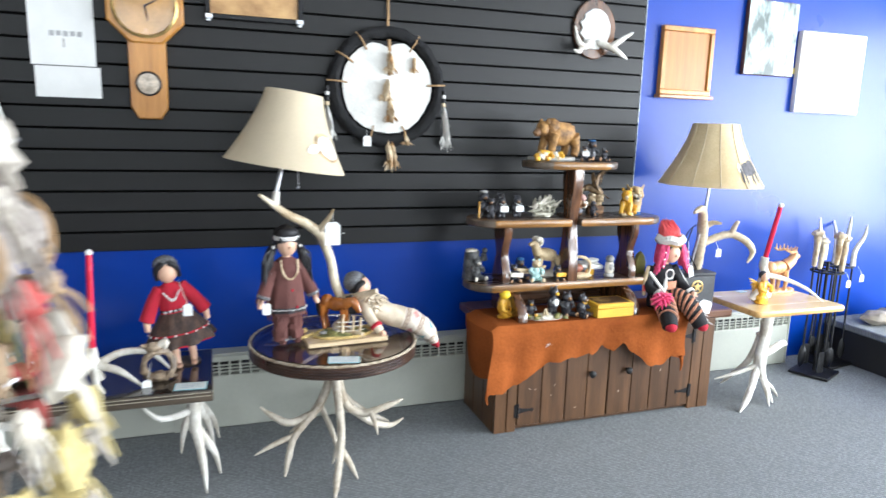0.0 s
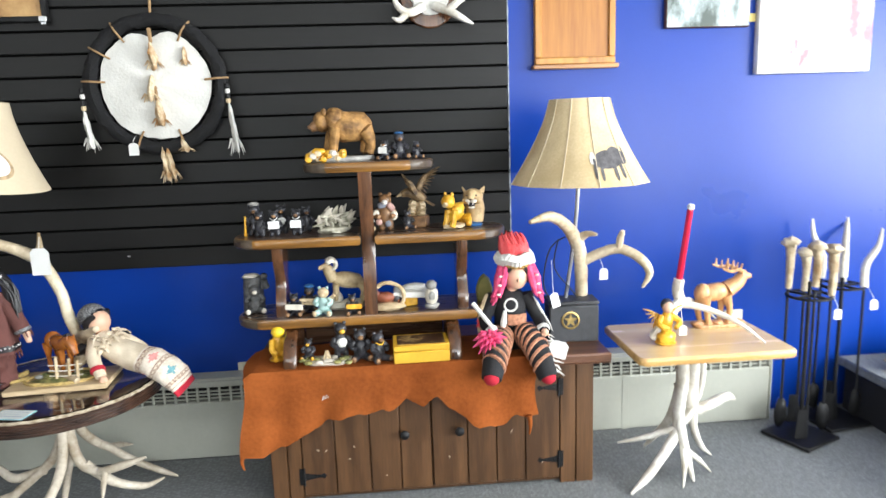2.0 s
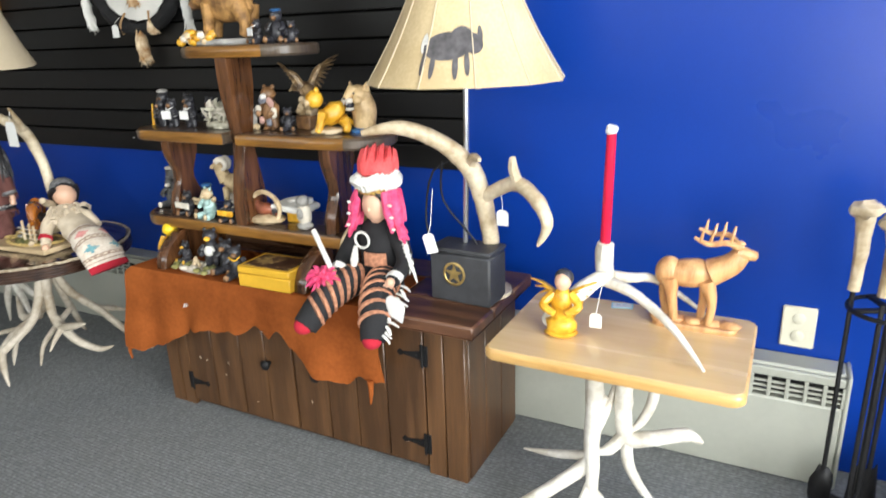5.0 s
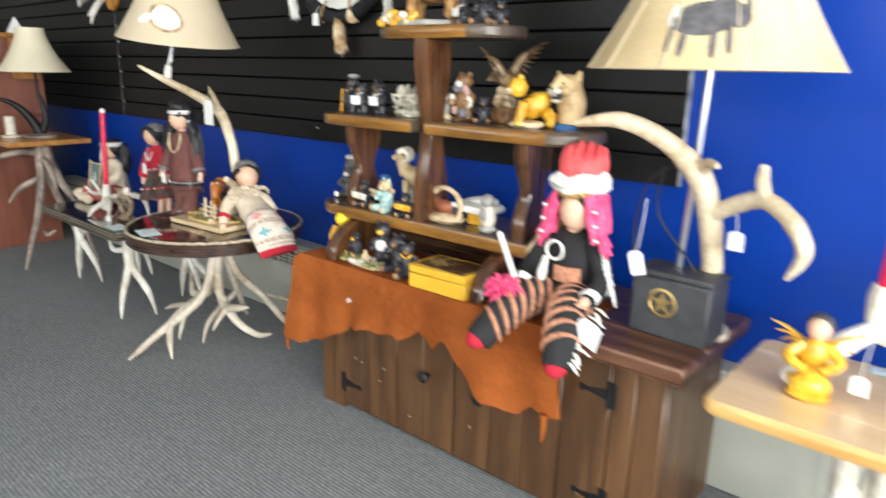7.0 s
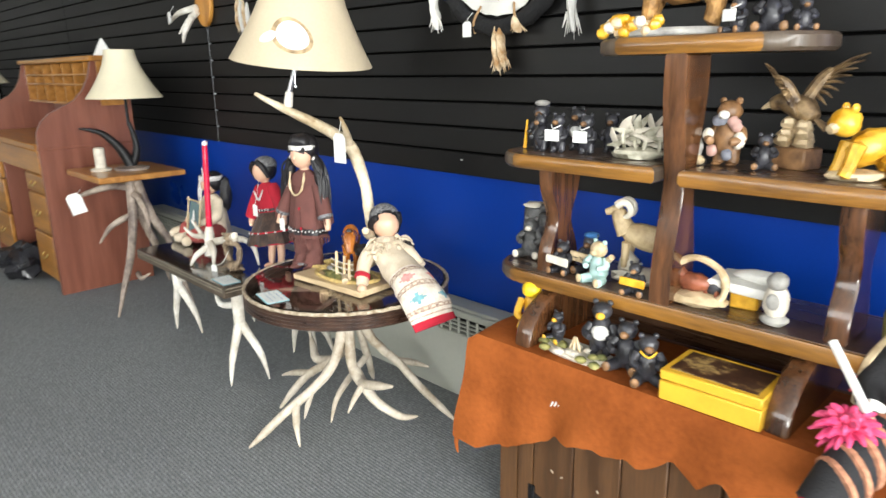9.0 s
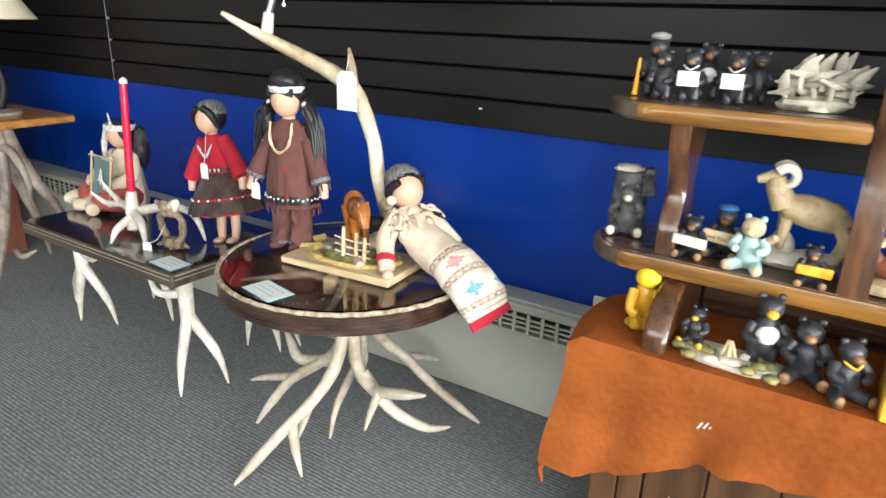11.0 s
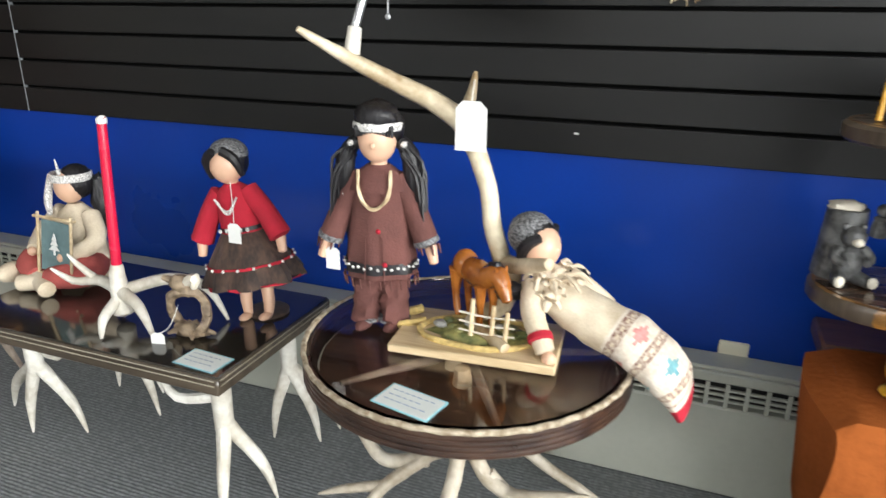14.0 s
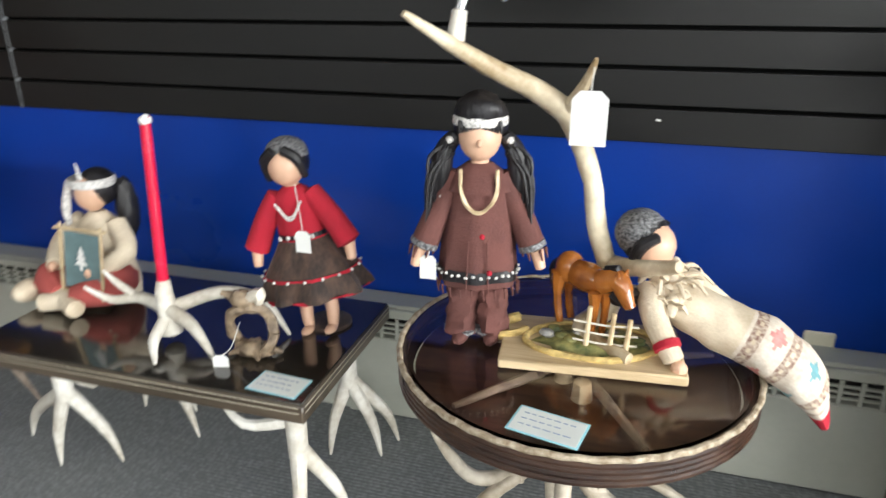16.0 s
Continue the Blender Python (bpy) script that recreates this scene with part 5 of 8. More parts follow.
    solid("lying_doll", bb, [CREAMCLOTH, SKIN, HAIR, REDCLOTH, TURQ, mat("cream_patterned_cloth", (0.62, 0.52, 0.42), 0.9, 0, 0.06, 50, 0.3, 200, col2=(0.74, 0.67, 0.58)), GREYNET, mat("brown_braid_trim", (0.4, 0.2, 0.16), 0.9, 0, 0.5, 160, 0.4, col2=(0.6, 0.5, 0.4)), mat("rose_stitching", (0.62, 0.26, 0.24), 0.9, 0, 0.2, 60, 0.3)], "doll in cream embroidered dress lying against the lamp", "doll")


def headdress_doll():
    bb = Build()
    # body
    bb.lathe([(0.07, 0.0), (0.075, 0.03), (0.062, 0.11), (0.068, 0.18), (0.05, 0.222), (0.018, 0.245)], (-0.085, -0.44, 0.567), 20, 0, squash=0.72)
    bb.sheet(lambda u, v: (-0.105 + 0.075 * u, -0.4915 - 0.012 * math.sin(math.pi * (0.2 + 0.8 * u)), 0.67 + 0.042 * v), 8, 3, 0.004, 5, pose(0, 0, 0, 0, 0, 0))
    for sx, knee, toe in ((-1, (-0.155, -0.57, 0.615), (-0.2, -0.685, 0.53)), (1, (-0.02, -0.56, 0.615), (0.015, -0.655, 0.51))):
        hip = (-0.085 + sx * 0.035, -0.46, 0.61)
        limb(bb, [(1 - g) ** 2 * Vector(hip) + 2 * g * (1 - g) * (2 * Vector(knee) - 0.5 * Vector(hip) - 0.5 * Vector(toe)) + g * g * Vector(toe) for g in (0, 0.2, 0.4, 0.6, 0.8, 1)], [0.05, 0.051, 0.05, 0.047, 0.043, 0.037], 0, 18)
        h, k, t = Vector(hip), Vector(knee), Vector(toe)
        for j in range(7):
            s = 0.24 + 0.1 * j
            def along(g):
                return (1 - g) ** 2 * h + 2 * g * (1 - g) * (2 * k - 0.5 * h - 0.5 * t) + g * g * t
            p, d = along(s), (along(s + 0.02) - along(s - 0.02)).normalized() * 0.0045
            d = d + Vector((0.0012 * sx, 0, 0.0015))
            bb.tube([p - d, p + d], (0.0535 if s < 0.6 else 0.0535 - 0.021 * (s - 0.6)), 18, 1, 5)
        bb.blob(t + Vector((0, -0.006, 0.004)), (0.029, 0.03, 0.026), 9, 12, 8)
        sh = Vector((-0.085 + sx * 0.06, -0.44, 0.775))
        el = Vector((-0.085 + sx * 0.105, -0.47, 0.69))
        hd = Vector((-0.085 + sx * (0.085 if sx < 0 else 0.11), -0.55, 0.655))
        limb(bb, [sh, el, hd], [0.03, 0.026, 0.021], 0)
        bb.tube([el.lerp(hd, 0.75), el.lerp(hd, 0.95)], [0.025, 0.024], 12, 1, 7, wob=0.3)
        bb.blob(hd + Vector((0, -0.015, 0)), 0.015, 1, 8, 6)
        for j in range(4):
            limb(bb, [hd, hd + Vector((0.008 * (j - 1.5), -0.03, -0.006 - 0.003 * (j % 2)))], [0.006, 0.004], 1, 6)
        # fringe along the sleeve
        for j in range(9):
            p = sh.lerp(el, j / 8)
            q = p + Vector((sx * 0.035, 0.0, -0.02 - 0.01 * (j % 2)))
            limb(bb, [p + Vector((sx * 0.018, 0, 0)), q + Vector((sx * 0.012 * math.sin(j * 2.2), -0.01, -0.008))], [0.006, 0.003], 7 if sx > 0 else 4, 6)
            if sx > 0:
                bb.tube([p + Vector((0.015, -0.012, 0)), p + Vector((0.034, -0.016, -0.012)), p + Vector((0.04 + 0.014 * math.sin(j * 1.7), -0.022, -0.034 - 0.01 * (j % 3)))], [0.008, 0.009, 0.003], 6, 3, 7, 0.5)
        # pink locks at the side of the face
        for j in range(14):
            g = j / 13
            q = Vector((-0.064 + sx * (0.043 + 0.012 * g), -0.495 + 0.055 * g, 0.9))
            bb.tube([q, q + Vector((sx * 0.014, -0.008, -0.06)), q + Vector((sx * (0.022 + 0.006 * math.sin(j * 2)), -0.012 + 0.006 * math.cos(j * 3), -0.095 - 0.02 * math.sin(j * 1.7)))], [0.012, 0.014, 0.005], 7, 4, 6)
        limb(bb, [(-0.062 + sx * 0.05, -0.47, 0.905), (-0.062 + sx * 0.07, -0.485, 0.85), (-0.062 + sx * 0.085, -0.49, 0.785)], [0.018, 0.022, 0.008], 6)
        for j in range(16):
            p = Vector((-0.062 + sx * (0.055 + 0.002 * j), -0.487, 0.89 - 0.007 * j))
            bb.tube([p, p + Vector((sx * (0.014 + 0.01 * math.sin(j * 2.7)), -0.014 * math.cos(j * 1.9), -0.026 - 0.008 * (j % 3)))], [0.013, 0.004], 6, 1, 6)
        for j in range(3):
            bb.blob((-0.062 + sx * (0.07 + 0.004 * j), -0.516, 0.868 - 0.035 * j), (0.008, 0.004, 0.0045), 7, 8, 5)
    # white fringe strip by the leg
    for j in range(13):
        a = Vector((0.04 + 0.006 * math.sin(j * 2.1), -0.53 - 0.01 * j, 0.635 - 0.0085 * j))
        e = a + Vector((0.03 + 0.012 * math.sin(j * 3.7), -0.006 + 0.008 * math.cos(j * 2.9), -0.016 - 0.008 * math.sin(j * 1.3)))
        bb.tube([a, a.lerp(e, 0.5) + Vector((0, 0, 0.004)), e], [0.006, 0.0075, 0.003], 6, 3, 7, 0.45)
    bb.tube([(-0.08, -0.45, 0.8), (-0.075, -0.455, 0.83)], 0.02, 10, mi=1)
    bb.blob((-0.064, -0.472, 0.858), (0.044, 0.045, 0.053), 1, 16, 12)
    bb.blob((-0.064, -0.518, 0.85), (0.006, 0.006, 0.008), 1, 8, 6)
    bb.blob((-0.068, -0.436, 0.872), (0.052, 0.045, 0.058), 2, 16, 12)
    # headdress: beaded band, white fur ring, crown of red feathers
    bb.lathe([(0.057, 0), (0.06, 0.004), (0.062, 0.02), (0.058, 0.024)], (-0.066, -0.46, 0.893), 24, 3, close=False)
    for k in range(26):
        a = 2 * math.pi * k / 26
        bb.blob((-0.066 + 0.06 * math.cos(a), -0.46 + 0.056 * math.sin(a), 0.927 + 0.004 * math.sin(5 * a)), (0.019, 0.019, 0.022), 7, 8, 6, 0.5, 7)
    fan = pose(-0.066, -0.452, 0.925, 0, 0, 20)
    for k in range(72):
        a = 2 * math.pi * k / 72
        c, d = math.cos(a), math.sin(a)
        up = 0.088 + 0.014 * math.sin(7.3 * k) - 0.014 * c * c
        bb.tube([fan @ Vector((0.05 * c, 0.045 * d, 0)), fan @ Vector((0.054 * c, 0.04 * d + 0.008, 0.05)), fan @ Vector((0.047 * c + 0.004 * math.sin(k * 2.1), 0.014 * d + 0.024, up))], [0.0085, 0.0105, 0.0035], 6, 3, 4, 0.7)
    bb.blob(fan @ Vector((0, 0.01, 0.03)), (0.05, 0.042, 0.05), 4, 18, 12, 0.1, 5)
    for sx in (-1, 1):
        bb.tube([(-0.066 + sx * 0.022, -0.507, 0.903), (-0.066 + sx * 0.04, -0.494, 0.878), (-0.066 + sx * 0.047, -0.478, 0.835)], [0.009, 0.01, 0.005], 8, 3, 2)
    # necklace ring and pendant
    bb.tube([(-0.095 + 0.024 * math.cos(a), -0.516, 0.755 + 0.024 * math.sin(a)) for a in [k * math.pi / 8 for k in range(17)]], 0.004, 6, 2, 7)
    bb.tube([(-0.118, -0.518, 0.735), (-0.125, -0.522, 0.69), (-0.13, -0.522, 0.66)], [0.006, 0.013, 0.005], 8, 3, 7)
    # drum stick and pink feathers in its hand
    bb.tube([(-0.245, -0.55, 0.78), (-0.17, -0.58, 0.68)], 0.008, 8, mi=7)
    bb.tube([(-0.17, -0.44, 0.78), (-0.2, -0.46, 0.72), (-0.21, -0.47, 0.64)], [0.012, 0.014, 0.01], 8, mi=8)
    bb.blob((-0.19, -0.595, 0.645), (0.036, 0.028, 0.03), 6, 14, 10, 0.6, 6)
    for k in range(54):
        a, e = k * 2.4, math.asin(-0.9 + 1.8 * k / 53)
        d = Vector((math.cos(a) * math.cos(e), math.sin(a) * math.cos(e) * 0.8, math.sin(e) * 0.8))
        c = Vector((-0.19, -0.595, 0.645))
        bb.tube([c + d * 0.02, c + d * 0.042 + Vector((0, 0, 0.004)), c + d * (0.058 + 0.01 * math.sin(k * 1.9)) + Vector((0, 0, -0.006))], [0.009, 0.007, 0.0025], 5, 3, 6)
    solid("headdress_doll", bb, [BLACKCLOTH, SKIN, HAIR, mat("red_and_gold_beadwork", (0.5, 0.12, 0.04), 0.5, 0, 0.6, 160, 0.3, 160, col2=(0.6, 0.45, 0.12)), REDFEATHER, TANSTRIPE, PINKFLUFF, WHITEFUR, TANRESIN, REDCLOTH], "seated doll with red feather headdress and striped legs", "doll")


standing_doll()
red_doll()
sitting_doll()
lying_doll()
headdress_doll()


# ---- figurines ----
def bear(c, s, yaw, mats, label, pose_="sit", extra=None, cat="figurine"):
    """A small bear; s: its height. Slots: fur, muzzle, then extras."""
    m = pose(c[0], c[1], c[2], 0, 0, yaw) @ Matrix.Diagonal((s * 0.95, s * 1.2, s * 1.3, 1) if pose_ == "walk" else (s, s, s, 1))
    bb = Build()
    if pose_ == "walk":
        bb.blob((0.1, 0, 0.55), (0.62, 0.3, 0.3), 0, 16, 10, 0.18, 3, m)
        bb.blob((-0.28, 0, 0.68), (0.3, 0.26, 0.24), 0, 14, 8, 0.15, 3, m)
        bb.blob((-0.62, 0, 0.66), (0.22, 0.19, 0.19), 0, 14, 8, 0.1, 4, m)
        bb.tube([(-0.7, 0, 0.62), (-0.9, 0, 0.55)], [0.13, 0.08], 10, mi=1, m=m)
        bb.blob((-0.93, 0, 0.57), (0.05, 0.05, 0.04), 1, 8, 6, m=m)
        for y in (-0.16, 0.16):
            bb.blob((-0.55, y, 0.84), (0.06, 0.05, 0.07), 0, 8, 6, m=m)
            bb.tube([(-0.3, y, 0.55), (-0.35 - 0.1 * (y > 0), y, 0.25), (-0.38 - 0.1 * (y > 0), y, 0.05)], [0.17, 0.12, 0.11], 10, mi=0, m=m)
            bb.tube([(0.48, y, 0.5), (0.5 + 0.1 * (y < 0), y, 0.25), (0.45 + 0.1 * (y < 0), y, 0.05)], [0.2, 0.13, 0.11], 10, mi=0, m=m)
    else:
        up = pose_ == "stand"
        bb.blob((0, 0, 0.38 if up else 0.3), (0.2, 0.18, 0.3 if up else 0.28), 0, 14, 10, 0.15, 4, m)
        bb.blob((0, -0.02, 0.78 if up else 0.7), (0.17, 0.165, 0.16), 0, 14, 10, 0.1, 5, m)
        bb.blob((0, -0.17, 0.74 if up else 0.66), (0.08, 0.09, 0.065), 1, 10, 8, m=m)
        for x in (-1, 1):
            bb.blob((x * 0.12, 0, 0.93 if up else 0.85), (0.055, 0.04, 0.055), 0, 8, 6, m=m)
            bb.tube([(x * 0.17, 0, 0.52), (x * 0.25, -0.1, 0.4), (x * 0.15, -0.22, 0.36)], [0.08, 0.075, 0.06], 9, mi=0, m=m)
            if up:
                bb.tube([(x * 0.1, 0, 0.25), (x * 0.11, -0.01, 0.04)], [0.1, 0.085], 9, mi=0, m=m)
                bb.blob((x * 0.11, -0.06, 0.03), (0.075, 0.1, 0.035), 0, 8, 6, m=m)
            else:
                bb.tube([(x * 0.12, -0.05, 0.1), (x * 0.22, -0.28, 0.09)], [0.11, 0.09], 9, mi=0, m=m)
                bb.blob((x * 0.23, -0.34, 0.11), (0.075, 0.04, 0.09), 1, 8, 6, m=m)
    if extra:
        extra(bb, m)
    return solid("bear_figurine" if "bear" in label else "figurine", bb, mats, label, cat)


def sign(bb, m, mi=2):
    bb.box((-0.34, -0.36, 0.3), (0.34, -0.3, 0.52), mi, 0.02, m @ pose(0, 0, 0, 0, 4))


def bib(bb, m):
    bb.blob((0, -0.12, 0.42), (0.15, 0.1, 0.14), 2, 10, 8, m=m)


def tagged_bear(bb, m):
    bb.box((-0.2, -0.33, 0.3), (0.2, -0.31, 0.58), 2, 0.004, m)
    bb.tube([(-0.14, -0.12, 0.68), (0, -0.26, 0.6), (0.14, -0.12, 0.68)], 0.015, 5, 3, 2, m=m)


def rifle(bb, m):
    bb.tube([(-0.3, -0.2, 0.02), (-0.27, -0.17, 0.62)], [0.045, 0.025], 6, mi=3, m=m)
    bb.blob((0, 0, 0.97), (0.17, 0.17, 0.07), 2, 10, 6, m=m)


B2 = [BLACKRESIN, BROWNRESIN]
# upper board
bear((-0.69, -0.335, 1.316 + 0.018), 0.155, 8, [mat("golden_brown_bear_fur", (0.2, 0.09, 0.022), 0.65, 0, 0.4, 26, 0.9, 90, col2=(0.46, 0.25, 0.08)), BROWNRESIN], "large golden brown walking bear on a flowered rock base", "walk", cat="figurine")
b = Build()
b.slab([(-0.845 + 0.11 + 0.125 * math.cos(a) * (1 + 0.1 * math.sin(3 * a)), -0.345 + 0.075 * math.sin(a)) for a in [k * math.pi / 10 for k in range(20)]], 0.02, 0, pose(0.02, 0, 1.316), 0.006)
for k in range(16):
    b.blob((-0.83 + 0.018 * (k % 8), -0.40 - 0.012 * (k // 8), 1.34 + 0.012 * math.sin(k * 2.1)), (0.015, 0.014, 0.013), (1, 2, 3, 1)[k % 4], 8, 6, 0.3, 5)
b.tube([(-0.83, -0.4, 1.34), (-0.8, -0.4, 1.35), (-0.77, -0.41, 1.36)], [0.012, 0.022, 0.008], 8, 3, 1)
solid("rock_base", b, [GREYRESIN, YELLOWRESIN, PALERESIN, TANRESIN], "grey resin rock base with yellow flowers and bird", "figurine base")
bear((-0.545, -0.36, 1.316), 0.085, -20, [*B2, WHITE], "black bear figurine reading beside another bear", "sit", tagged_bear)
bear((-0.49, -0.33, 1.316), 0.115, 15, [*B2, BLUERESIN, YELLOWRESIN], "black bear figurine with cap and fishing gear", "sit", lambda bb, m: bb.blob((0, 0, 0.87), (0.17, 0.17, 0.05), 2, 10, 6, m=m))
bear((-0.425, -0.34, 1.316), 0.075, 30, B2, "small black bear cub figurine", "sit")
# middle boards
bear((-1.065, -0.325, 1.041), 0.126, 10, [*B2, GREYRESIN, YELLOWRESIN], "black hunter bear figurine with yellow rifle and grey hat", "stand", rifle)
bear((-1.04, -0.36, 1.041), 0.100, -15, [*B2, WHITE], "black bear figurine with small white tag", "stand")
bear((-0.985, -0.36, 1.041), 0.104, 5, [*B2, WHITE], "black bear figurine carrying a white price tag", "stand", tagged_bear)
bear((-0.965, -0.3, 1.041), 0.117, 5, [*B2, WHITE], "black bear figurine with white shirt", "stand", bib)
bear((-0.9, -0.355, 1.041), 0.104, 0, [*B2, WHITE], "black bear figurine wearing a square white price tag", "stand", tagged_bear)
bear((-0.87, -0.29, 1.041), 0.104, 15, B2, "plain standing black bear figurine", "stand")


def flock(c, yaw):
    """A row of flying geese on one stand."""
    m = pose(*c, 0, 0, yaw) @ Matrix.Diagonal((1.0, 1.0, 1.05, 1))
    bb = Build()
    bb.blob((0, 0, 0.012), (0.065, 0.035, 0.016), 0, 14, 6, 0.4, 4, m)
    for k in range(11):
        x, y, z = -0.055 + 0.011 * k, 0.018 * math.sin(k * 2.4), 0.03 + 0.016 * (k % 3)
        g = m @ pose(x, y, z, 0, -18 + 9 * (k % 4), -25 + 17 * (k % 4))
        bb.tube([(0, 0, -0.026), (0, 0, 0)], 0.005, 6, mi=0, m=g)
        bb.tube([(-0.03, 0, 0.006), (-0.016, 0, 0.004), (0.004, 0, 0.002), (0.03, 0, 0.004)], [0.0025, 0.004, 0.009, 0.002], 7, 3, k % 2, m=g)
        for s in (-1, 1):
            bb.tube([(0, 0, 0.004), (0.008, s * 0.014, 0.02), (0.022, s * 0.026, 0.036)], [0.011, 0.01, 0.002], 7, 3, (k + 1) % 2, 0.25, g)
    solid("geese_figurine", bb, [mat("olive_ivory_resin", (0.36, 0.34, 0.24), 0.6, 0, 0.4, 30, 0.3, 90, col2=(0.6, 0.57, 0.46)), PALERESIN], "pale ivory flock of flying geese on a base", "figurine")


flock((-0.755, -0.355, 1.041), 10)


def eagle(c, s, yaw, body, head, label, wings=True, block=None):
    m = pose(c[0], c[1], c[2], 0, 0, yaw) @ Matrix.Scale(s, 4)
    bb = Build()
    z = 0.0
    if block:
        bb.box((-0.22, -0.18, 0), (0.22, 0.18, 0.22), 3, 0.02, m)
        z = 0.22
    bb.blob((0, 0, z + 0.1), (0.2, 0.17, 0.12), 2, 12, 8, 0.4, 4, m)
    bb.blob((0, 0, z + 0.38), (0.15, 0.14, 0.25), 0, 12, 10, 0.2, 5, m)
    bb.blob((0, -0.06, z + 0.66), (0.1, 0.11, 0.1), 1, 12, 8, m=m)
    bb.tube([(0, -0.15, z + 0.66), (0, -0.23, z + 0.62)], [0.045, 0.01], 7, mi=2, m=m)
    if wings:
        for x in (-1, 1):
            bb.blob((x * 0.2, 0.06, z + 0.55), (0.14, 0.08, 0.26), 0, 12, 10, 0.5, 5, m, (0, x * 25, 0))
            for j in range(7):
                bb.tube([(x * 0.16, 0.06, z + 0.5), (x * (0.24 + 0.02 * j), 0.08, z + 0.55 + 0.04 * j), (x * (0.42 - 0.035 * j), 0.1, z + 0.42 + 0.09 * j)], [0.08, 0.07, 0.03], 6, 3, 0, 0.6, m)
    solid("eagle_figurine", bb, [body, head, TANRESIN, BROWNRESIN], label, "figurine")


eagle((-0.615, -0.35, 1.041), 0.1, -10, GREYRESIN, WHITEFUR, "small bald eagle figurine on grey rock", False)
bear((-0.555, -0.33, 1.041), 0.15, -5, [BROWNRESIN, WHITEFUR, PALERESIN, mat("dull_rose_resin", (0.5, 0.3, 0.26), 0.5), mat("slate_grey_resin", (0.2, 0.21, 0.25), 0.5)], "eagle dancer figurine with white, red and blue feathers", "stand",
     lambda bb, m: [bb.blob((0.24 * math.cos(k), -0.14, 0.42 + 0.26 * math.sin(k)), (0.09, 0.05, 0.09), (2, 3, 4)[k % 3], 8, 6, 0.3, 5, m) for k in range(9)])
bear((-0.47, -0.345, 1.041), 0.085, 25, B2, "small black bear figurine sitting low", "sit")
BRONZE = mat("bronze_resin", (0.1, 0.06, 0.03), 0.4, 0.2, 0.4, 40, 0.5, 90, col2=(0.3, 0.2, 0.1))


def landing_eagle(c, yaw):
    """An eagle coming down on a gilt rock over a wooden block, one wing forward and one raised behind."""
    m = pose(*c, 0, 0, yaw)
    bb = Build()
    bb.box((-0.04, -0.03, 0), (0.04, 0.03, 0.046), 2, 0.004, m)
    for k in range(12):
        bb.blob((0.022 * math.sin(k * 2.3), 0.014 * math.cos(k * 1.7), 0.05 + 0.0045 * k), (0.02, 0.018, 0.014), 1, 8, 6, 0.5, 6, m)
    bb.tube([(0.03, 0, 0.105), (0.0, 0, 0.125), (-0.035, -0.006, 0.138), (-0.062, -0.012, 0.132)], [0.016, 0.026, 0.02, 0.013], 10, 4, 0, m=m)
    bb.tube([(-0.062, -0.012, 0.133), (-0.082, -0.016, 0.122)], [0.009, 0.003], 7, mi=1, m=m)
    for sy, lift, reach in ((-1, 0.062, -0.05), (1, 0.085, 0.06)):
        root = Vector((-0.005, sy * 0.016, 0.138))
        wrist = root + Vector((reach * 0.5, sy * 0.03, lift * 0.75))
        bb.tube([root, root.lerp(wrist, 0.55) + Vector((0, 0, 0.008)), wrist], [0.014, 0.013, 0.009], 8, 3, 0, m=m)
        for k in range(9):
            g = k / 8
            start = root.lerp(wrist, 0.15 + 0.85 * g)
            tip = start + Vector((0.02 + reach * 0.55 * g, sy * (0.01 + 0.022 * g), -0.03 + 0.062 * g))
            bb.tube([start, start.lerp(tip, 0.5) + Vector((0, 0, 0.004)), tip], [0.009, 0.0095, 0.003], 6, 3, 0, 0.45, m)
    for k in range(5):
        bb.tube([(0.03, 0, 0.108), (0.052, -0.01 + 0.005 * k, 0.094), (0.068, -0.02 + 0.01 * k, 0.084)], [0.007, 0.007, 0.003], 6, 3, 0, 0.5, m)
    solid("eagle_figurine", bb, [BRONZE, TANRESIN, BROWNRESIN], "bronze eagle landing with raised wings on wooden block", "figurine")


landing_eagle((-0.425, -0.29, 1.041), -18)


def lion_cub(c, s, yaw):
    m = pose(c[0], c[1], c[2], 0, 0, yaw) @ Matrix.Scale(s, 4)
    bb = Build()
    bb.blob((0, 0, 0.06), (0.34, 0.25, 0.08), 1, 14, 6, 0.3, 4, m)
    bb.blob((0.12, 0.05, 0.4), (0.3, 0.2, 0.2), 0, 14, 10, 0.25, 4, m, (0, -35, 0))
    bb.blob((-0.22, -0.05, 0.7), (0.18, 0.17, 0.17), 0, 14, 10, 0.15, 5, m)
    bb.tube([(-0.3, -0.08, 0.66), (-0.42, -0.12, 0.62)], [0.08, 0.06], 8, mi=1, m=m)
    for y in (-0.15, 0.1):
        bb.blob((-0.17, y, 0.87), (0.05, 0.04, 0.06), 0, 8, 6, m=m)
        bb.tube([(-0.08, y, 0.45), (-0.15, y, 0.2), (-0.2, y, 0.06)], [0.1, 0.08, 0.08], 8, mi=0, m=m)
        bb.tube([(0.3, y, 0.3), (0.38, y, 0.15), (0.34, y - 0.04, 0.05)], [0.12, 0.09, 0.07], 8, mi=0, m=m)
    bb.tube([(0.36, 0.05, 0.3), (0.5, 0.02, 0.2), (0.56, -0.04, 0.12)], [0.05, 0.04, 0.03], 7, mi=0, m=m)
    solid("lion_cub_figurine", bb, [YELLOWRESIN, TANRESIN], "amber yellow lion cub figurine on rock", "figurine")


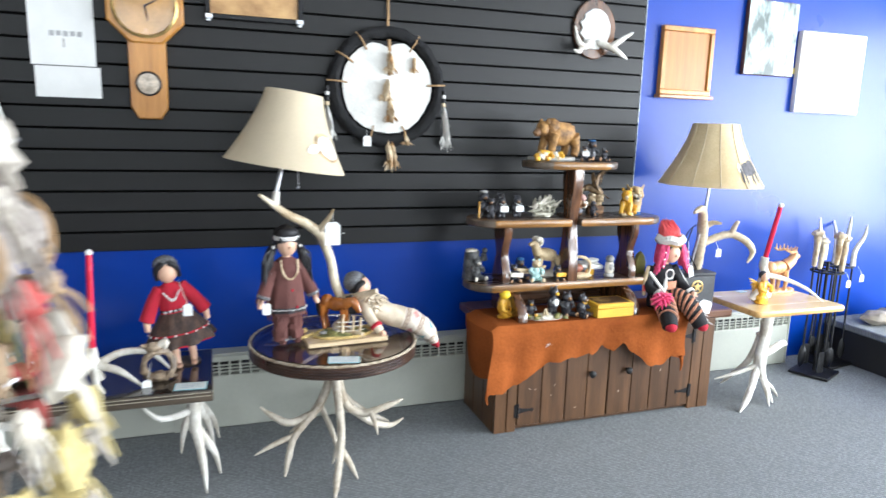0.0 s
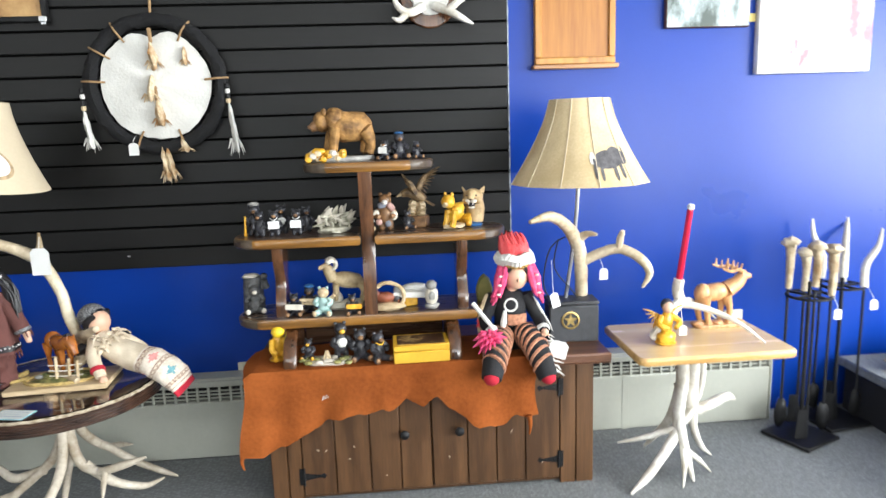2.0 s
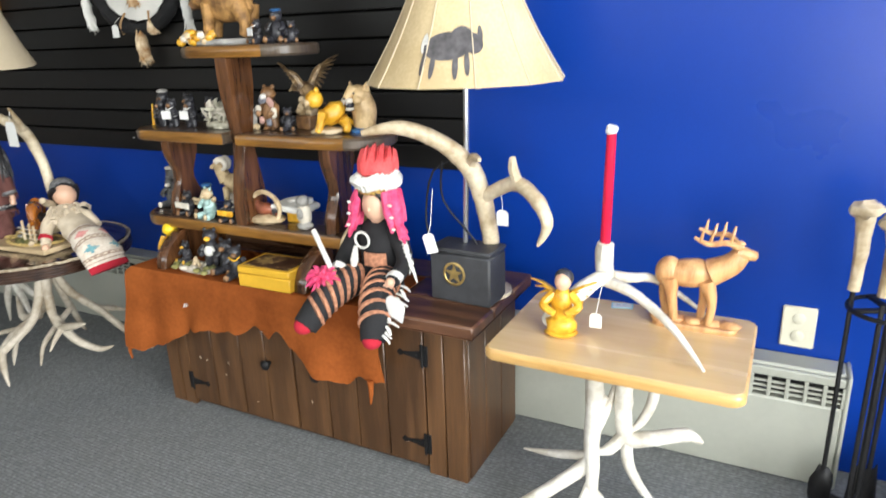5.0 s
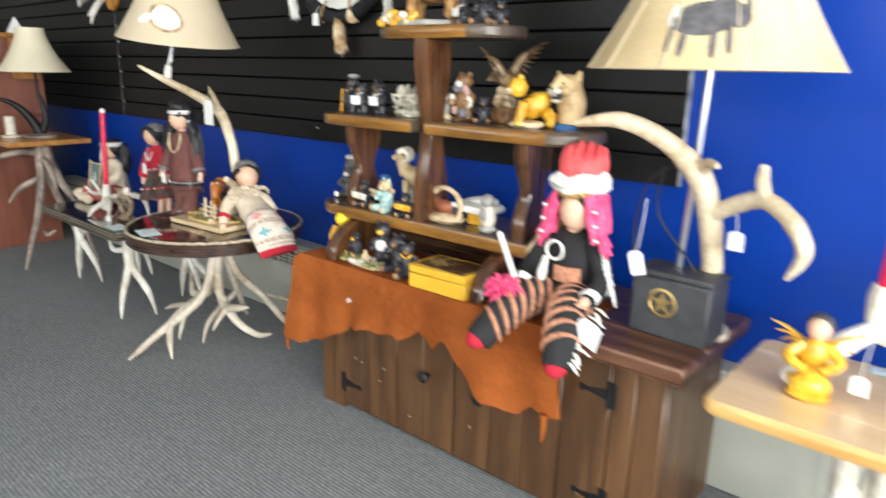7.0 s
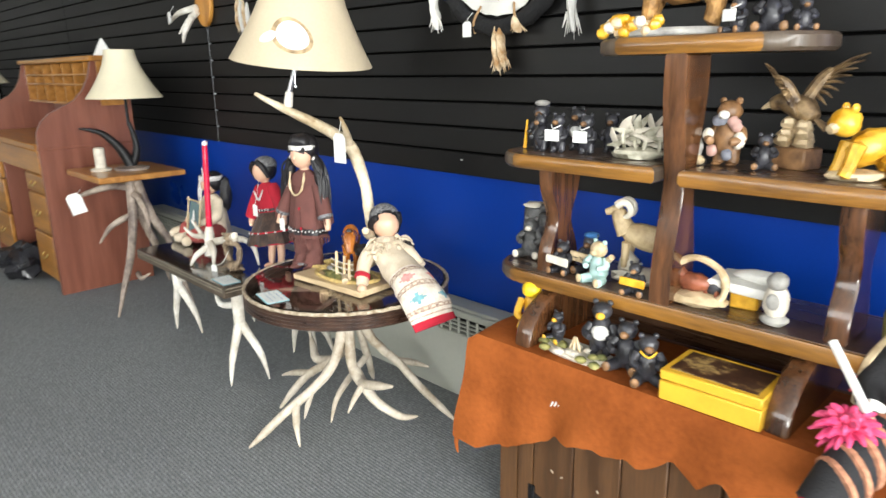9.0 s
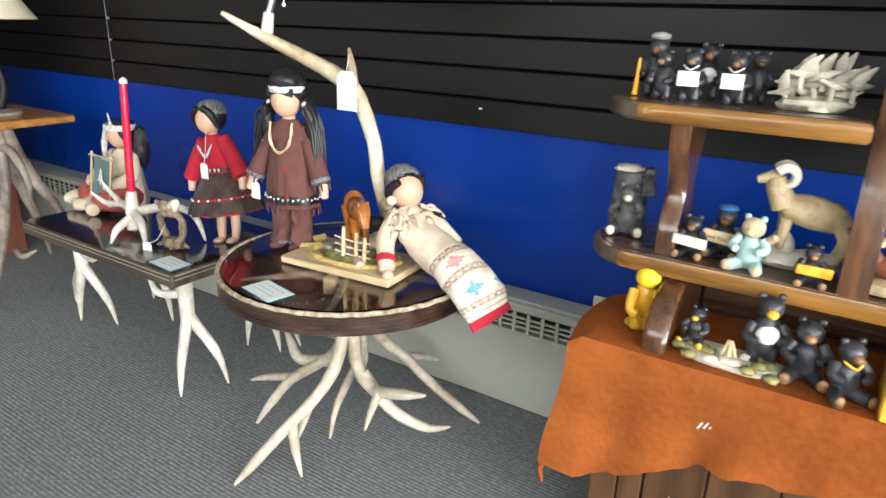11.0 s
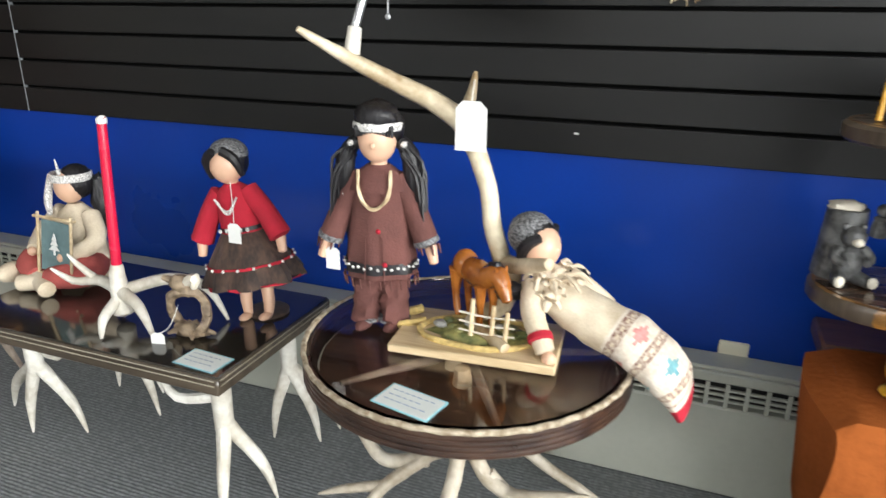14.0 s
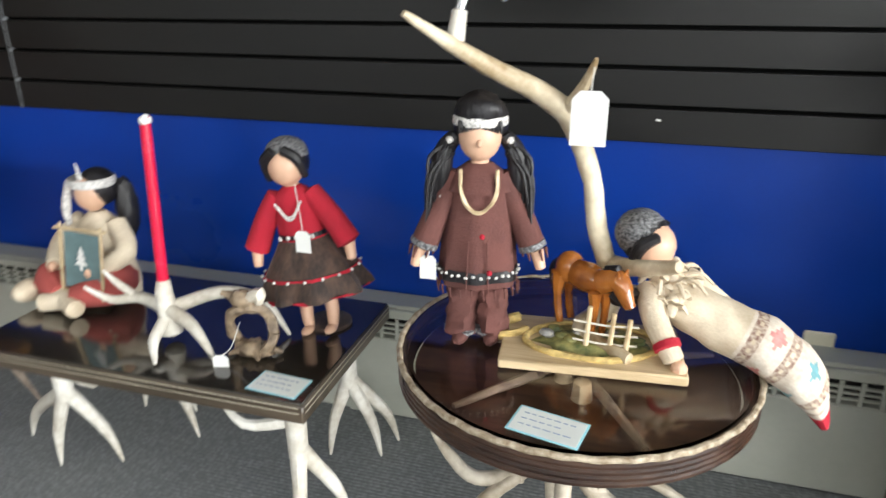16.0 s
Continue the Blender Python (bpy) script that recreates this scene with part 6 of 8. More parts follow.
lion_cub((-0.29, -0.375, 1.041), 0.155, 38)
b = Build()
m = pose(-0.205, -0.32, 1.041, 0, 0, -18) @ Matrix.Scale(0.165, 4)
b.lathe([(0.2, 0), (0.21, 0.05), (0.12, 0.1)], (0, 0, 0), 16, 2, m)
b.tube([(0.02, 0.08, 0.08), (0.02, 0.1, 0.4), (0, 0.04, 0.62)], [0.2, 0.24, 0.22], 14, 4, 0, m=m)
b.blob((0, 0.0, 0.7), (0.25, 0.22, 0.19), 0, 16, 12, 0.06, 5, m)
b.tube([(0, -0.12, 0.8), (0, -0.24, 0.7), (0, -0.32, 0.655)], [0.12, 0.085, 0.055], 10, 3, 0, m=m)
for x in (-1, 1):
    b.blob((x * 0.065, -0.27, 0.62), (0.075, 0.08, 0.055), 1, 10, 8, m=m)
    b.blob((x * 0.15, -0.16, 0.62), (0.09, 0.08, 0.09), 0, 10, 8, m=m)
    b.tube([(x * 0.2, 0.02, 0.8), (x * 0.27, 0.02, 0.93)], [0.085, 0.03], 9, mi=0, flat=0.5, m=m)
    b.blob((x * 0.11, -0.2, 0.745), (0.03, 0.02, 0.02), 3, 8, 6, m=m)
    b.tube([(x * 0.05, -0.32, 0.58), (x * 0.05, -0.32, 0.53)], [0.014, 0.004], 6, mi=4, m=m)
b.blob((0, -0.34, 0.66), (0.035, 0.02, 0.022), 3, 8, 6, m=m)
b.blob((0, -0.22, 0.53), (0.09, 0.09, 0.06), 3, 10, 8, m=m)
b.blob((0, -0.22, 0.46), (0.085, 0.1, 0.04), 1, 10, 8, m=m)
solid("cougar_bust", b, [mat("tawny_cougar_paint", (0.46, 0.3, 0.13), 0.45, 0, 0.2, 20, 0.4, 80, col2=(0.64, 0.46, 0.24)), PALERESIN, BLUERESIN, BLACKRESIN, WHITE], "tan snarling cougar head bust on small base", "figurine")

# lower board
bear((-1.09, -0.33, 0.731), 0.13, 15, [mat("grey_black_resin", (0.05, 0.05, 0.05), 0.5, 0, 0.5, 40, 0.5, 90, col2=(0.14, 0.14, 0.14)), PALERESIN, PALERESIN], "grey black bear figurine climbing a pale stump", "sit",
     lambda bb, m: (bb.tube([(0, 0.3, 0), (0, 0.3, 1.05)], [0.34, 0.28], 14, 1, 0, m=m, wob=0.1), bb.tube([(0.34, 0, 0.75), (0.3, -0.05, 1.0)], [0.14, 0.1], 8, mi=0, m=m), bb.blob((0.32, -0.06, 1.12), (0.11, 0.11, 0.1), 0, 8, 6, m=m), bb.blob((-0.04, 0.28, 1.08), (0.27, 0.22, 0.09), 2, 10, 6, 0.3, 5, m)))
bear((-0.925, -0.405, 0.731), 0.1, 0, [*B2, PALERESIN], "black bear figurine holding a pale painted sign", "sit", sign)
sign_bear = bear((-0.87, -0.36, 0.731), 0.12, 0, [*B2, TANRESIN, BLUERESIN], "black bear figurine with blue cap and wooden sign", "sit", lambda bb, m: (sign(bb, m), bb.blob((0, 0, 0.86), (0.17, 0.18, 0.07), 3, 10, 6, m=m)))
sign_curve = bpy.data.curves.new("sign_text", "FONT")
sign_curve.body, sign_curve.size, sign_curve.align_x, sign_curve.extrude = "Love You Son", 0.0125, "CENTER", 0.0002
sign_curve.materials.append(IRON)
sign_text = new("sign_text", sign_curve)
sign_text.parent = sign_bear
sign_text.matrix_local = pose(-0.87, -0.36 - 0.0436, 0.731 + 0.0445, 90, 4, 0)
bear((-0.81, -0.415, 0.731), 0.125, -10, [PALEBLUE, TANRESIN, TANRESIN], "tan bear figurine in pale aqua gown", "sit", lambda bb, m: (bb.blob((0, -0.03, 0.7), (0.18, 0.17, 0.165), 2, 12, 8, m=m), bb.tube([(0.2, 0, 0.5), (0.36, -0.05, 0.62)], [0.07, 0.06], 8, mi=2, m=m)))


def ram(c, s, yaw):
    m = pose(c[0], c[1], c[2], 0, 0, yaw) @ Matrix.Scale(s, 4)
    bb = Build()
    bb.blob((0.05, 0, 0.08), (0.36, 0.2, 0.1), 1, 14, 8, 0.4, 3, m)
    bb.blob((-0.12, 0.02, 0.2), (0.12, 0.12, 0.16), 1, 12, 8, 0.3, 4, m)
    bb.blob((0.1, 0, 0.56), (0.34, 0.15, 0.16), 0, 16, 10, 0.12, 3, m, (0, 12, 0))
    bb.tube([(-0.15, 0, 0.6), (-0.24, 0, 0.76), (-0.27, 0, 0.86)], [0.13, 0.1, 0.08], 10, mi=0, m=m)
    bb.tube([(-0.24, 0, 0.88), (-0.42, 0, 0.82)], [0.075, 0.04], 10, mi=0, m=m)
    for y in (-1, 1):
        bb.tube([(-0.24 + 0.09 * math.cos(t) + 0.05, y * (0.06 + 0.03 * t / 4), 0.88 + 0.09 * math.sin(t)) for t in (2.6, 1.7, 0.9, 0.1, -0.7, -1.6, -2.4)], [0.05, 0.05, 0.045, 0.04, 0.035, 0.025, 0.01], 8, 3, 1, m=m)
        bb.tube([(-0.12, y * 0.09, 0.5), (-0.14, y * 0.09, 0.2)], [0.06, 0.035], 8, mi=0, m=m)
        bb.tube([(0.34, y * 0.09, 0.5), (0.4, y * 0.09, 0.3), (0.34, y * 0.09, 0.12)], [0.1, 0.05, 0.035], 8, mi=0, m=m)
    solid("ram_figurine", bb, [mat("ram_coat_resin", (0.42, 0.3, 0.16), 0.5, 0, 0.2, 25, 0.4, 80, col2=(0.6, 0.47, 0.28)), PALERESIN], "pale tan bighorn ram figurine on rock", "figurine")


ram((-0.74, -0.35, 0.731), 0.21, 10)
bear((-0.70, -0.432, 0.731), 0.09, 10, [*B2, YELLOWRESIN], "black bear figurine with yellow sign", "sit", sign)
b = Build()
c = (-0.56, -0.395, 0.731)
b.tube([(c[0] + 0.062 * math.cos(t), c[1] - 0.01, c[2] + 0.055 + 0.055 * math.sin(t)) for t in [k * math.pi / 8 for k in range(17)]], 0.008, 8, 2, 0, wob=0.4)
b.blob((c[0], c[1], c[2] + 0.015), (0.07, 0.045, 0.018), 0, 14, 6, 0.3, 4)
b.blob((c[0] - 0.012, c[1], c[2] + 0.05), (0.04, 0.02, 0.022), 1, 12, 8, 0.2)
b.tube([(c[0] - 0.04, c[1], c[2] + 0.06), (c[0] - 0.055, c[1], c[2] + 0.08)], [0.014, 0.01], 8, mi=1)
b.blob((c[0] + 0.03, c[1] + 0.01, c[2] + 0.045), (0.025, 0.018, 0.02), 2, 10, 8)
for dx in (-0.035, -0.01, 0.015, 0.04):
    b.tube([(c[0] + dx, c[1], c[2] + 0.04), (c[0] + dx, c[1], c[2] + 0.01)], 0.006, 6, mi=1)
solid("horse_ring_figurine", b, [TANRESIN, mat("red_brown_resin", (0.2, 0.06, 0.03), 0.4, 0, 0.4, 40, 0.3), BLACKRESIN], "horse figurine inside a pale rope ring", "figurine")
b = Build()
m = pose(-0.475, -0.345, 0.731, 0, 0, 8)
b.box((-0.03, -0.02, 0), (0.03, 0.02, 0.045), 1, 0.004, m)
b.slab([(-0.075, -0.045), (0.06, -0.05), (0.075, 0.03), (0.0, 0.055), (-0.06, 0.04)], 0.022, 0, m @ pose(0, 0, 0.045, 6, 4), 0.007)
b.blob((0.02, 0, 0.075), (0.05, 0.03, 0.015), 0, 10, 6, 0.3, 4, m)
solid("snowy_cabin_figurine", b, [WHITEFUR, YELLOWRESIN], "small yellow cabin figurine under thick white snow roof", "figurine")
b = Build()
m = pose(-0.39, -0.41, 0.731)
b.blob((0, 0, 0.012), (0.03, 0.026, 0.014), 1, 12, 6, 0.3, 4, m)
b.blob((0, 0, 0.05), (0.026, 0.022, 0.04), 0, 12, 10, 0.15, 4, m)
b.blob((0, -0.004, 0.095), (0.022, 0.022, 0.02), 1, 10, 8, 0.1, 4, m)
b.blob((0, -0.022, 0.055), (0.014, 0.006, 0.018), 1, 8, 6, m=m)
solid("wolf_figurine", b, [PALERESIN, GREYRESIN], "small pale wolf bust figurine", "figurine")
b = Build()
b.slab([(-0.03, 0), (0.03, 0), (0.034, 0.06), (0.02, 0.1), (0, 0.118), (-0.02, 0.1), (-0.034, 0.06)], 0.03, 0, pose(-0.175, -0.35, 0.731, 90), 0.008)
solid("arched_box", b, mat("olive_gold_tin", (0.22, 0.2, 0.06), 0.4, 0.2, 0.2, 20, 0.2), "small olive gold arched box", "box")

# on the hide
b = Build()
m = pose(-0.992, -0.455, 0.5685, 0, 0, 30)
b.blob((0, 0, 0.008), (0.035, 0.03, 0.01), 0, 12, 6, 0.2, 4, m)
b.blob((0.006, 0.01, 0.06), (0.026, 0.026, 0.05), 0, 12, 10, 0.2, 5, m)
b.blob((0.004, -0.002, 0.115), (0.027, 0.027, 0.025), 1, 12, 8, 0.1, 4, m)
for x in (-1, 1):
    b.tube([(x * 0.022, 0, 0.085), (x * 0.032, -0.02, 0.05), (x * 0.018, -0.03, 0.04)], [0.011, 0.01, 0.008], 8, mi=0, m=m)
    b.tube([(x * 0.014, 0, 0.03), (x * 0.022, -0.035, 0.014)], [0.013, 0.01], 8, mi=0, m=m)
solid("amber_girl_figurine", b, [YELLOWRESIN, mat("bright_yellow_resin", (0.8, 0.55, 0.02), 0.4)], "amber yellow kneeling figurine on the hide", "figurine")
b = Build()
m = pose(-0.80, -0.51, 0.5685, 0, 0, -4)
b.slab([(0.1 * math.cos(a) * (1 + 0.12 * math.sin(3 * a)), 0.05 * math.sin(a) * (1 + 0.1 * math.cos(2 * a))) for a in [k * math.pi / 12 for k in range(24)]], 0.014, 0, m, 0.005)
for k in range(14):
    b.blob((-0.09 + 0.0135 * k, -0.02 + 0.03 * math.sin(k * 2.3), 0.016), (0.016, 0.014, 0.008), 1 if k < 5 or k > 9 else 0, 8, 6, 0.3, 5, m)
for k in range(5):
    a = k * 1.25
    b.tube([(0.014 * math.cos(a), -0.01 + 0.014 * math.sin(a), 0.014), (0.003 * math.cos(a), -0.01, 0.05)], [0.004, 0.003], 6, mi=2, m=m)
solid("campfire_base", b, [PALERESIN, GREENRESIN, TANRESIN], "resin camp scene base with small tepee of sticks", "figurine base")
bear((-0.87, -0.495, 0.582), 0.09, -10, [BLACKRESIN, YELLOWRESIN, GREENRESIN], "black bear figurine lying at the camp with yellow nose", "sit")
bear((-0.748, -0.49, 0.582), 0.142, 20, [BLACKRESIN, YELLOWRESIN, WHITEFUR], "black bear figurine with yellow muzzle and white bib", "stand", bib)
bear((-0.675, -0.495, 0.5685), 0.138, 10, B2, "black bear figurine with raised head", "sit")
bear((-0.607, -0.525, 0.5685), 0.13, 35, [BLACKRESIN, BROWNRESIN, YELLOWRESIN], "black bear figurine with yellow neck cord", "sit", lambda bb, m: bb.tube([(-0.14, -0.1, 0.6), (0, -0.19, 0.52), (0.14, -0.1, 0.6)], 0.02, 6, 3, 2, m=m))

ybox = thing("wooden_box", "yellow wooden box with patterned lid on the hide", "box", (-0.44, -0.51, 0.5685))
m = pose(-0.445, -0.508, 0.5685, 0, 0, 1)
b = Build()
b.box((-0.105, -0.07, 0), (0.105, 0.07, 0.045), 0, 0.003, m)
part("body", b, YELLOWBOX, ybox)
b = Build()
b.box((-0.105, -0.07, 0.0465), (0.105, 0.07, 0.07), 0, 0.003, m)
lid = part("lid", b, YELLOWBOX, ybox)
b = Build()
b.box((-0.09, -0.056, 0.07), (0.09, 0.056, 0.0715), 0, 0.0005, m)
part("lid_panel", b, art_mat("dark_floral_panel", (0.035, 0.014, 0.008), (0.07, 0.03, 0.014), (0.4, 0.27, 0.1), 26, 0.12), lid, "dark brown panel with gold pattern")

bbox = thing("black_box", "black leather box with brass star badge", "box", (0.18, -0.36, 0.561))
m = pose(0.18, -0.372, 0.561, 0, 0, -3)
b = Build()
b.box((-0.1, -0.055, 0), (0.1, 0.055, 0.152), 0, 0.006, m)
part("body", b, mat("black_grained_leather", (0.04, 0.042, 0.047), 0.55, 0, 0.2, 30, 0.4, 220), bbox)
b = Build()
b.box((-0.102, -0.057, 0.154), (0.102, 0.057, 0.168), 0, 0.004, m)
part("lid", b, mat("black_leather_lid", (0.04, 0.042, 0.047), 0.55, 0, 0.2, 30, 0.4, 220), bbox)
b = Build()
sm_ = m @ pose(-0.015, -0.0555, 0.092, 90)
b.lathe([(0.036, 0), (0.037, 0.003), (0.031, 0.005), (0.029, 0.003)], (0, 0, 0), 24, 0, sm_, close=False)
star = []
for k in range(10):
    a = math.pi / 2 + k * math.pi / 5
    r = 0.031 if k % 2 == 0 else 0.012
    star.append((r * math.cos(a), r * math.sin(a)))
b.slab(star, 0.005, 0, sm_, 0.001)
part("badge", b, BRASS, bbox, "round brass star badge")


# ---- on the birch table ----
ch = thing("antler_candleholder", "white antler candle holder with tall red candle", "candle holder", (0.62, -0.44, 0.564))
b = Build()
b.tube([(0.615, -0.44, 0.70), (0.60, -0.43, 0.75), (0.603, -0.432, 0.80)], [0.0208, 0.0240, 0.0216], 10, 4, wob=0.15)
b.tube([(0.615, -0.44, 0.72), (0.56, -0.47, 0.68), (0.50, -0.50, 0.62), (0.47, -0.50, 0.585)], [0.0176, 0.0240, 0.0240, 0.0160], 10, 4, wob=0.15)
b.tube([(0.61, -0.44, 0.70), (0.70, -0.48, 0.685), (0.80, -0.545, 0.64), (0.88, -0.60, 0.572)], [0.0168, 0.0128, 0.0096, 0.0032], 9, 5, wob=0.15)
b.tube([(0.62, -0.43, 0.71), (0.66, -0.37, 0.69), (0.72, -0.31, 0.67), (0.85, -0.27, 0.572)], [0.0176, 0.0144, 0.0112, 0.0040], 9, 5)
part("antler", b, BONE, ch)
b = Build()
b.tube([(0.603, -0.434, 0.80), (0.618, -0.478, 1.075), (0.619, -0.481, 1.094)], [0.0135, 0.012, 0.011], 12)
part("candle", b, REDWAX, ch, "tall red taper in clear wrap")
b = Build()
b.blob((0.619, -0.482, 1.096), (0.015, 0.015, 0.013), 0, 10, 8, 0.3, 6)
part("wrap_end", b, WHITE, ch, "crumpled white wrap end")
hang_tag((0.60, -0.49, 0.605), 0.032, 0.04, string=[(0.602, -0.47, 0.66), (0.606, -0.45, 0.70)])

elk = thing("carved_elk", "pale carved wooden elk on a wooden base", "carving", (0.83, -0.33, 0.564))
b = Build()
b.slab(rounded(0.70, -0.385, 0.945, -0.305, 0.03), 0.016, 0, pose(0, 0, 0.564), 0.004)
for k in range(5):
    b.blob((0.72 + 0.05 * k, -0.345, 0.582), (0.034, 0.03, 0.014), 0, 10, 6, 0.3, 4)
part("base", b, CARVED, elk)
b = Build()
b.blob((0.80, -0.345, 0.735), (0.085, 0.038, 0.045), 0, 16, 10, 0.08, 3, rot=(0, -6, 0))
b.blob((0.74, -0.345, 0.73), (0.042, 0.038, 0.05), 0, 14, 10)
b.tube([(0.86, -0.345, 0.745), (0.91, -0.345, 0.775), (0.935, -0.345, 0.81)], [0.042, 0.034, 0.026], 12, 4)
b.tube([(0.925, -0.345, 0.812), (0.975, -0.345, 0.806)], [0.025, 0.013], 10)
for y in (-0.362, -0.328):
    o = 0.014 if y < -0.35 else -0.012
    b.tube([(0.745, y, 0.72), (0.74 + o, y, 0.655), (0.752 + o, y, 0.585)], [0.03, 0.017, 0.012], 9)
    b.tube([(0.85, y, 0.72), (0.855 + o, y, 0.65), (0.848 + o, y, 0.585)], [0.026, 0.014, 0.011], 9)
    b.blob((0.925, y * 1.01, 0.835), (0.018, 0.006, 0.01), 0, 8, 6)
part("body", b, CARVED, elk)
for y in (-1, 1):
    b = Build()
    base = Vector((0.925, -0.345 + y * 0.01, 0.83))
    b.tube([base, base + Vector((-0.03, y * 0.03, 0.02)), base + Vector((-0.075, y * 0.045, 0.015)), base + Vector((-0.115, y * 0.04, 0.03))], [0.009, 0.009, 0.008, 0.005], 7, 4)
    for k in range(4):
        q = base + Vector((-0.02 - 0.026 * k, y * (0.025 + 0.006 * k), 0.018))
        b.tube([q, q + Vector((0.006, y * 0.006, 0.03 + 0.008 * (k % 2)))], [0.007, 0.003], 6)
    part("antler", b, CARVED, elk)
for piece in elk.children:
    piece.data.transform(Matrix.Translation((0.825, -0.335, 0.564)) @ Matrix.Scale(0.87, 4) @ Matrix.Translation((-0.825, 0.345, -0.564)))

b = Build()
m = pose(0.518, -0.52, 0.564, 0, 0, 10)
b.blob((0, 0.0, 0.008), (0.045, 0.035, 0.01), 0, 12, 6, 0.2, 4, m)
b.blob((0, 0, 0.03), (0.04, 0.032, 0.03), 0, 12, 8, 0.25, 5, m)
b.blob((0, 0, 0.085), (0.027, 0.024, 0.05), 0, 12, 10, 0.15, 5, m)
b.blob((0.002, -0.004, 0.15), (0.022, 0.022, 0.025), 2, 12, 8, m=m)
b.blob((0.004, 0.006, 0.158), (0.025, 0.024, 0.024), 1, 12, 8, m=m)
for x in (-1, 1):
    b.tube([(x * 0.022, 0, 0.115), (x * 0.045, -0.02, 0.09), (x * 0.015, -0.04, 0.075)], [0.012, 0.012, 0.009], 8, mi=0, m=m)
for sx in (-1, 1):
    for k in range(6):
        g = k / 5
        b.tube([(sx * 0.018, 0.018, 0.112 - 0.03 * g), (sx * (0.052 - 0.006 * k), 0.03, 0.13 - 0.05 * g), (sx * (0.085 - 0.011 * k), 0.026, 0.142 - 0.1 * g)], [0.011, 0.012, 0.004], 7, 3, 0, 0.4, m)
solid("amber_doll_figurine", b, [YELLOWRESIN, BLACKRESIN, SKIN], "kneeling amber winged figurine with black hair", "figurine")
price_card((0.62, -0.27, 0.564), 0.06, 0.04, 12, 1)

# ---- on the round table ----
dio = thing("horse_diorama", "glazed brown horse behind a stick fence on board", "figurine", (-1.74, -0.53, 0.541))
DX, DY = -1.772, -0.487
b = Build()
m = pose(DX, DY, 0.541, 0, 0, 5)
b.box((-0.178, -0.1, 0), (0.172, 0.1, 0.02), 0, 0.003, m)
part("board", b, RAWPINE, dio, "raw pine base board")
b = Build()
b.tube([m @ Vector((0.13 * math.cos(a) * (1 + 0.1 * math.sin(2 * a)), 0.075 * math.sin(a), 0.024)) for a in [k * math.pi / 12 for k in range(25)]], 0.007, 7, 2, wob=0.4)
b.tube([m @ Vector((-0.13, 0.02, 0.024)), m @ Vector((-0.17, 0.0, 0.02)), m @ Vector((-0.2, 0.01, 0.012)), m @ Vector((-0.19, 0.05, 0.02)), m @ Vector((-0.15, 0.06, 0.035))], 0.01, 7, 4, wob=0.4)
part("rope", b, mat("golden_rope", (0.5, 0.36, 0.13), 0.8, 0, 0.25, 60, 0.6, 120), dio, "golden rope round the scene")
b = Build()
b.blob(m @ Vector((0, 0, 0.02)), (0.11, 0.062, 0.016), 0, 18, 8, 0.35, 4)
for k in range(12):
    b.blob(m @ Vector((-0.09 + 0.016 * k, 0.02 * math.sin(k * 1.7), 0.032)), (0.016, 0.014, 0.009), 1 if k % 4 == 0 else 0, 8, 6, 0.4, 5)
part("grass", b, [GREENRESIN, GREYRESIN], dio, "mossy green painted ground")
b = Build()
hm = m @ pose(0.0, 0.02, 0.03, 0, 0, -44)
b.blob((-0.03, 0, 0.115), (0.06, 0.028, 0.032), 0, 16, 10, 0.06, 3, hm)
b.blob((-0.075, 0, 0.12), (0.033, 0.03, 0.035), 0, 14, 10, m=hm)
b.tube([(0.015, 0, 0.12), (0.05, 0, 0.135), (0.07, 0, 0.115)], [0.026, 0.022, 0.017], 10, 4, m=hm)
b.tube([(0.065, 0, 0.12), (0.085, 0, 0.09)], [0.018, 0.011], 9, mi=0, m=hm)
for y in (-0.016, 0.016):
    b.tube([(0.01, y, 0.1), (0.012, y, 0.05), (0.008, y, 0.0)], [0.015, 0.008, 0.008], 8, mi=0, m=hm)
    b.tube([(-0.085, y, 0.11), (-0.09, y, 0.055), (-0.078, y, 0.0)], [0.02, 0.009, 0.008], 8, mi=0, m=hm)
    b.tube([(0.058, y * 0.7, 0.145), (0.06, y * 0.8, 0.158)], [0.006, 0.002], 6, mi=0, m=hm)
b.tube([(-0.1, 0, 0.13), (-0.12, 0, 0.1), (-0.115, 0, 0.05)], [0.008, 0.012, 0.004], 8, 3, 1, m=hm)
b.tube([(0.02, 0, 0.148), (0.05, 0, 0.158)], [0.008, 0.008], 7, mi=1, m=hm)
part("horse", b, [CHESTNUT, HAIR], dio, "glossy chestnut horse")
for k, x in enumerate((-0.015, 0.03, 0.06)):
    b = Build()
    b.tube([m @ Vector((x, -0.035 - 0.005 * k, 0.02)), m @ Vector((x + 0.004, -0.035 - 0.005 * k, 0.115 - 0.008 * k))], [0.006, 0.005], 7)
    part("fence_post", b, TANRESIN, dio)
for z in (0.045, 0.065, 0.085):
    b = Build()
    b.tube([m @ Vector((-0.04, -0.036, z)), m @ Vector((0.02, -0.041, z - 0.004)), m @ Vector((0.08, -0.046, z))], 0.0022, 5)
    part("fence_wire", b, PALERESIN, dio)
price_card((-1.822, -0.757, 0.5385), 0.125, 0.075, -12)
hang_tag((-1.815, -0.46, 1.0), 0.066, 0.1, string=[(-1.814, -0.458, 1.06), (-1.812, -0.45, 1.095)], lab="large white paper price tag hung from antler lamp")
hang_tag((-2.1, -0.535, 0.705), 0.034, 0.05, string=[(-2.095, -0.53, 0.76), (-2.08, -0.515, 0.85)])

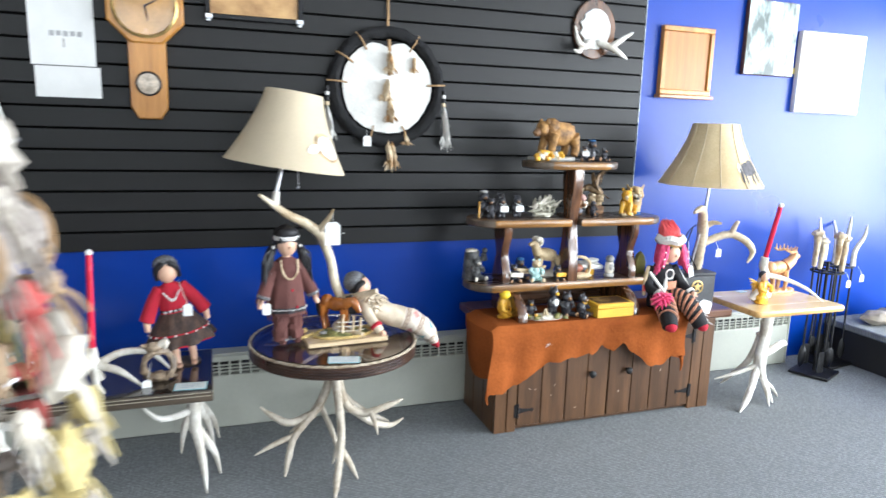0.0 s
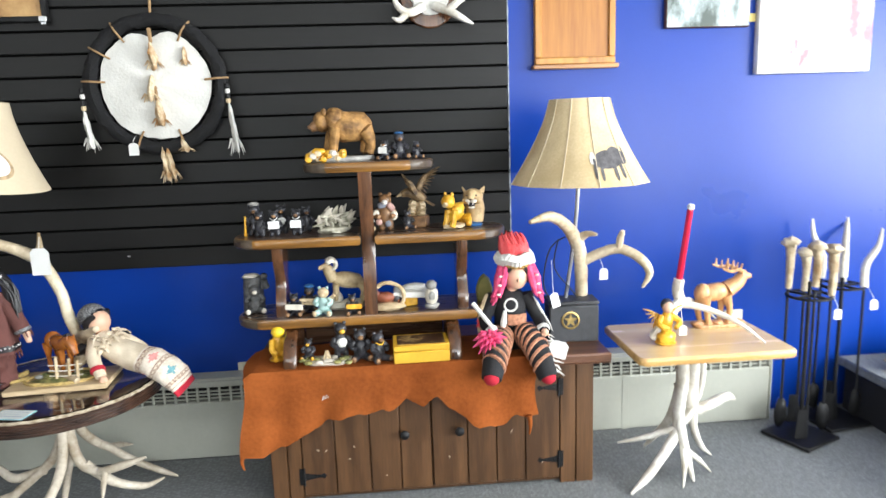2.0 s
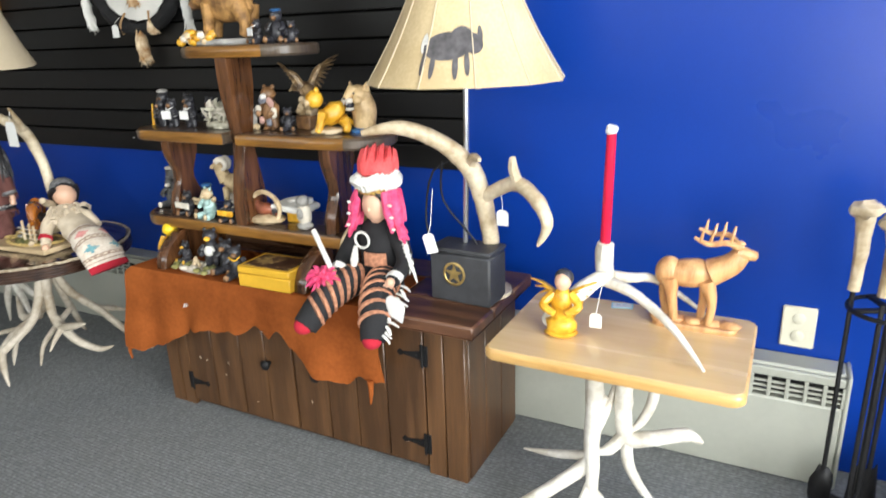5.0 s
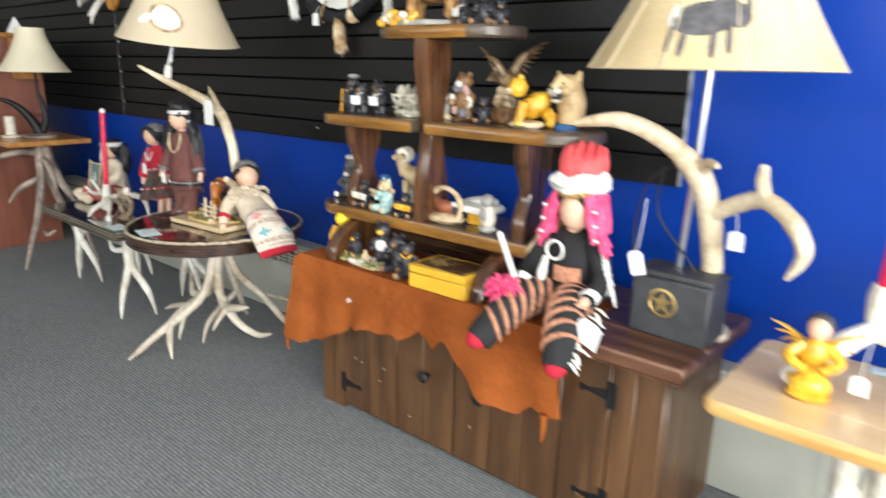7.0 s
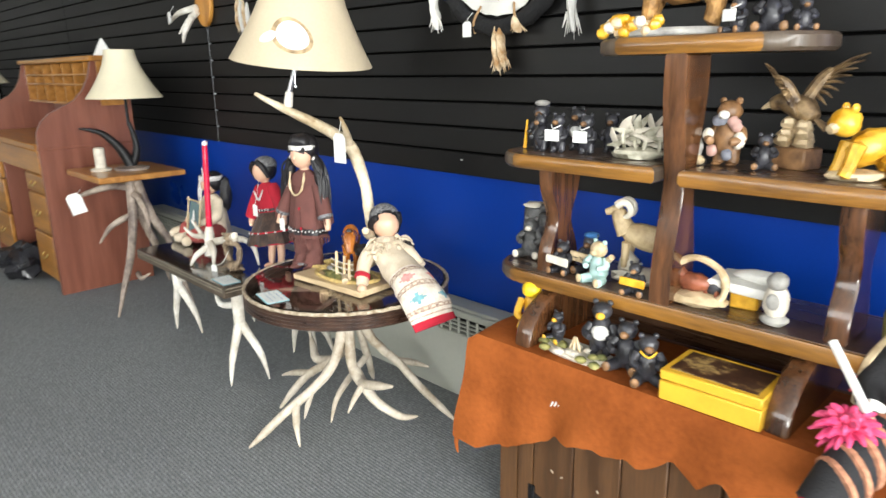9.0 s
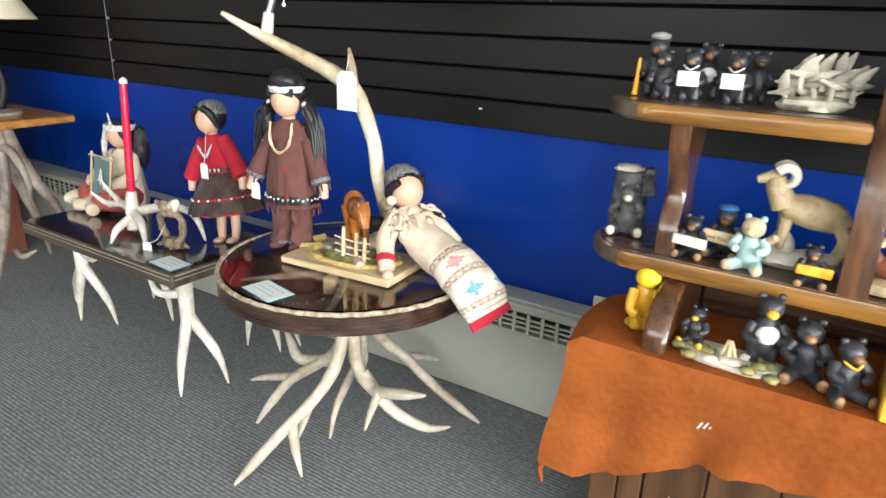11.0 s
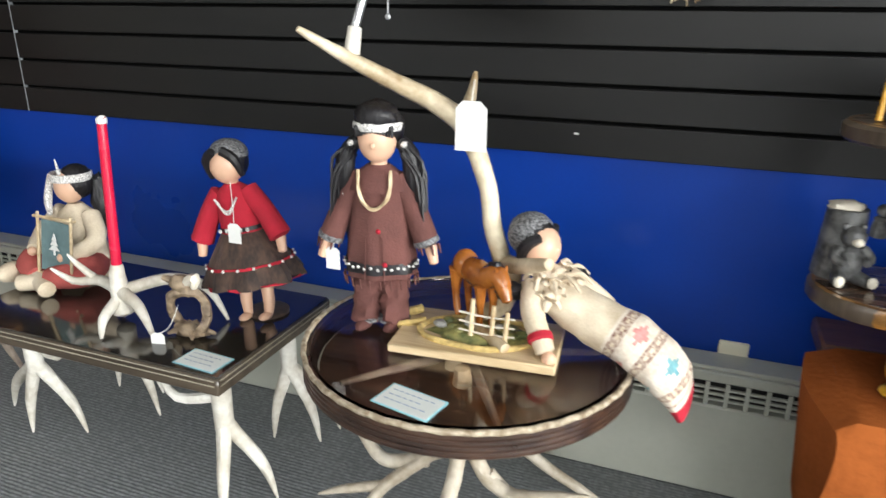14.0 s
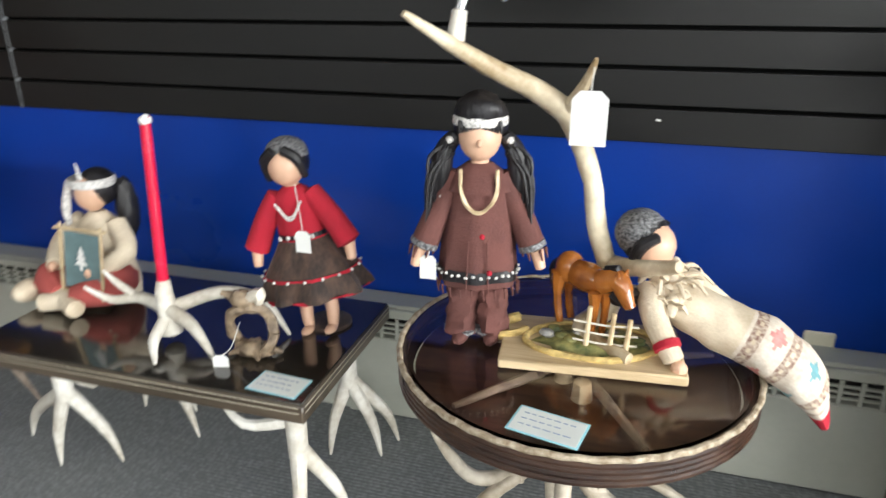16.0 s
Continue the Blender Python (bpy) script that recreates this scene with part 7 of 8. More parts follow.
# ---- on the rectangular table ----
ch2 = thing("antler_candleholder", "bleached antler candle holder with tall red candle", "candle holder", (-2.76, -0.55, 0.441))
b = Build()
b.tube([(-2.735, -0.535, 0.46), (-2.75, -0.525, 0.53), (-2.752, -0.52, 0.59)], [0.0240, 0.0240, 0.0160], 10, 4, wob=0.15)
b.tube([(-2.74, -0.53, 0.52), (-2.66, -0.555, 0.5), (-2.575, -0.60, 0.447)], [0.0176, 0.0144, 0.0040], 9, 4)
b.tube([(-2.745, -0.54, 0.5), (-2.735, -0.6, 0.475), (-2.70, -0.645, 0.447)], [0.0160, 0.0128, 0.0040], 9, 4)
b.tube([(-2.75, -0.525, 0.52), (-2.83, -0.51, 0.53), (-2.90, -0.53, 0.525), (-2.955, -0.55, 0.56)], [0.0176, 0.0144, 0.0104, 0.0032], 9, 4)
b.tube([(-2.85, -0.51, 0.535), (-2.89, -0.52, 0.57), (-2.91, -0.53, 0.6)], [0.0112, 0.0080, 0.0024], 8, 4)
b.tube([(-2.74, -0.52, 0.52), (-2.66, -0.44, 0.535), (-2.56, -0.42, 0.52), (-2.48, -0.44, 0.447)], [0.0176, 0.0160, 0.0128, 0.0040], 9, 5)
part("antler", b, BONE, ch2)
b = Build()
b.tube([(-2.752, -0.52, 0.59), (-2.745, -0.505, 0.93), (-2.744, -0.503, 0.955)], [0.0135, 0.012, 0.0105], 12)
part("candle", b, REDWAX, ch2, "tall red taper in clear wrap")
b = Build()
b.blob((-2.744, -0.503, 0.958), (0.014, 0.014, 0.013), 0, 10, 8, 0.3, 6)
part("wrap_end", b, WHITE, ch2, "crumpled white wrap end")

b = Build()
c = Vector((-2.52, -0.535, 0.441))
b.tube([c + Vector((0.055 * math.cos(t), 0.01 * math.sin(2 * t), 0.062 + 0.058 * math.sin(t))) for t in [k * math.pi / 9 for k in range(19)]], [0.012, 0.014, 0.01, 0.012, 0.015, 0.012] * 3 + [0.012], 8, 2, 0, wob=0.5)
b.blob(c + Vector((0, 0, 0.016)), (0.05, 0.03, 0.018), 0, 12, 8, 0.5, 5)
b.blob(c + Vector((-0.015, 0, 0.135)), (0.03, 0.022, 0.024), 0, 12, 8, 0.3, 5)
b.tube([c + Vector((-0.035, 0, 0.14)), c + Vector((-0.06, -0.01, 0.15))], [0.014, 0.006], 8)
b.tube([c + Vector((0.0, 0, 0.14)), c + Vector((0.03, 0, 0.155)), c + Vector((0.025, 0, 0.13))], [0.012, 0.016, 0.008], 8, mi=1)
for a in (0.3, 1.5, 2.6, 4.0, 5.2):
    b.tube([c + Vector((0.04 * math.cos(a), 0.02 * math.sin(a), 0.016)), c + Vector((0.07 * math.cos(a), 0.04 * math.sin(a), 0.008))], [0.01, 0.004], 7)
solid("carved_antler_ring", b, [mat("dark_carved_antler", (0.12, 0.08, 0.05), 0.5, 0, 0.3, 30, 0.5, 70, col2=(0.36, 0.27, 0.18)), PALERESIN], "small brown carved antler ring sculpture with animals", "figurine")
hang_tag((-2.56, -0.605, 0.447), 0.035, 0.045, string=[(-2.555, -0.57, 0.47), (-2.545, -0.54, 0.52)], yaw=15, lab="small white paper tag beside the antler ring")
price_card((-2.40, -0.635, 0.441), 0.12, 0.075, -4)
hang_tag((-2.405, -0.475, 0.705), 0.036, 0.05, string=[(-2.415, -0.46, 0.755), (-2.44, -0.43, 0.82)])
hang_tag((0.305, -0.40, 0.83), 0.035, 0.045, string=[(0.30, -0.39, 0.87), (0.29, -0.38, 0.91)])
hang_tag((0.095, -0.445, 0.745), 0.035, 0.06, yaw=10, tilt=-15, string=[(0.09, -0.43, 0.8), (0.09, -0.41, 0.9)])
hang_tag((0.065, -0.61, 0.60), 0.07, 0.065, yaw=-10, tilt=15, lab="crumpled white paper tag on the doll's arm")


# ---- painted motifs on the shades ----
def shade_patch(bb, c, prof, a0, z0, ra, rz, mi=0, tilt=0.0, m=None, sides=0):
    """An oval patch lying on a flared shade."""
    z_lo, z_hi, r_lo, r_hi = prof

    def at(u, v):
        th = 2 * math.pi * v
        p, q = u * math.cos(th), u * math.sin(th)
        a = radians(a0) + (p * ra * math.cos(tilt) - q * rz * math.sin(tilt)) / 0.2
        z = z0 + q * rz * math.cos(tilt) + p * ra * math.sin(tilt)
        s = min(1, max(0, (z - z_lo) / (z_hi - z_lo)))
        r = r_lo + (r_hi - r_lo) * (1 - (1 - s) ** 1.35)
        if sides:
            half = math.pi / sides
            r *= math.cos(half) / math.cos(a % (2 * half) - half)
        r += 0.0025
        return (c[0] + r * math.cos(a), c[1] + r * math.sin(a), z)
    bb.sheet(at, 8, 28, 0.0, mi, m)


BISON = mat("painted_bison_grey", (0.09, 0.085, 0.09), 0.8, 0, 0.4, 40, 0.1)
P2 = (1.203, 1.52, 0.267, 0.115)
b = Build()
for a0, z0, ra, rz, tl in ((-80, 1.318, 0.052, 0.03, 0.05), (-70, 1.33, 0.03, 0.03, 0.2), (-62, 1.322, 0.02, 0.022, -0.4), (-57, 1.345, 0.006, 0.016, 0), (-94, 1.285, 0.0055, 0.03, 0), (-88, 1.275, 0.005, 0.028, 0), (-74, 1.275, 0.0055, 0.03, 0), (-67, 1.28, 0.005, 0.028, 0)):
    shade_patch(b, (0.203, -0.40), P2, a0 + 3, z0 - 0.02, ra * 1.08, rz * 1.08, 0, tl, sides=12)
part("painted_bison", b, BISON, lamp2, "dark grey painted bison")
b = Build()
shade_patch(b, (0.203, -0.40), P2, -93, 1.305, 0.01, 0.022, 0, sides=12)
part("painted_patch", b, WHITEFUR, lamp2, "white painted rump")
P1 = (1.285, 1.575, 0.245, 0.115)
b = Build()
shade_patch(b, (-1.99, -0.46), P1, -44, 1.385, 0.075, 0.05, 0, -0.35, TILT1)
part("painted_oval", b, mat("pale_brown_paint", (0.42, 0.3, 0.17), 0.8, 0, 0.5, 30, 0.1), lamp1, "brown painted feather edge")
b = Build()
P1b = (1.285, 1.575, 0.2475, 0.1175)
shade_patch(b, (-1.99, -0.46), P1b, -43, 1.385, 0.058, 0.04, 0, -0.35, TILT1)
shade_patch(b, (-1.99, -0.46), P1b, -66, 1.375, 0.03, 0.016, 0, 0.4, TILT1)
part("painted_feather", b, WHITE, lamp1, "white painted feather")

# ---- hung on the wall ----
BLACKFUR = mat("black_fur", (0.006, 0.006, 0.007), 0.9, 0, 0.4, 40, 0.9, 120)
TANFEATHER = mat("tan_feather", (0.46, 0.22, 0.06), 0.85, 0, 0.3, 22, 0.5, 90, col2=(0.78, 0.66, 0.46))
LEATHER = mat("tan_leather_cord", (0.34, 0.21, 0.1), 0.8)


def feather(bb, top, ln, wid, mi=0, lean=0.0):
    """A soft drooping plume from top downwards, ragged at its tip."""
    x, y, z = top
    bb.tube([(x, y, z), (x + lean * 0.3, y - 0.004, z - ln * 0.3), (x + lean * 0.7, y - 0.006, z - ln * 0.65), (x + lean, y, z - ln)], [wid * 0.3, wid * 0.9, wid, wid * 0.5], 10, 4, mi, 0.45, wob=0.5)
    for k in range(9):
        d = (k - 4) / 4
        q = Vector((x + lean * 0.8 + d * wid * 0.7, y - 0.002, z - ln * (0.72 + 0.05 * (k % 3))))
        bb.tube([q, q + Vector((d * wid * 0.6, 0, -ln * (0.22 + 0.08 * (k % 2))))], [wid * 0.22, wid * 0.05], 5, 1, mi, 0.5)


dc = thing("hide_hoop", "round black fur hoop with white hide and feathers", "wall hanging", (-1.476, -0.03, 1.64))
DCX, DCZ = -1.474, 1.645
b = Build()
n = 48
b.tube([(DCX + 0.262 * math.cos(2 * math.pi * k / n), -0.032, DCZ + 0.258 * math.sin(2 * math.pi * k / n)) for k in range(n + 1)], 0.028, 10, 2, wob=0.35)
part("hoop", b, BLACKFUR, dc, "black fur wrapped hoop")
b = Build()


def hide_disc(u, v):
    th = 2 * math.pi * v
    r = 0.222 * u * (1 + 0.012 * math.sin(5 * th + 1) + 0.006 * math.sin(23 * th) + 0.004 * math.sin(47 * th))
    notch = 1 - 0.16 * math.exp(-((th - math.pi / 2) / 0.22) ** 2) * u
    return (DCX + r * notch * math.cos(th), -0.04 - 0.012 * (1 - u * u) + 0.003 * math.sin(9 * th) * u, DCZ + r * notch * math.sin(th))


b.sheet(hide_disc, 12, 72, 0.006)
part("hide", b, WHITEFUR, dc, "stretched white fur hide")
b = Build()
b.tube([(DCX, -0.03, DCZ + 0.25), (DCX + 0.004, -0.02, DCZ + 0.36), (DCX + 0.001, -0.012, DCZ + 0.5)], 0.006, 6)
part("hanging_cord", b, LEATHER, dc)
for a in (58, 122, 148, 176, 250, 292, 4):
    b = Build()
    c, s = math.cos(radians(a)), math.sin(radians(a))
    b.tube([(DCX + 0.2 * c, -0.046, DCZ + 0.2 * s), (DCX + 0.25 * c, -0.063, DCZ + 0.25 * s), (DCX + 0.295 * c, -0.04, DCZ + 0.29 * s)], 0.0045, 6)
    part("lacing", b, LEATHER, dc)
for dx, z0, ln, mt, lab in ((-0.295, 1.545, 0.15, WHITEFUR, "white feather"), (0.29, 1.56, 0.2, WHITEFUR, "white feather"), (0.0, 1.39, 0.14, TANFEATHER, "tan feather"), (0.02, 1.39, 0.13, TANFEATHER, "tan feather"), (0.085, 1.42, 0.05, TANFEATHER, "tan feather")):
    b = Build()
    feather(b, (DCX + dx, -0.05, z0), ln, 0.027, 0, 0.02)
    part("feather", b, mt, dc, lab)
for dx, z0, z1 in ((-0.295, 1.64, 1.545), (0.288, 1.64, 1.56)):
    for k in range(4):
        b = Build()
        z = z0 + (z1 - z0) * (k + 0.5) / 4
        b.lathe([(0.009, -0.009), (0.011, 0), (0.009, 0.009)], (DCX + dx, -0.05, z), 8)
        part("bead", b, (IRON, BEADS, IRON, TANRESIN)[k], dc)
for k, z in enumerate((1.83, 1.78, 1.72, 1.65, 1.60, 1.55, 1.50)):
    b = Build()
    if k % 2:
        feather(b, (DCX + 0.006 * (k % 3 - 1), -0.062, z + 0.03), 0.1, 0.032, 0, 0.012 * (1 if k % 4 == 1 else -1))
    else:
        b.tube([(DCX, -0.058, z + 0.035), (DCX + 0.004, -0.06, z - 0.02)], 0.008, 6, wob=0.4)
    part("centre_feather" if k % 2 else "centre_cord", b, TANFEATHER if k % 2 else LEATHER, dc)
b = Build()
feather(b, (DCX + 0.13, -0.05, 1.79), 0.07, 0.02, 0)
part("feather", b, TANFEATHER, dc, "tan feather")
hang_tag((-1.58, -0.075, 1.385), 0.04, 0.05, string=[(-1.58, -0.07, 1.42), (-1.575, -0.05, 1.44)])

OAK = wood("honey_oak", (0.32, 0.125, 0.018), (0.55, 0.26, 0.05), 0.35, "z", 0.8, 0.1)
OAKX = wood("honey_oak_rail", (0.26, 0.1, 0.02), (0.48, 0.23, 0.06), 0.35, "x", 0.8, 0.4)
ck = thing("wall_clock", "honey oak schoolhouse wall clock with long drop", "clock", (-2.545, -0.03, 1.75))
KX, KZ = -2.54, 1.93
b = Build()
b.slab([(0.165 * math.cos(radians(22.5 + 45 * k)), 0.165 * math.sin(radians(22.5 + 45 * k))) for k in range(8)], 0.055, 0, pose(KX, 0, KZ, 90), 0.008)
part("octagonal_case", b, OAK, ck)
b = Build()
b.slab([(-0.075, 0.0), (-0.075, -0.36), (-0.045, -0.41), (0.045, -0.41), (0.075, -0.36), (0.075, 0.0)][::-1], 0.045, 0, pose(KX, 0, KZ - 0.06, 90), 0.006)
part("drop_case", b, OAK, ck)
b = Build()
b.lathe([(0.128, 0), (0.132, 0.006), (0.122, 0.012), (0.118, 0.006)], (0, 0, 0), 32, 0, pose(KX, -0.055, KZ, 90), close=False)
part("bezel", b, BRASS, ck)
b = Build()
b.lathe([(0.12, 0), (0.12, 0.003)], (0, 0, 0), 32, 0, pose(KX, -0.0545, KZ, 90))
part("dial", b, mat("amber_dial", (0.42, 0.22, 0.06), 0.25, 0, 0.2, 12, 0, coat=0.5), ck)
b = Build()
b.lathe([(0.045, 0), (0.047, 0.004), (0.04, 0.007)], (0, 0, 0), 24, 0, pose(KX, -0.0445, KZ - 0.32, 90))
part("pendulum_window", b, mat("pale_pendulum_dial", (0.5, 0.42, 0.33), 0.3, 0, 0.4, 40, 0.1), ck)
b = Build()
b.lathe([(0.05, 0), (0.053, 0.004), (0.046, 0.009), (0.044, 0.004)], (0, 0, 0), 24, 0, pose(KX, -0.0445, KZ - 0.32, 90), close=False)
part("lower_bezel", b, IRON, ck)
for a, ln in ((60, 0.08), (170, 0.06)):
    b = Build()
    b.tube([(KX, -0.061, KZ), (KX + ln * math.sin(radians(a)), -0.061, KZ + ln * math.cos(radians(a)))], [0.004, 0.0015], 6)
    part("clock_hand", b, IRON, ck)


def picture(name, x0, x1, z0, z1, fr, mt, art, label, d=0.03, w=0.03, extra=None):
    """A framed or stretched picture on the wall."""
    ob = thing(name, label, "picture", ((x0 + x1) / 2, 0, (z0 + z1) / 2))
    yb = 0.0 if x1 < 0 else 0.0215
    if fr:
        for nm, a, c in (("frame_side", (x0, z0 + w), (x0 + w, z1 - w)), ("frame_side", (x1 - w, z0 + w), (x1, z1 - w)), ("frame_rail", (x0, z0), (x1, z0 + w)), ("frame_rail", (x0, z1 - w), (x1, z1))):
            bb = Build()
            bb.box((a[0], yb - d, a[1]), (c[0], yb, c[1]), 0, 0.004)
            part(nm, bb, mt, ob)
        bb = Build()
        bb.box((x0 + w, yb - d + 0.012, z0 + w), (x1 - w, yb - 0.002, z1 - w), 0, 0.0005)
        part("picture_panel", bb, art, ob)
    else:
        bb = Build()
        bb.box((x0, yb - d, z0), (x1, yb, z1), 0, 0.004)
        part("canvas", bb, mt, ob)
        bb = Build()
        bb.box((x0 + 0.004, yb - d - 0.001, z0 + 0.004), (x1 - 0.004, yb - d + 0.001, z1 - 0.004), 0, 0.0004)
        part("picture_face", bb, art, ob)
    if extra:
        extra(ob)
    return ob


def oak_clock_parts(ob):
    bb = Build()
    bb.lathe([(0.085, 0), (0.085, 0.003)], (0, 0, 0), 28, 0, pose(0.297, 0.0095, 1.93, 90))
    part("dial_ring", bb, mat("cream_dial", (0.72, 0.66, 0.5), 0.5, 0, 0.1, 20, 0), ob, "cream clock dial")
    bb = Build()
    bb.lathe([(0.06, 0), (0.06, 0.004)], (0, 0, 0), 28, 0, pose(0.297, 0.0095, 1.93, 90))
    part("dial_centre", bb, OAK, ob)
    for a, ln in ((20, 0.07), (140, 0.05)):
        bb = Build()
        bb.tube([(0.297, 0.003, 1.93), (0.297 + ln * math.sin(radians(a)), 0.003, 1.93 + ln * math.cos(radians(a)))], 0.003, 5)
        part("clock_hand", bb, BRASS, ob)
    for k in range(12):
        bb = Build()
        a = radians(30 * k)
        bb.box((-0.003, -0.0008, -0.009), (0.003, 0.0008, 0.009), 0, 0.0002, pose(0.297 + 0.073 * math.sin(a), 0.0052, 1.93 + 0.073 * math.cos(a), 0, 30 * k))
        part("hour_mark", bb, IRON, ob)
    bb = Build()
    bb.box((0.30, 0.001, 1.742), (0.345, 0.0035, 1.756), 0, 0.0005)
    part("price_label", bb, WHITE, ob, "small white label")
    bb = Build()
    bb.box((0.108, -0.03, 1.662), (0.487, 0.0215, 1.682), 0, 0.004)
    part("ledge", bb, OAKX, ob)


picture("oak_frame_clock", 0.12, 0.475, 1.682, 2.06, True, OAK, wood("amber_oak_panel", (0.3, 0.11, 0.02), (0.44, 0.19, 0.04), 0.5, "z", 0.6, 0.05), "honey oak framed wall clock with cream dial", 0.035, 0.03, oak_clock_parts)


def yellow_slip(ob):
    bb = Build()
    bb.box((1.085, 0.016, 1.845), (1.125, 0.0213, 1.88), 0, 0.0005)
    part("price_slip", bb, mat("yellow_slip", (0.75, 0.62, 0.22), 0.7, bump=0), ob, "yellow price slip")


picture("canvas_print", 0.70, 1.08, 1.822, 2.25, False, PINETOP, art_mat("grey_green_wildlife_print", (0.05, 0.07, 0.06), (0.3, 0.36, 0.36), (0.72, 0.76, 0.78), 5, 0.1, (1.5, 1, 0.7)), "unframed grey green wildlife canvas print", 0.03, 0.02, yellow_slip)
picture("birch_canvas", 1.12, 1.65, 1.615, 2.10, False, WHITE, art_mat("white_and_pink_blossom_print", (0.42, 0.14, 0.17), (0.7, 0.62, 0.64), (0.82, 0.8, 0.82), 4.5, 0.1, (1.4, 1, 0.8)), "white canvas print of pink blossom trees", 0.035)
picture("dark_framed_picture", 1.95, 2.55, 1.77, 2.25, True, IRON, WHITE, "white picture in a dark frame", 0.03, 0.03)


def silver_corners(ob):
    for x in (-2.285, -1.89):
        bb = Build()
        bb.box((x - 0.016, -0.037, 1.903), (x + 0.016, -0.029, 1.926), 0, 0.003)
        bb.box((x - 0.01, -0.034, 1.893), (x + 0.01, -0.028, 1.905), 0, 0.002)
        part("corner_bracket", bb, STEEL, ob)


picture("tan_picture", -2.30, -1.875, 1.905, 2.25, True, IRON, art_mat("tan_leather_picture", (0.22, 0.1, 0.03), (0.45, 0.26, 0.1), (0.6, 0.38, 0.16), 7, 0.18), "tan picture in a black frame with metal corners", 0.03, 0.022, silver_corners)

poster = thing("paper_notice", "white paper notice with faint unreadable print", "notice", (-2.86, -0.005, 1.75))
b = Build()
b.box((-2.99, -0.0035, 1.672), (-2.745, -0.001, 2.02), 0, 0.0003)
part("upper_sheet", b, WHITE, poster)
b = Build()
b.box((-2.978, -0.006, 1.54), (-2.73, -0.004, 1.668), 0, 0.0003)
part("lower_sheet", b, WHITE, poster)
for k in range(5):
    b = Build()
    x = -2.915 + 0.026 * k
    b.box((x, -0.0043, 1.79 + 0.002 * (k % 2)), (x + 0.018, -0.0036, 1.812), 0, 0.0001)
    part("print_mark", b, mat("faded_print", (0.4, 0.4, 0.4), 0.8, bump=0), poster)
b = Build()
b.box((-2.866, -0.0043, 1.745), (-2.86, -0.0036, 1.782), 0, 0.0001)
part("print_mark", b, GREYRESIN, poster)

pl = thing("antler_plaque", "antlers mounted on an oval wooden plaque", "wall mount", (-0.34, -0.03, 1.97))
b = Build()
b.slab([(0.13 * math.cos(2 * math.pi * k / 28), 0.155 * math.sin(2 * math.pi * k / 28)) for k in range(28)], 0.02, 0, pose(-0.33, 0, 2.0, 90), 0.005)
part("plaque", b, POST, pl)
b = Build()
b.slab([(0.09 * math.cos(2 * math.pi * k / 24) * (1 + 0.1 * math.sin(3 * k)), 0.105 * math.sin(2 * math.pi * k / 24)) for k in range(24)], 0.012, 0, pose(-0.33, -0.02, 2.0, 90), 0.004)
part("hide_pad", b, WHITEFUR, pl)
for pts in ([(-0.36, -0.04, 1.93), (-0.42, -0.07, 1.9), (-0.47, -0.09, 1.93), (-0.485, -0.08, 2.0)], [(-0.31, -0.04, 1.93), (-0.25, -0.08, 1.9), (-0.2, -0.09, 1.87), (-0.155, -0.08, 1.85)], [(-0.26, -0.075, 1.905), (-0.2, -0.09, 1.95), (-0.13, -0.08, 1.99)], [(-0.43, -0.07, 1.9), (-0.46, -0.09, 1.87), (-0.49, -0.09, 1.88)]):
    b = Build()
    b.tube(pts, [0.02, 0.018, 0.013, 0.004][-len(pts):], 9, 4, wob=0.1)
    part("antler", b, BONE, pl)

pw = thing("antler_plaque", "small pale wooden plaque with short antlers and tag", "wall mount", (-3.7, -0.03, 1.55))
b = Build()
b.slab([(0.09 * math.cos(2 * math.pi * k / 20), 0.12 * math.sin(2 * math.pi * k / 20)) for k in range(20)], 0.025, 0, pose(-3.62, 0, 1.62, 90), 0.006)
part("plaque", b, OAK, pw)
for pts in ([(-3.66, -0.04, 1.58), (-3.74, -0.07, 1.52), (-3.8, -0.09, 1.47)], [(-3.7, -0.05, 1.56), (-3.72, -0.09, 1.48), (-3.74, -0.1, 1.42)], [(-3.66, -0.04, 1.6), (-3.8, -0.08, 1.58), (-3.92, -0.09, 1.53)]):
    b = Build()
    b.tube(pts, [0.02, 0.015, 0.005], 9, 4, wob=0.1)
    part("antler", b, BONE, pw)
hang_tag((-3.86, -0.11, 1.56), 0.04, 0.06, string=[(-3.85, -0.1, 1.6), (-3.84, -0.09, 1.62)])
b = Build()
for k in range(4):
    feather(b, (-3.22 + 0.03 * k, -0.03, 1.62 - 0.01 * k), 0.16, 0.016, k % 2, 0.01 * k)
b.tube([(-3.2, -0.02, 1.75), (-3.19, -0.02, 1.6)], 0.006, 6)
solid("feather_hanging", b, [TANFEATHER, WHITEFUR], "bunch of tan and white feathers on cord", "wall hanging")
b = Build()
b.slab([(-0.006, -0.002), (0.006, -0.003), (0.007, 0.002), (-0.005, 0.003)], 0.001, 0, pose(-1.682, -0.0003, 0.925, 90), 0.0001)
solid("paper_scrap", b, WHITE, "tiny white paper scrap stuck on slat", "scrap")

# ---- fire tool stands ----


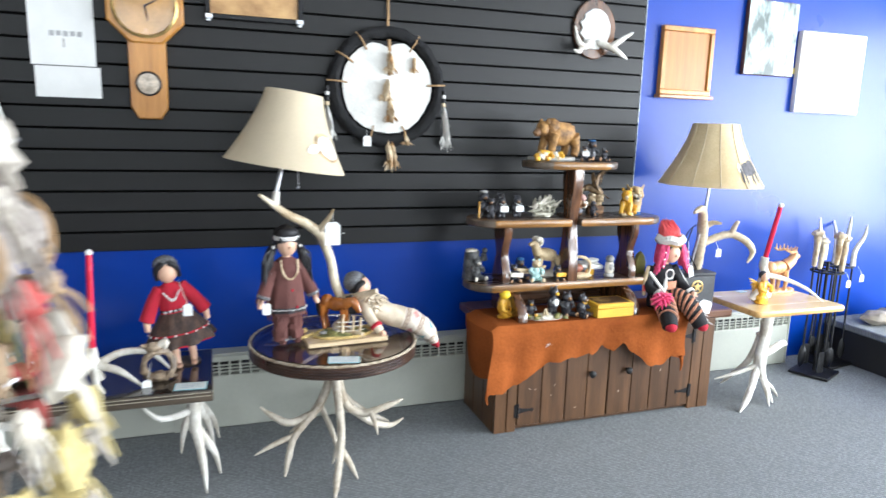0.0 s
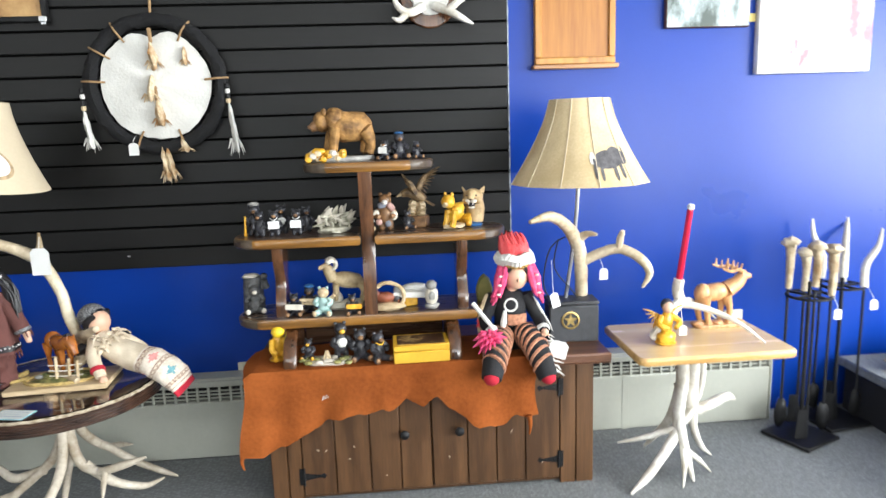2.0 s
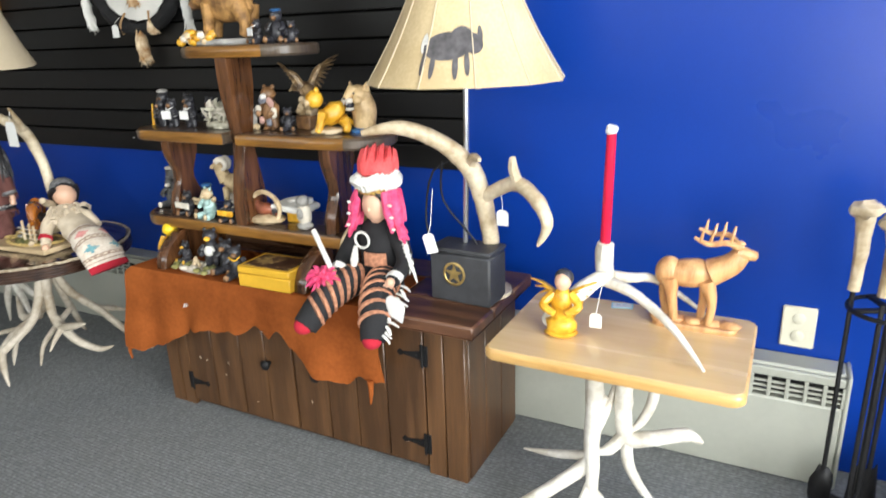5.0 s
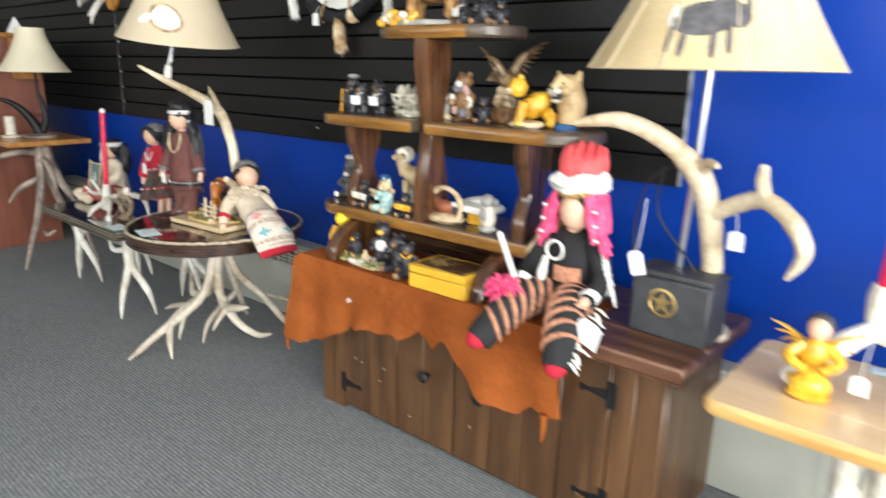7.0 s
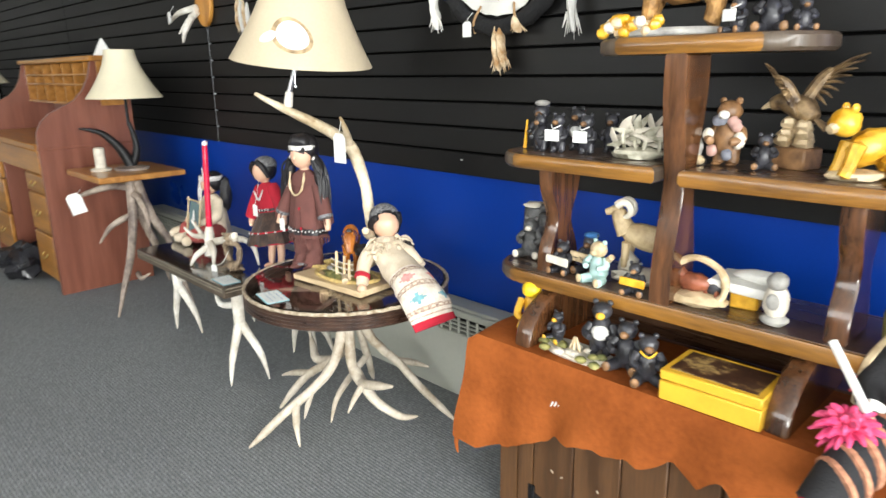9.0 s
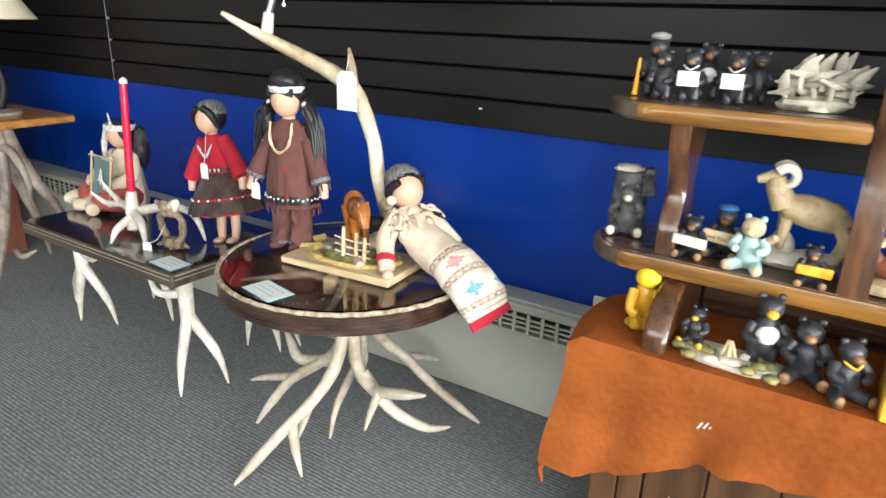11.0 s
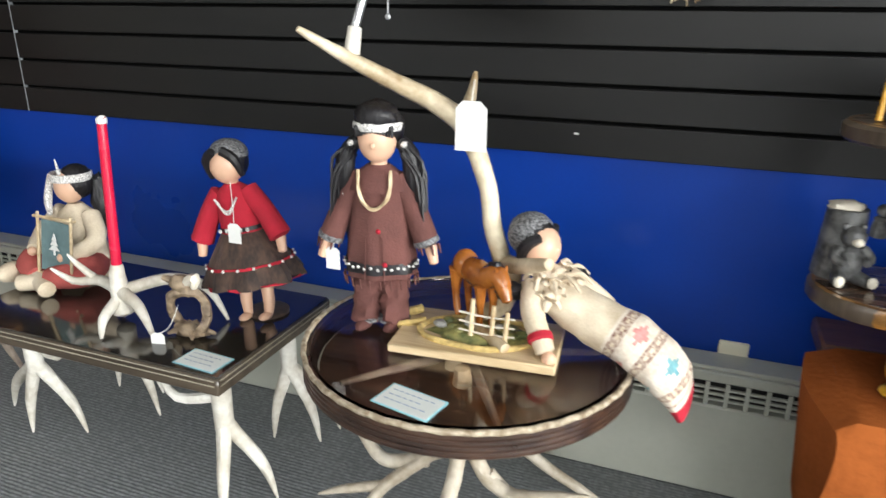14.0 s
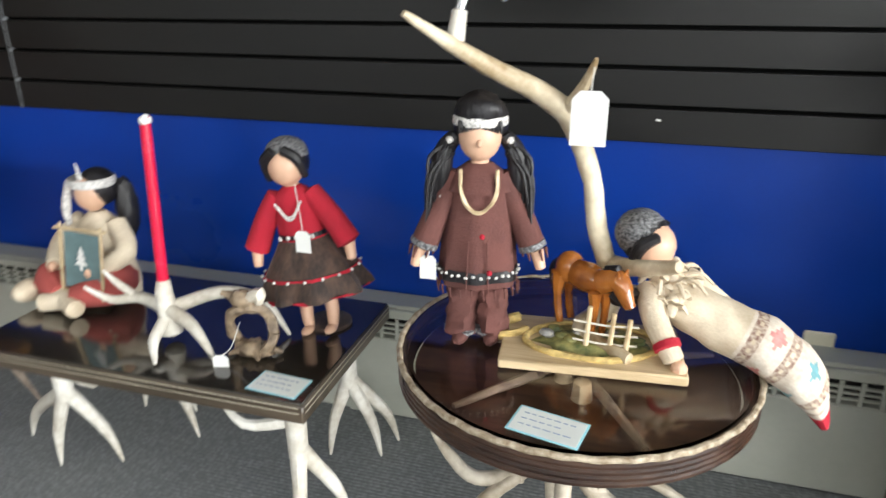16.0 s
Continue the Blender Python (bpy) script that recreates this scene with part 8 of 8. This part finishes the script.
def fire_stand(c, yaw, handles, label):
    st = thing("fire_tool_stand", label, "fire tools", (c[0], c[1], 0))
    m = pose(c[0], c[1], 0, 0, 0, yaw)
    bb = Build()
    bb.box((-0.115, -0.115, 0.004), (0.115, 0.115, 0.02), 0, 0.004, m)
    part("base_plate", bb, IRON, st)
    bb = Build()
    bb.tube([m @ Vector((0, 0, 0.02)), m @ Vector((0, 0, 0.72))], 0.009, 8)
    part("post", bb, IRON, st)
    bb = Build()
    for a in (0, 90):
        bb.box((-0.095, -0.009, 0.655), (0.095, 0.009, 0.664), 0, 0.002, m @ pose(0, 0, 0.001 * a / 90, 0, 0, a))
    bb.tube([m @ Vector((0.09 * math.cos(k * math.pi / 8), 0.09 * math.sin(k * math.pi / 8), 0.66)) for k in range(17)], 0.006, 6, 2)
    part("rack", bb, IRON, st)
    for k, kind in enumerate(handles):
        a = radians(45 + 360 * k / len(handles))
        x, y = 0.085 * math.cos(a), 0.085 * math.sin(a)
        bb = Build()
        bb.tube([m @ Vector((x, y, 0.70)), m @ Vector((x, y, 0.15))], 0.006, 7)
        rod = part("tool_rod", bb, IRON, st)
        bb = Build()
        if k % 2 == 0:
            bb.sheet(lambda u, v: m @ Vector((x + (u - 0.5) * 0.085 * (0.7 + 0.3 * v), y + 0.02 * (u - 0.5) ** 2 * 4, 0.17 - 0.13 * v)), 6, 6, 0.004)
        else:
            bb.blob(m @ Vector((x, y, 0.11)), (0.03, 0.018, 0.065), 0, 10, 8, 0.3, 6)
        part("shovel" if k % 2 == 0 else "brush", bb, IRON, rod)
        bb = Build()
        p = m @ Vector((x, y, 0.66 + 0.03 * (k % 3)))
        if kind == "burr":
            bb.tube([p, p + Vector((0.004, 0, 0.1)), p + Vector((0.0, 0, 0.16 + 0.03 * (k % 2)))], [0.014, 0.017, 0.022], 10, 3, wob=0.25)
            bb.blob(p + Vector((0, 0, 0.175 + 0.03 * (k % 2))), (0.036, 0.034, 0.022), 0, 12, 8, 0.45, 5)
        else:
            d = Vector((math.cos(a + radians(yaw)), math.sin(a + radians(yaw)), 0))
            bb.tube([p, p + Vector((0, 0, 0.1)), p + d * 0.04 + Vector((0, 0, 0.19)), p + d * (0.14 if k == 0 else 0.05) + Vector((0, 0, 0.27))], [0.017, 0.016, 0.012, 0.004], 9, 4, wob=0.1)
        part("antler_handle", bb, BONE if kind == "tine" else ANTLER, rod, "antler handle")
    return st


fire_stand((1.255, -0.285), 25, ("burr", "burr", "burr", "burr"), "black iron fire tool stand with knobbly antler handles")
hang_tag((1.32, -0.385, 0.60), 0.035, 0.045, string=[(1.318, -0.38, 0.64), (1.31, -0.365, 0.67)])
fire_stand((1.50, -0.15), 10, ("tine", "tine", "tine", "tine"), "black iron fire tool stand with curved antler tine handles")
hang_tag((1.56, -0.28, 0.60), 0.035, 0.045, string=[(1.558, -0.27, 0.64), (1.55, -0.25, 0.67)])
ROCK = mat("tan_grey_stone", (0.26, 0.22, 0.17), 0.85, 0, 0.3, 6, 0.7, 30, col2=(0.42, 0.37, 0.3))
for c, r, rot, lab in (((1.86, -0.24, 0.315), (0.16, 0.1, 0.05), (0, 0, 10), "rough tan grey stone lying on the platform"), ((2.12, -0.28, 0.36), (0.22, 0.12, 0.05), (0, 24, -5), "flat tan grey stone slab leaning on another")):
    b = Build()
    b.blob(c, r, 0, 14, 8, 0.5, 1.6, rot=rot)
    solid("stone_slab", b, ROCK, lab, "stone")

# ---- far end: roll-top desk, stand and lamps ----
desk = thing("roll_top_desk", "reddish brown open roll-top desk with golden drawers", "desk", (-4.9, -0.45, 0))
DWOOD = wood("red_brown_desk_side", (0.16, 0.05, 0.03), (0.23, 0.08, 0.048), 0.35, "z", 0.6, 0.3)
DFRONT = wood("golden_desk_front", (0.26, 0.105, 0.018), (0.46, 0.21, 0.045), 0.35, "x", 0.8, 0.3)
DL, DR, DY, DB = -5.68, -4.17, -0.80, -0.27


def desk_side(x):
    """A side panel cut to the S-curve of the roll."""
    prof = [(DY, 0.0), (DY, 0.88), (-0.795, 0.95), (-0.765, 1.005), (-0.72, 1.045), (-0.65, 1.08), (-0.58, 1.115), (-0.53, 1.165), (-0.49, 1.235), (-0.465, 1.33), (DB, 1.33), (DB, 0.9), (DB, 0.0)]
    w = Build()
    vs, fs = [], []
    n = len(prof)
    for xx in (x, x + 0.035):
        vs += [(xx, p[0], p[1]) for p in prof]
    fs += [tuple(range(n))[::-1], tuple(range(n, 2 * n))]
    for i in range(n):
        j = (i + 1) % n
        fs.append((i, j, j + n, i + n))
    w.add(vs, fs, 0, False)
    w.box((x - 0.003, DY - 0.004, 0.845), (x + 0.038, DB - 0.01, 0.862), 0, 0.003)
    return part("side_panel", w, DWOOD, desk)


desk_side(DR - 0.035)
desk_side(DL)
for x0, x1 in ((DL + 0.036, -5.2), (-4.58, DR - 0.036)):
    b = Build()
    b.box((x0, DY + 0.025, 0.05), (x1, DB, 0.84), 0, 0.003)
    ped = part("pedestal", b, DWOOD, desk)
    for z0, z1 in ((0.07, 0.34), (0.35, 0.58), (0.59, 0.70)):
        b = Build()
        b.box((x0 + 0.01, DY, z0), (x1 - 0.01, DY + 0.024, z1), 0, 0.006)
        part("drawer_front", b, DFRONT, ped)
        b = Build()
        b.tube([((x0 + x1) / 2 - 0.04, DY - 0.002, (z0 + z1) / 2 + 0.012), ((x0 + x1) / 2 - 0.03, DY - 0.018, (z0 + z1) / 2 - 0.012), ((x0 + x1) / 2 + 0.03, DY - 0.018, (z0 + z1) / 2 - 0.012), ((x0 + x1) / 2 + 0.04, DY - 0.002, (z0 + z1) / 2 + 0.012)], 0.005, 6)
        part("drawer_pull", b, BRASS, ped)
b = Build()
b.box((DL + 0.036, DY - 0.012, 0.845), (DR - 0.036, DB, 0.88), 0, 0.006)
part("writing_top", b, DFRONT, desk)
b = Build()
b.box((DL + 0.036, DY - 0.004, 0.71), (DR - 0.036, DY + 0.022, 0.843), 0, 0.004)
part("drawer_rail", b, DFRONT, desk)
b = Build()
b.box((DL - 0.02, -0.48, 1.33), (DR + 0.02, DB, 1.36), 0, 0.006)
part("top", b, DFRONT, desk)
b = Build()
b.box((DL + 0.036, DB - 0.03, 0.0), (DR - 0.036, DB, 1.33), 0, 0.002)
part("back", b, DWOOD, desk)
for x in [DL + 0.04 + 0.214 * k for k in range(8)]:
    b = Build()
    b.box((x, -0.45, 1.08), (x + 0.014, DB - 0.032, 1.328), 0, 0.002)
    part("pigeonhole_divider", b, DFRONT, desk)
for z in (1.07, 1.19, 1.25):
    b = Build()
    b.box((DL + 0.037, -0.455, z), (DR - 0.037, DB - 0.031, z + 0.012), 0, 0.002)
    part("pigeonhole_shelf", b, DFRONT, desk)
b = Build()
b.slab([(-0.05, 0), (0.05, 0), (0.0, 0.1)], 0.06, 0, pose(-4.25, -0.37, 1.36, 90, 0, 80), 0.002)
solid("tent_card", b, WHITE, "folded white tent card standing on desk", "card")
b = Build()
b.blob((-4.75, -0.86, 0.11), (0.16, 0.13, 0.11), 0, 16, 10, 0.6, 3)
solid("plastic_bag", b, mat("black_plastic_film", (0.02, 0.02, 0.024), 0.25, 0, 0.4, 12, 0.6, 30), "crumpled black plastic bag on the carpet", "bag")

ps = thing("antler_stand", "square oak-topped stand on tall grey antlers", "table", (-3.72, -0.5, 0))
b = Build()
b.box((-4.06, -0.71, 0.715), (-3.53, -0.26, 0.747), 0, 0.006)
part("tabletop", b, OAKX, ps)
for pts, r in (([(-3.70, -0.5, 0.72), (-3.68, -0.52, 0.5), (-3.62, -0.58, 0.3), (-3.57, -0.66, 0.12), (-3.54, -0.71, 0.004)], 0.026), ([(-3.74, -0.5, 0.72), (-3.72, -0.46, 0.5), (-3.78, -0.38, 0.3), (-3.9, -0.3, 0.15), (-4.0, -0.24, 0.004)], 0.026),
               ([(-3.70, -0.47, 0.7), (-3.62, -0.44, 0.5), (-3.56, -0.38, 0.35), (-3.5, -0.36, 0.15), (-3.46, -0.33, 0.004)], 0.024), ([(-3.7, -0.5, 0.66), (-3.8, -0.58, 0.66), (-3.86, -0.68, 0.63), (-3.87, -0.76, 0.6)], 0.022),
               ([(-3.68, -0.5, 0.52), (-3.72, -0.62, 0.46), (-3.7, -0.7, 0.38)], 0.02), ([(-3.68, -0.5, 0.62), (-3.6, -0.5, 0.6), (-3.52, -0.5, 0.5), (-3.53, -0.5, 0.4)], 0.02), ([(-3.6, -0.56, 0.2), (-3.5, -0.58, 0.2), (-3.42, -0.56, 0.24)], 0.016)):
    b = Build()
    b.tube(pts, [r * (1 - 0.8 * (k / (len(pts) - 1)) ** 2) for k in range(len(pts))], 9, 5, wob=0.15)
    part("antler_leg", b, GREYANT, ps)
hang_tag((-3.75, -0.77, 0.6), 0.075, 0.11, tilt=-15, yaw=60, string=[(-3.78, -0.75, 0.65), (-3.8, -0.72, 0.67)], lab="white paper price tag hung on antler stand")
lamp3 = thing("horn_lamp", "small lamp of dark horns with flared cream shade", "lamp", (-3.76, -0.46, 0.748))
b = Build()
b.lathe([(0.09, 0), (0.09, 0.012), (0.03, 0.02)], (-3.76, -0.46, 0.748), 20)
part("base", b, GREYANT, lamp3)
b = Build()
b.tube([(-3.76, -0.46, 0.76), (-3.78, -0.5, 0.86), (-3.8, -0.58, 0.95), (-3.82, -0.68, 0.98)], [0.03, 0.026, 0.016, 0.005], 9)
b.tube([(-3.76, -0.46, 0.76), (-3.76, -0.42, 0.86), (-3.77, -0.44, 1.0)], [0.026, 0.02, 0.01], 9)
part("horn", b, IRON, lamp3, "dark curved horns")
b = Build()
b.tube([(-3.77, -0.445, 0.98), (-3.78, -0.44, 1.2)], 0.008, 8)
part("rod", b, IRON, lamp3)
CREAMSHADE = mat("cream_shade", (0.66, 0.6, 0.44), 0.75, 0, 0.08, 4, 0.1, 120)


def flared_shade(c, z0, z1, r0, r1, parent):
    bb = Build()
    prof = [(r0 + (r1 - r0) * (1 - (1 - k / 8) ** 1.6), z0 + (z1 - z0) * k / 8) for k in range(9)]
    bb.lathe([*prof, *[(r - 0.003, z) for r, z in prof][::-1], prof[0]], (c[0], c[1], 0), 32, close=False)
    return part("shade", bb, CREAMSHADE, parent)


flared_shade((-3.78, -0.44), 1.13, 1.38, 0.195, 0.075, lamp3)
b = Build()
b.lathe([(0.05, 0), (0.056, 0.012), (0.03, 0.018), (0.028, 0.02), (0.028, 0.12), (0.02, 0.126)], (-3.82, -0.60, 0.748), 18)
solid("pillar_candle", b, PALERESIN, "short cream candle in a saucer", "candle")
lamp4 = thing("pole_lamp", "tall lamp with wide flared cream shade", "lamp", (-6.25, -0.7, 0))
b = Build()
b.lathe([(0.14, 0), (0.14, 0.02), (0.03, 0.04)], (-6.25, -0.7, 0), 24)
part("base", b, IRON, lamp4)
b = Build()
b.tube([(-6.25, -0.7, 0.04), (-6.25, -0.7, 1.3)], 0.014, 8)
part("pole", b, STEEL, lamp4)
flared_shade((-6.25, -0.7), 1.2, 1.5, 0.27, 0.11, lamp4)
rackw = thing("clothes_rack", "chrome floor rack with dark garments beyond desk", "rack", (-6.9, -0.8, 0))
for x, y in ((-6.75, -1.0), (-6.75, -0.75), (-7.3, -0.9)):
    b = Build()
    b.tube([(x, y, 0.0), (x, y, 1.75)], 0.014, 8)
    part("upright", b, STEEL, rackw)
b = Build()
b.tube([(-6.75, -1.0, 1.75), (-6.75, -0.75, 1.75), (-7.3, -0.9, 1.75)], 0.012, 8)
part("rail", b, STEEL, rackw)
for k in range(6):
    b = Build()
    x = -6.8 - 0.08 * k
    b.sheet(lambda u, v: (x + 0.02 * math.sin(9 * u + k), -1.02 + 0.4 * u, 1.7 - 0.9 * v + 0.02 * math.sin(5 * u)), 10, 6, 0.012)
    part("garment", b, (DARKVELVET, BLACKCLOTH, BROWNCLOTH)[k % 3], rackw)

# ---- spinner rack of feather and hide crafts near the entrance ----
spin = thing("craft_spinner_rack", "chrome spinner rack crowded with feather and hide crafts", "rack", (-2.645, -2.2, 0))
SX, SY = -2.645, -2.2
b = Build()
b.tube([(SX, SY, 0.02), (SX, SY, 1.95)], 0.016, 10)
part("post", b, STEEL, spin)
b = Build()
b.lathe([(0.2, 0), (0.2, 0.015), (0.05, 0.03)], (SX, SY, 0), 24)
part("base", b, IRON, spin)
for z in (1.72, 1.42, 1.05):
    b = Build()
    for k in range(6):
        a = k * math.pi / 3 + z
        b.tube([(SX, SY, z), (SX + 0.09 * math.cos(a), SY + 0.09 * math.sin(a), z + 0.01)], 0.004, 6)
    part("peg_ring", b, STEEL, spin)
random.seed(11)
CRAFT = [mat("worn_cream_hide", (0.36, 0.31, 0.25), 0.95, 0, 0.25, 20, 0.7, 90, col2=(0.58, 0.53, 0.46)), mat("tan_suede_scrap", (0.34, 0.24, 0.15), 0.95, 0, 0.25, 20, 0.5), mat("pale_yellow_cloth", (0.55, 0.45, 0.2), 0.9, 0, 0.2, 20, 0.4), mat("grey_fur", (0.32, 0.28, 0.25), 0.95, 0, 0.3, 20, 0.8, 80), PALERESIN, TANFEATHER, REDSKIRT]
for k in range(130):
    a = k * 2.399
    z = 1.42 - 1.2 * (k / 130) + random.uniform(-0.04, 0.04)
    r = (0.05 + 0.12 * min(1, (1.5 - z) / 0.6)) * random.uniform(0.75, 1.1)
    c = Vector((SX + r * math.cos(a), SY + r * math.sin(a), z))
    b = Build()
    w = random.uniform(0.016, 0.034)
    b.blob(c, (w, w, w * random.uniform(0.8, 2.0)), 0, 9, 7, 0.7, 4, rot=(random.uniform(-40, 40), random.uniform(-40, 40), 0))
    for j in range(7):
        h = a + random.uniform(-0.9, 0.9)
        d = Vector((math.cos(h) * 0.5, math.sin(h) * 0.5, random.uniform(-1.2, -0.3))) * random.uniform(0.05, 0.11)
        b.tube([c, c + d * 0.6, c + d + Vector((0, 0, -0.015))], [0.004, 0.003, 0.0015], 4, 2)
    part("craft_bundle", b, CRAFT[6 if k % 19 == 7 else (k * 7 + k // 5) % 6], spin)
for k in range(3):
    b = Build()
    a = 1.0 + k * 2.0
    cc = (SX + 0.12 * math.cos(a), SY + 0.12 * math.sin(a), 1.28)
    b.tube([(cc[0] + 0.055 * math.cos(t) * math.sin(a), cc[1] - 0.055 * math.cos(t) * math.cos(a), cc[2] + 0.065 * math.sin(t)) for t in [j * math.pi / 8 for j in range(17)]], 0.006, 6, 2)
    part("craft_hoop", b, LEATHER, spin)
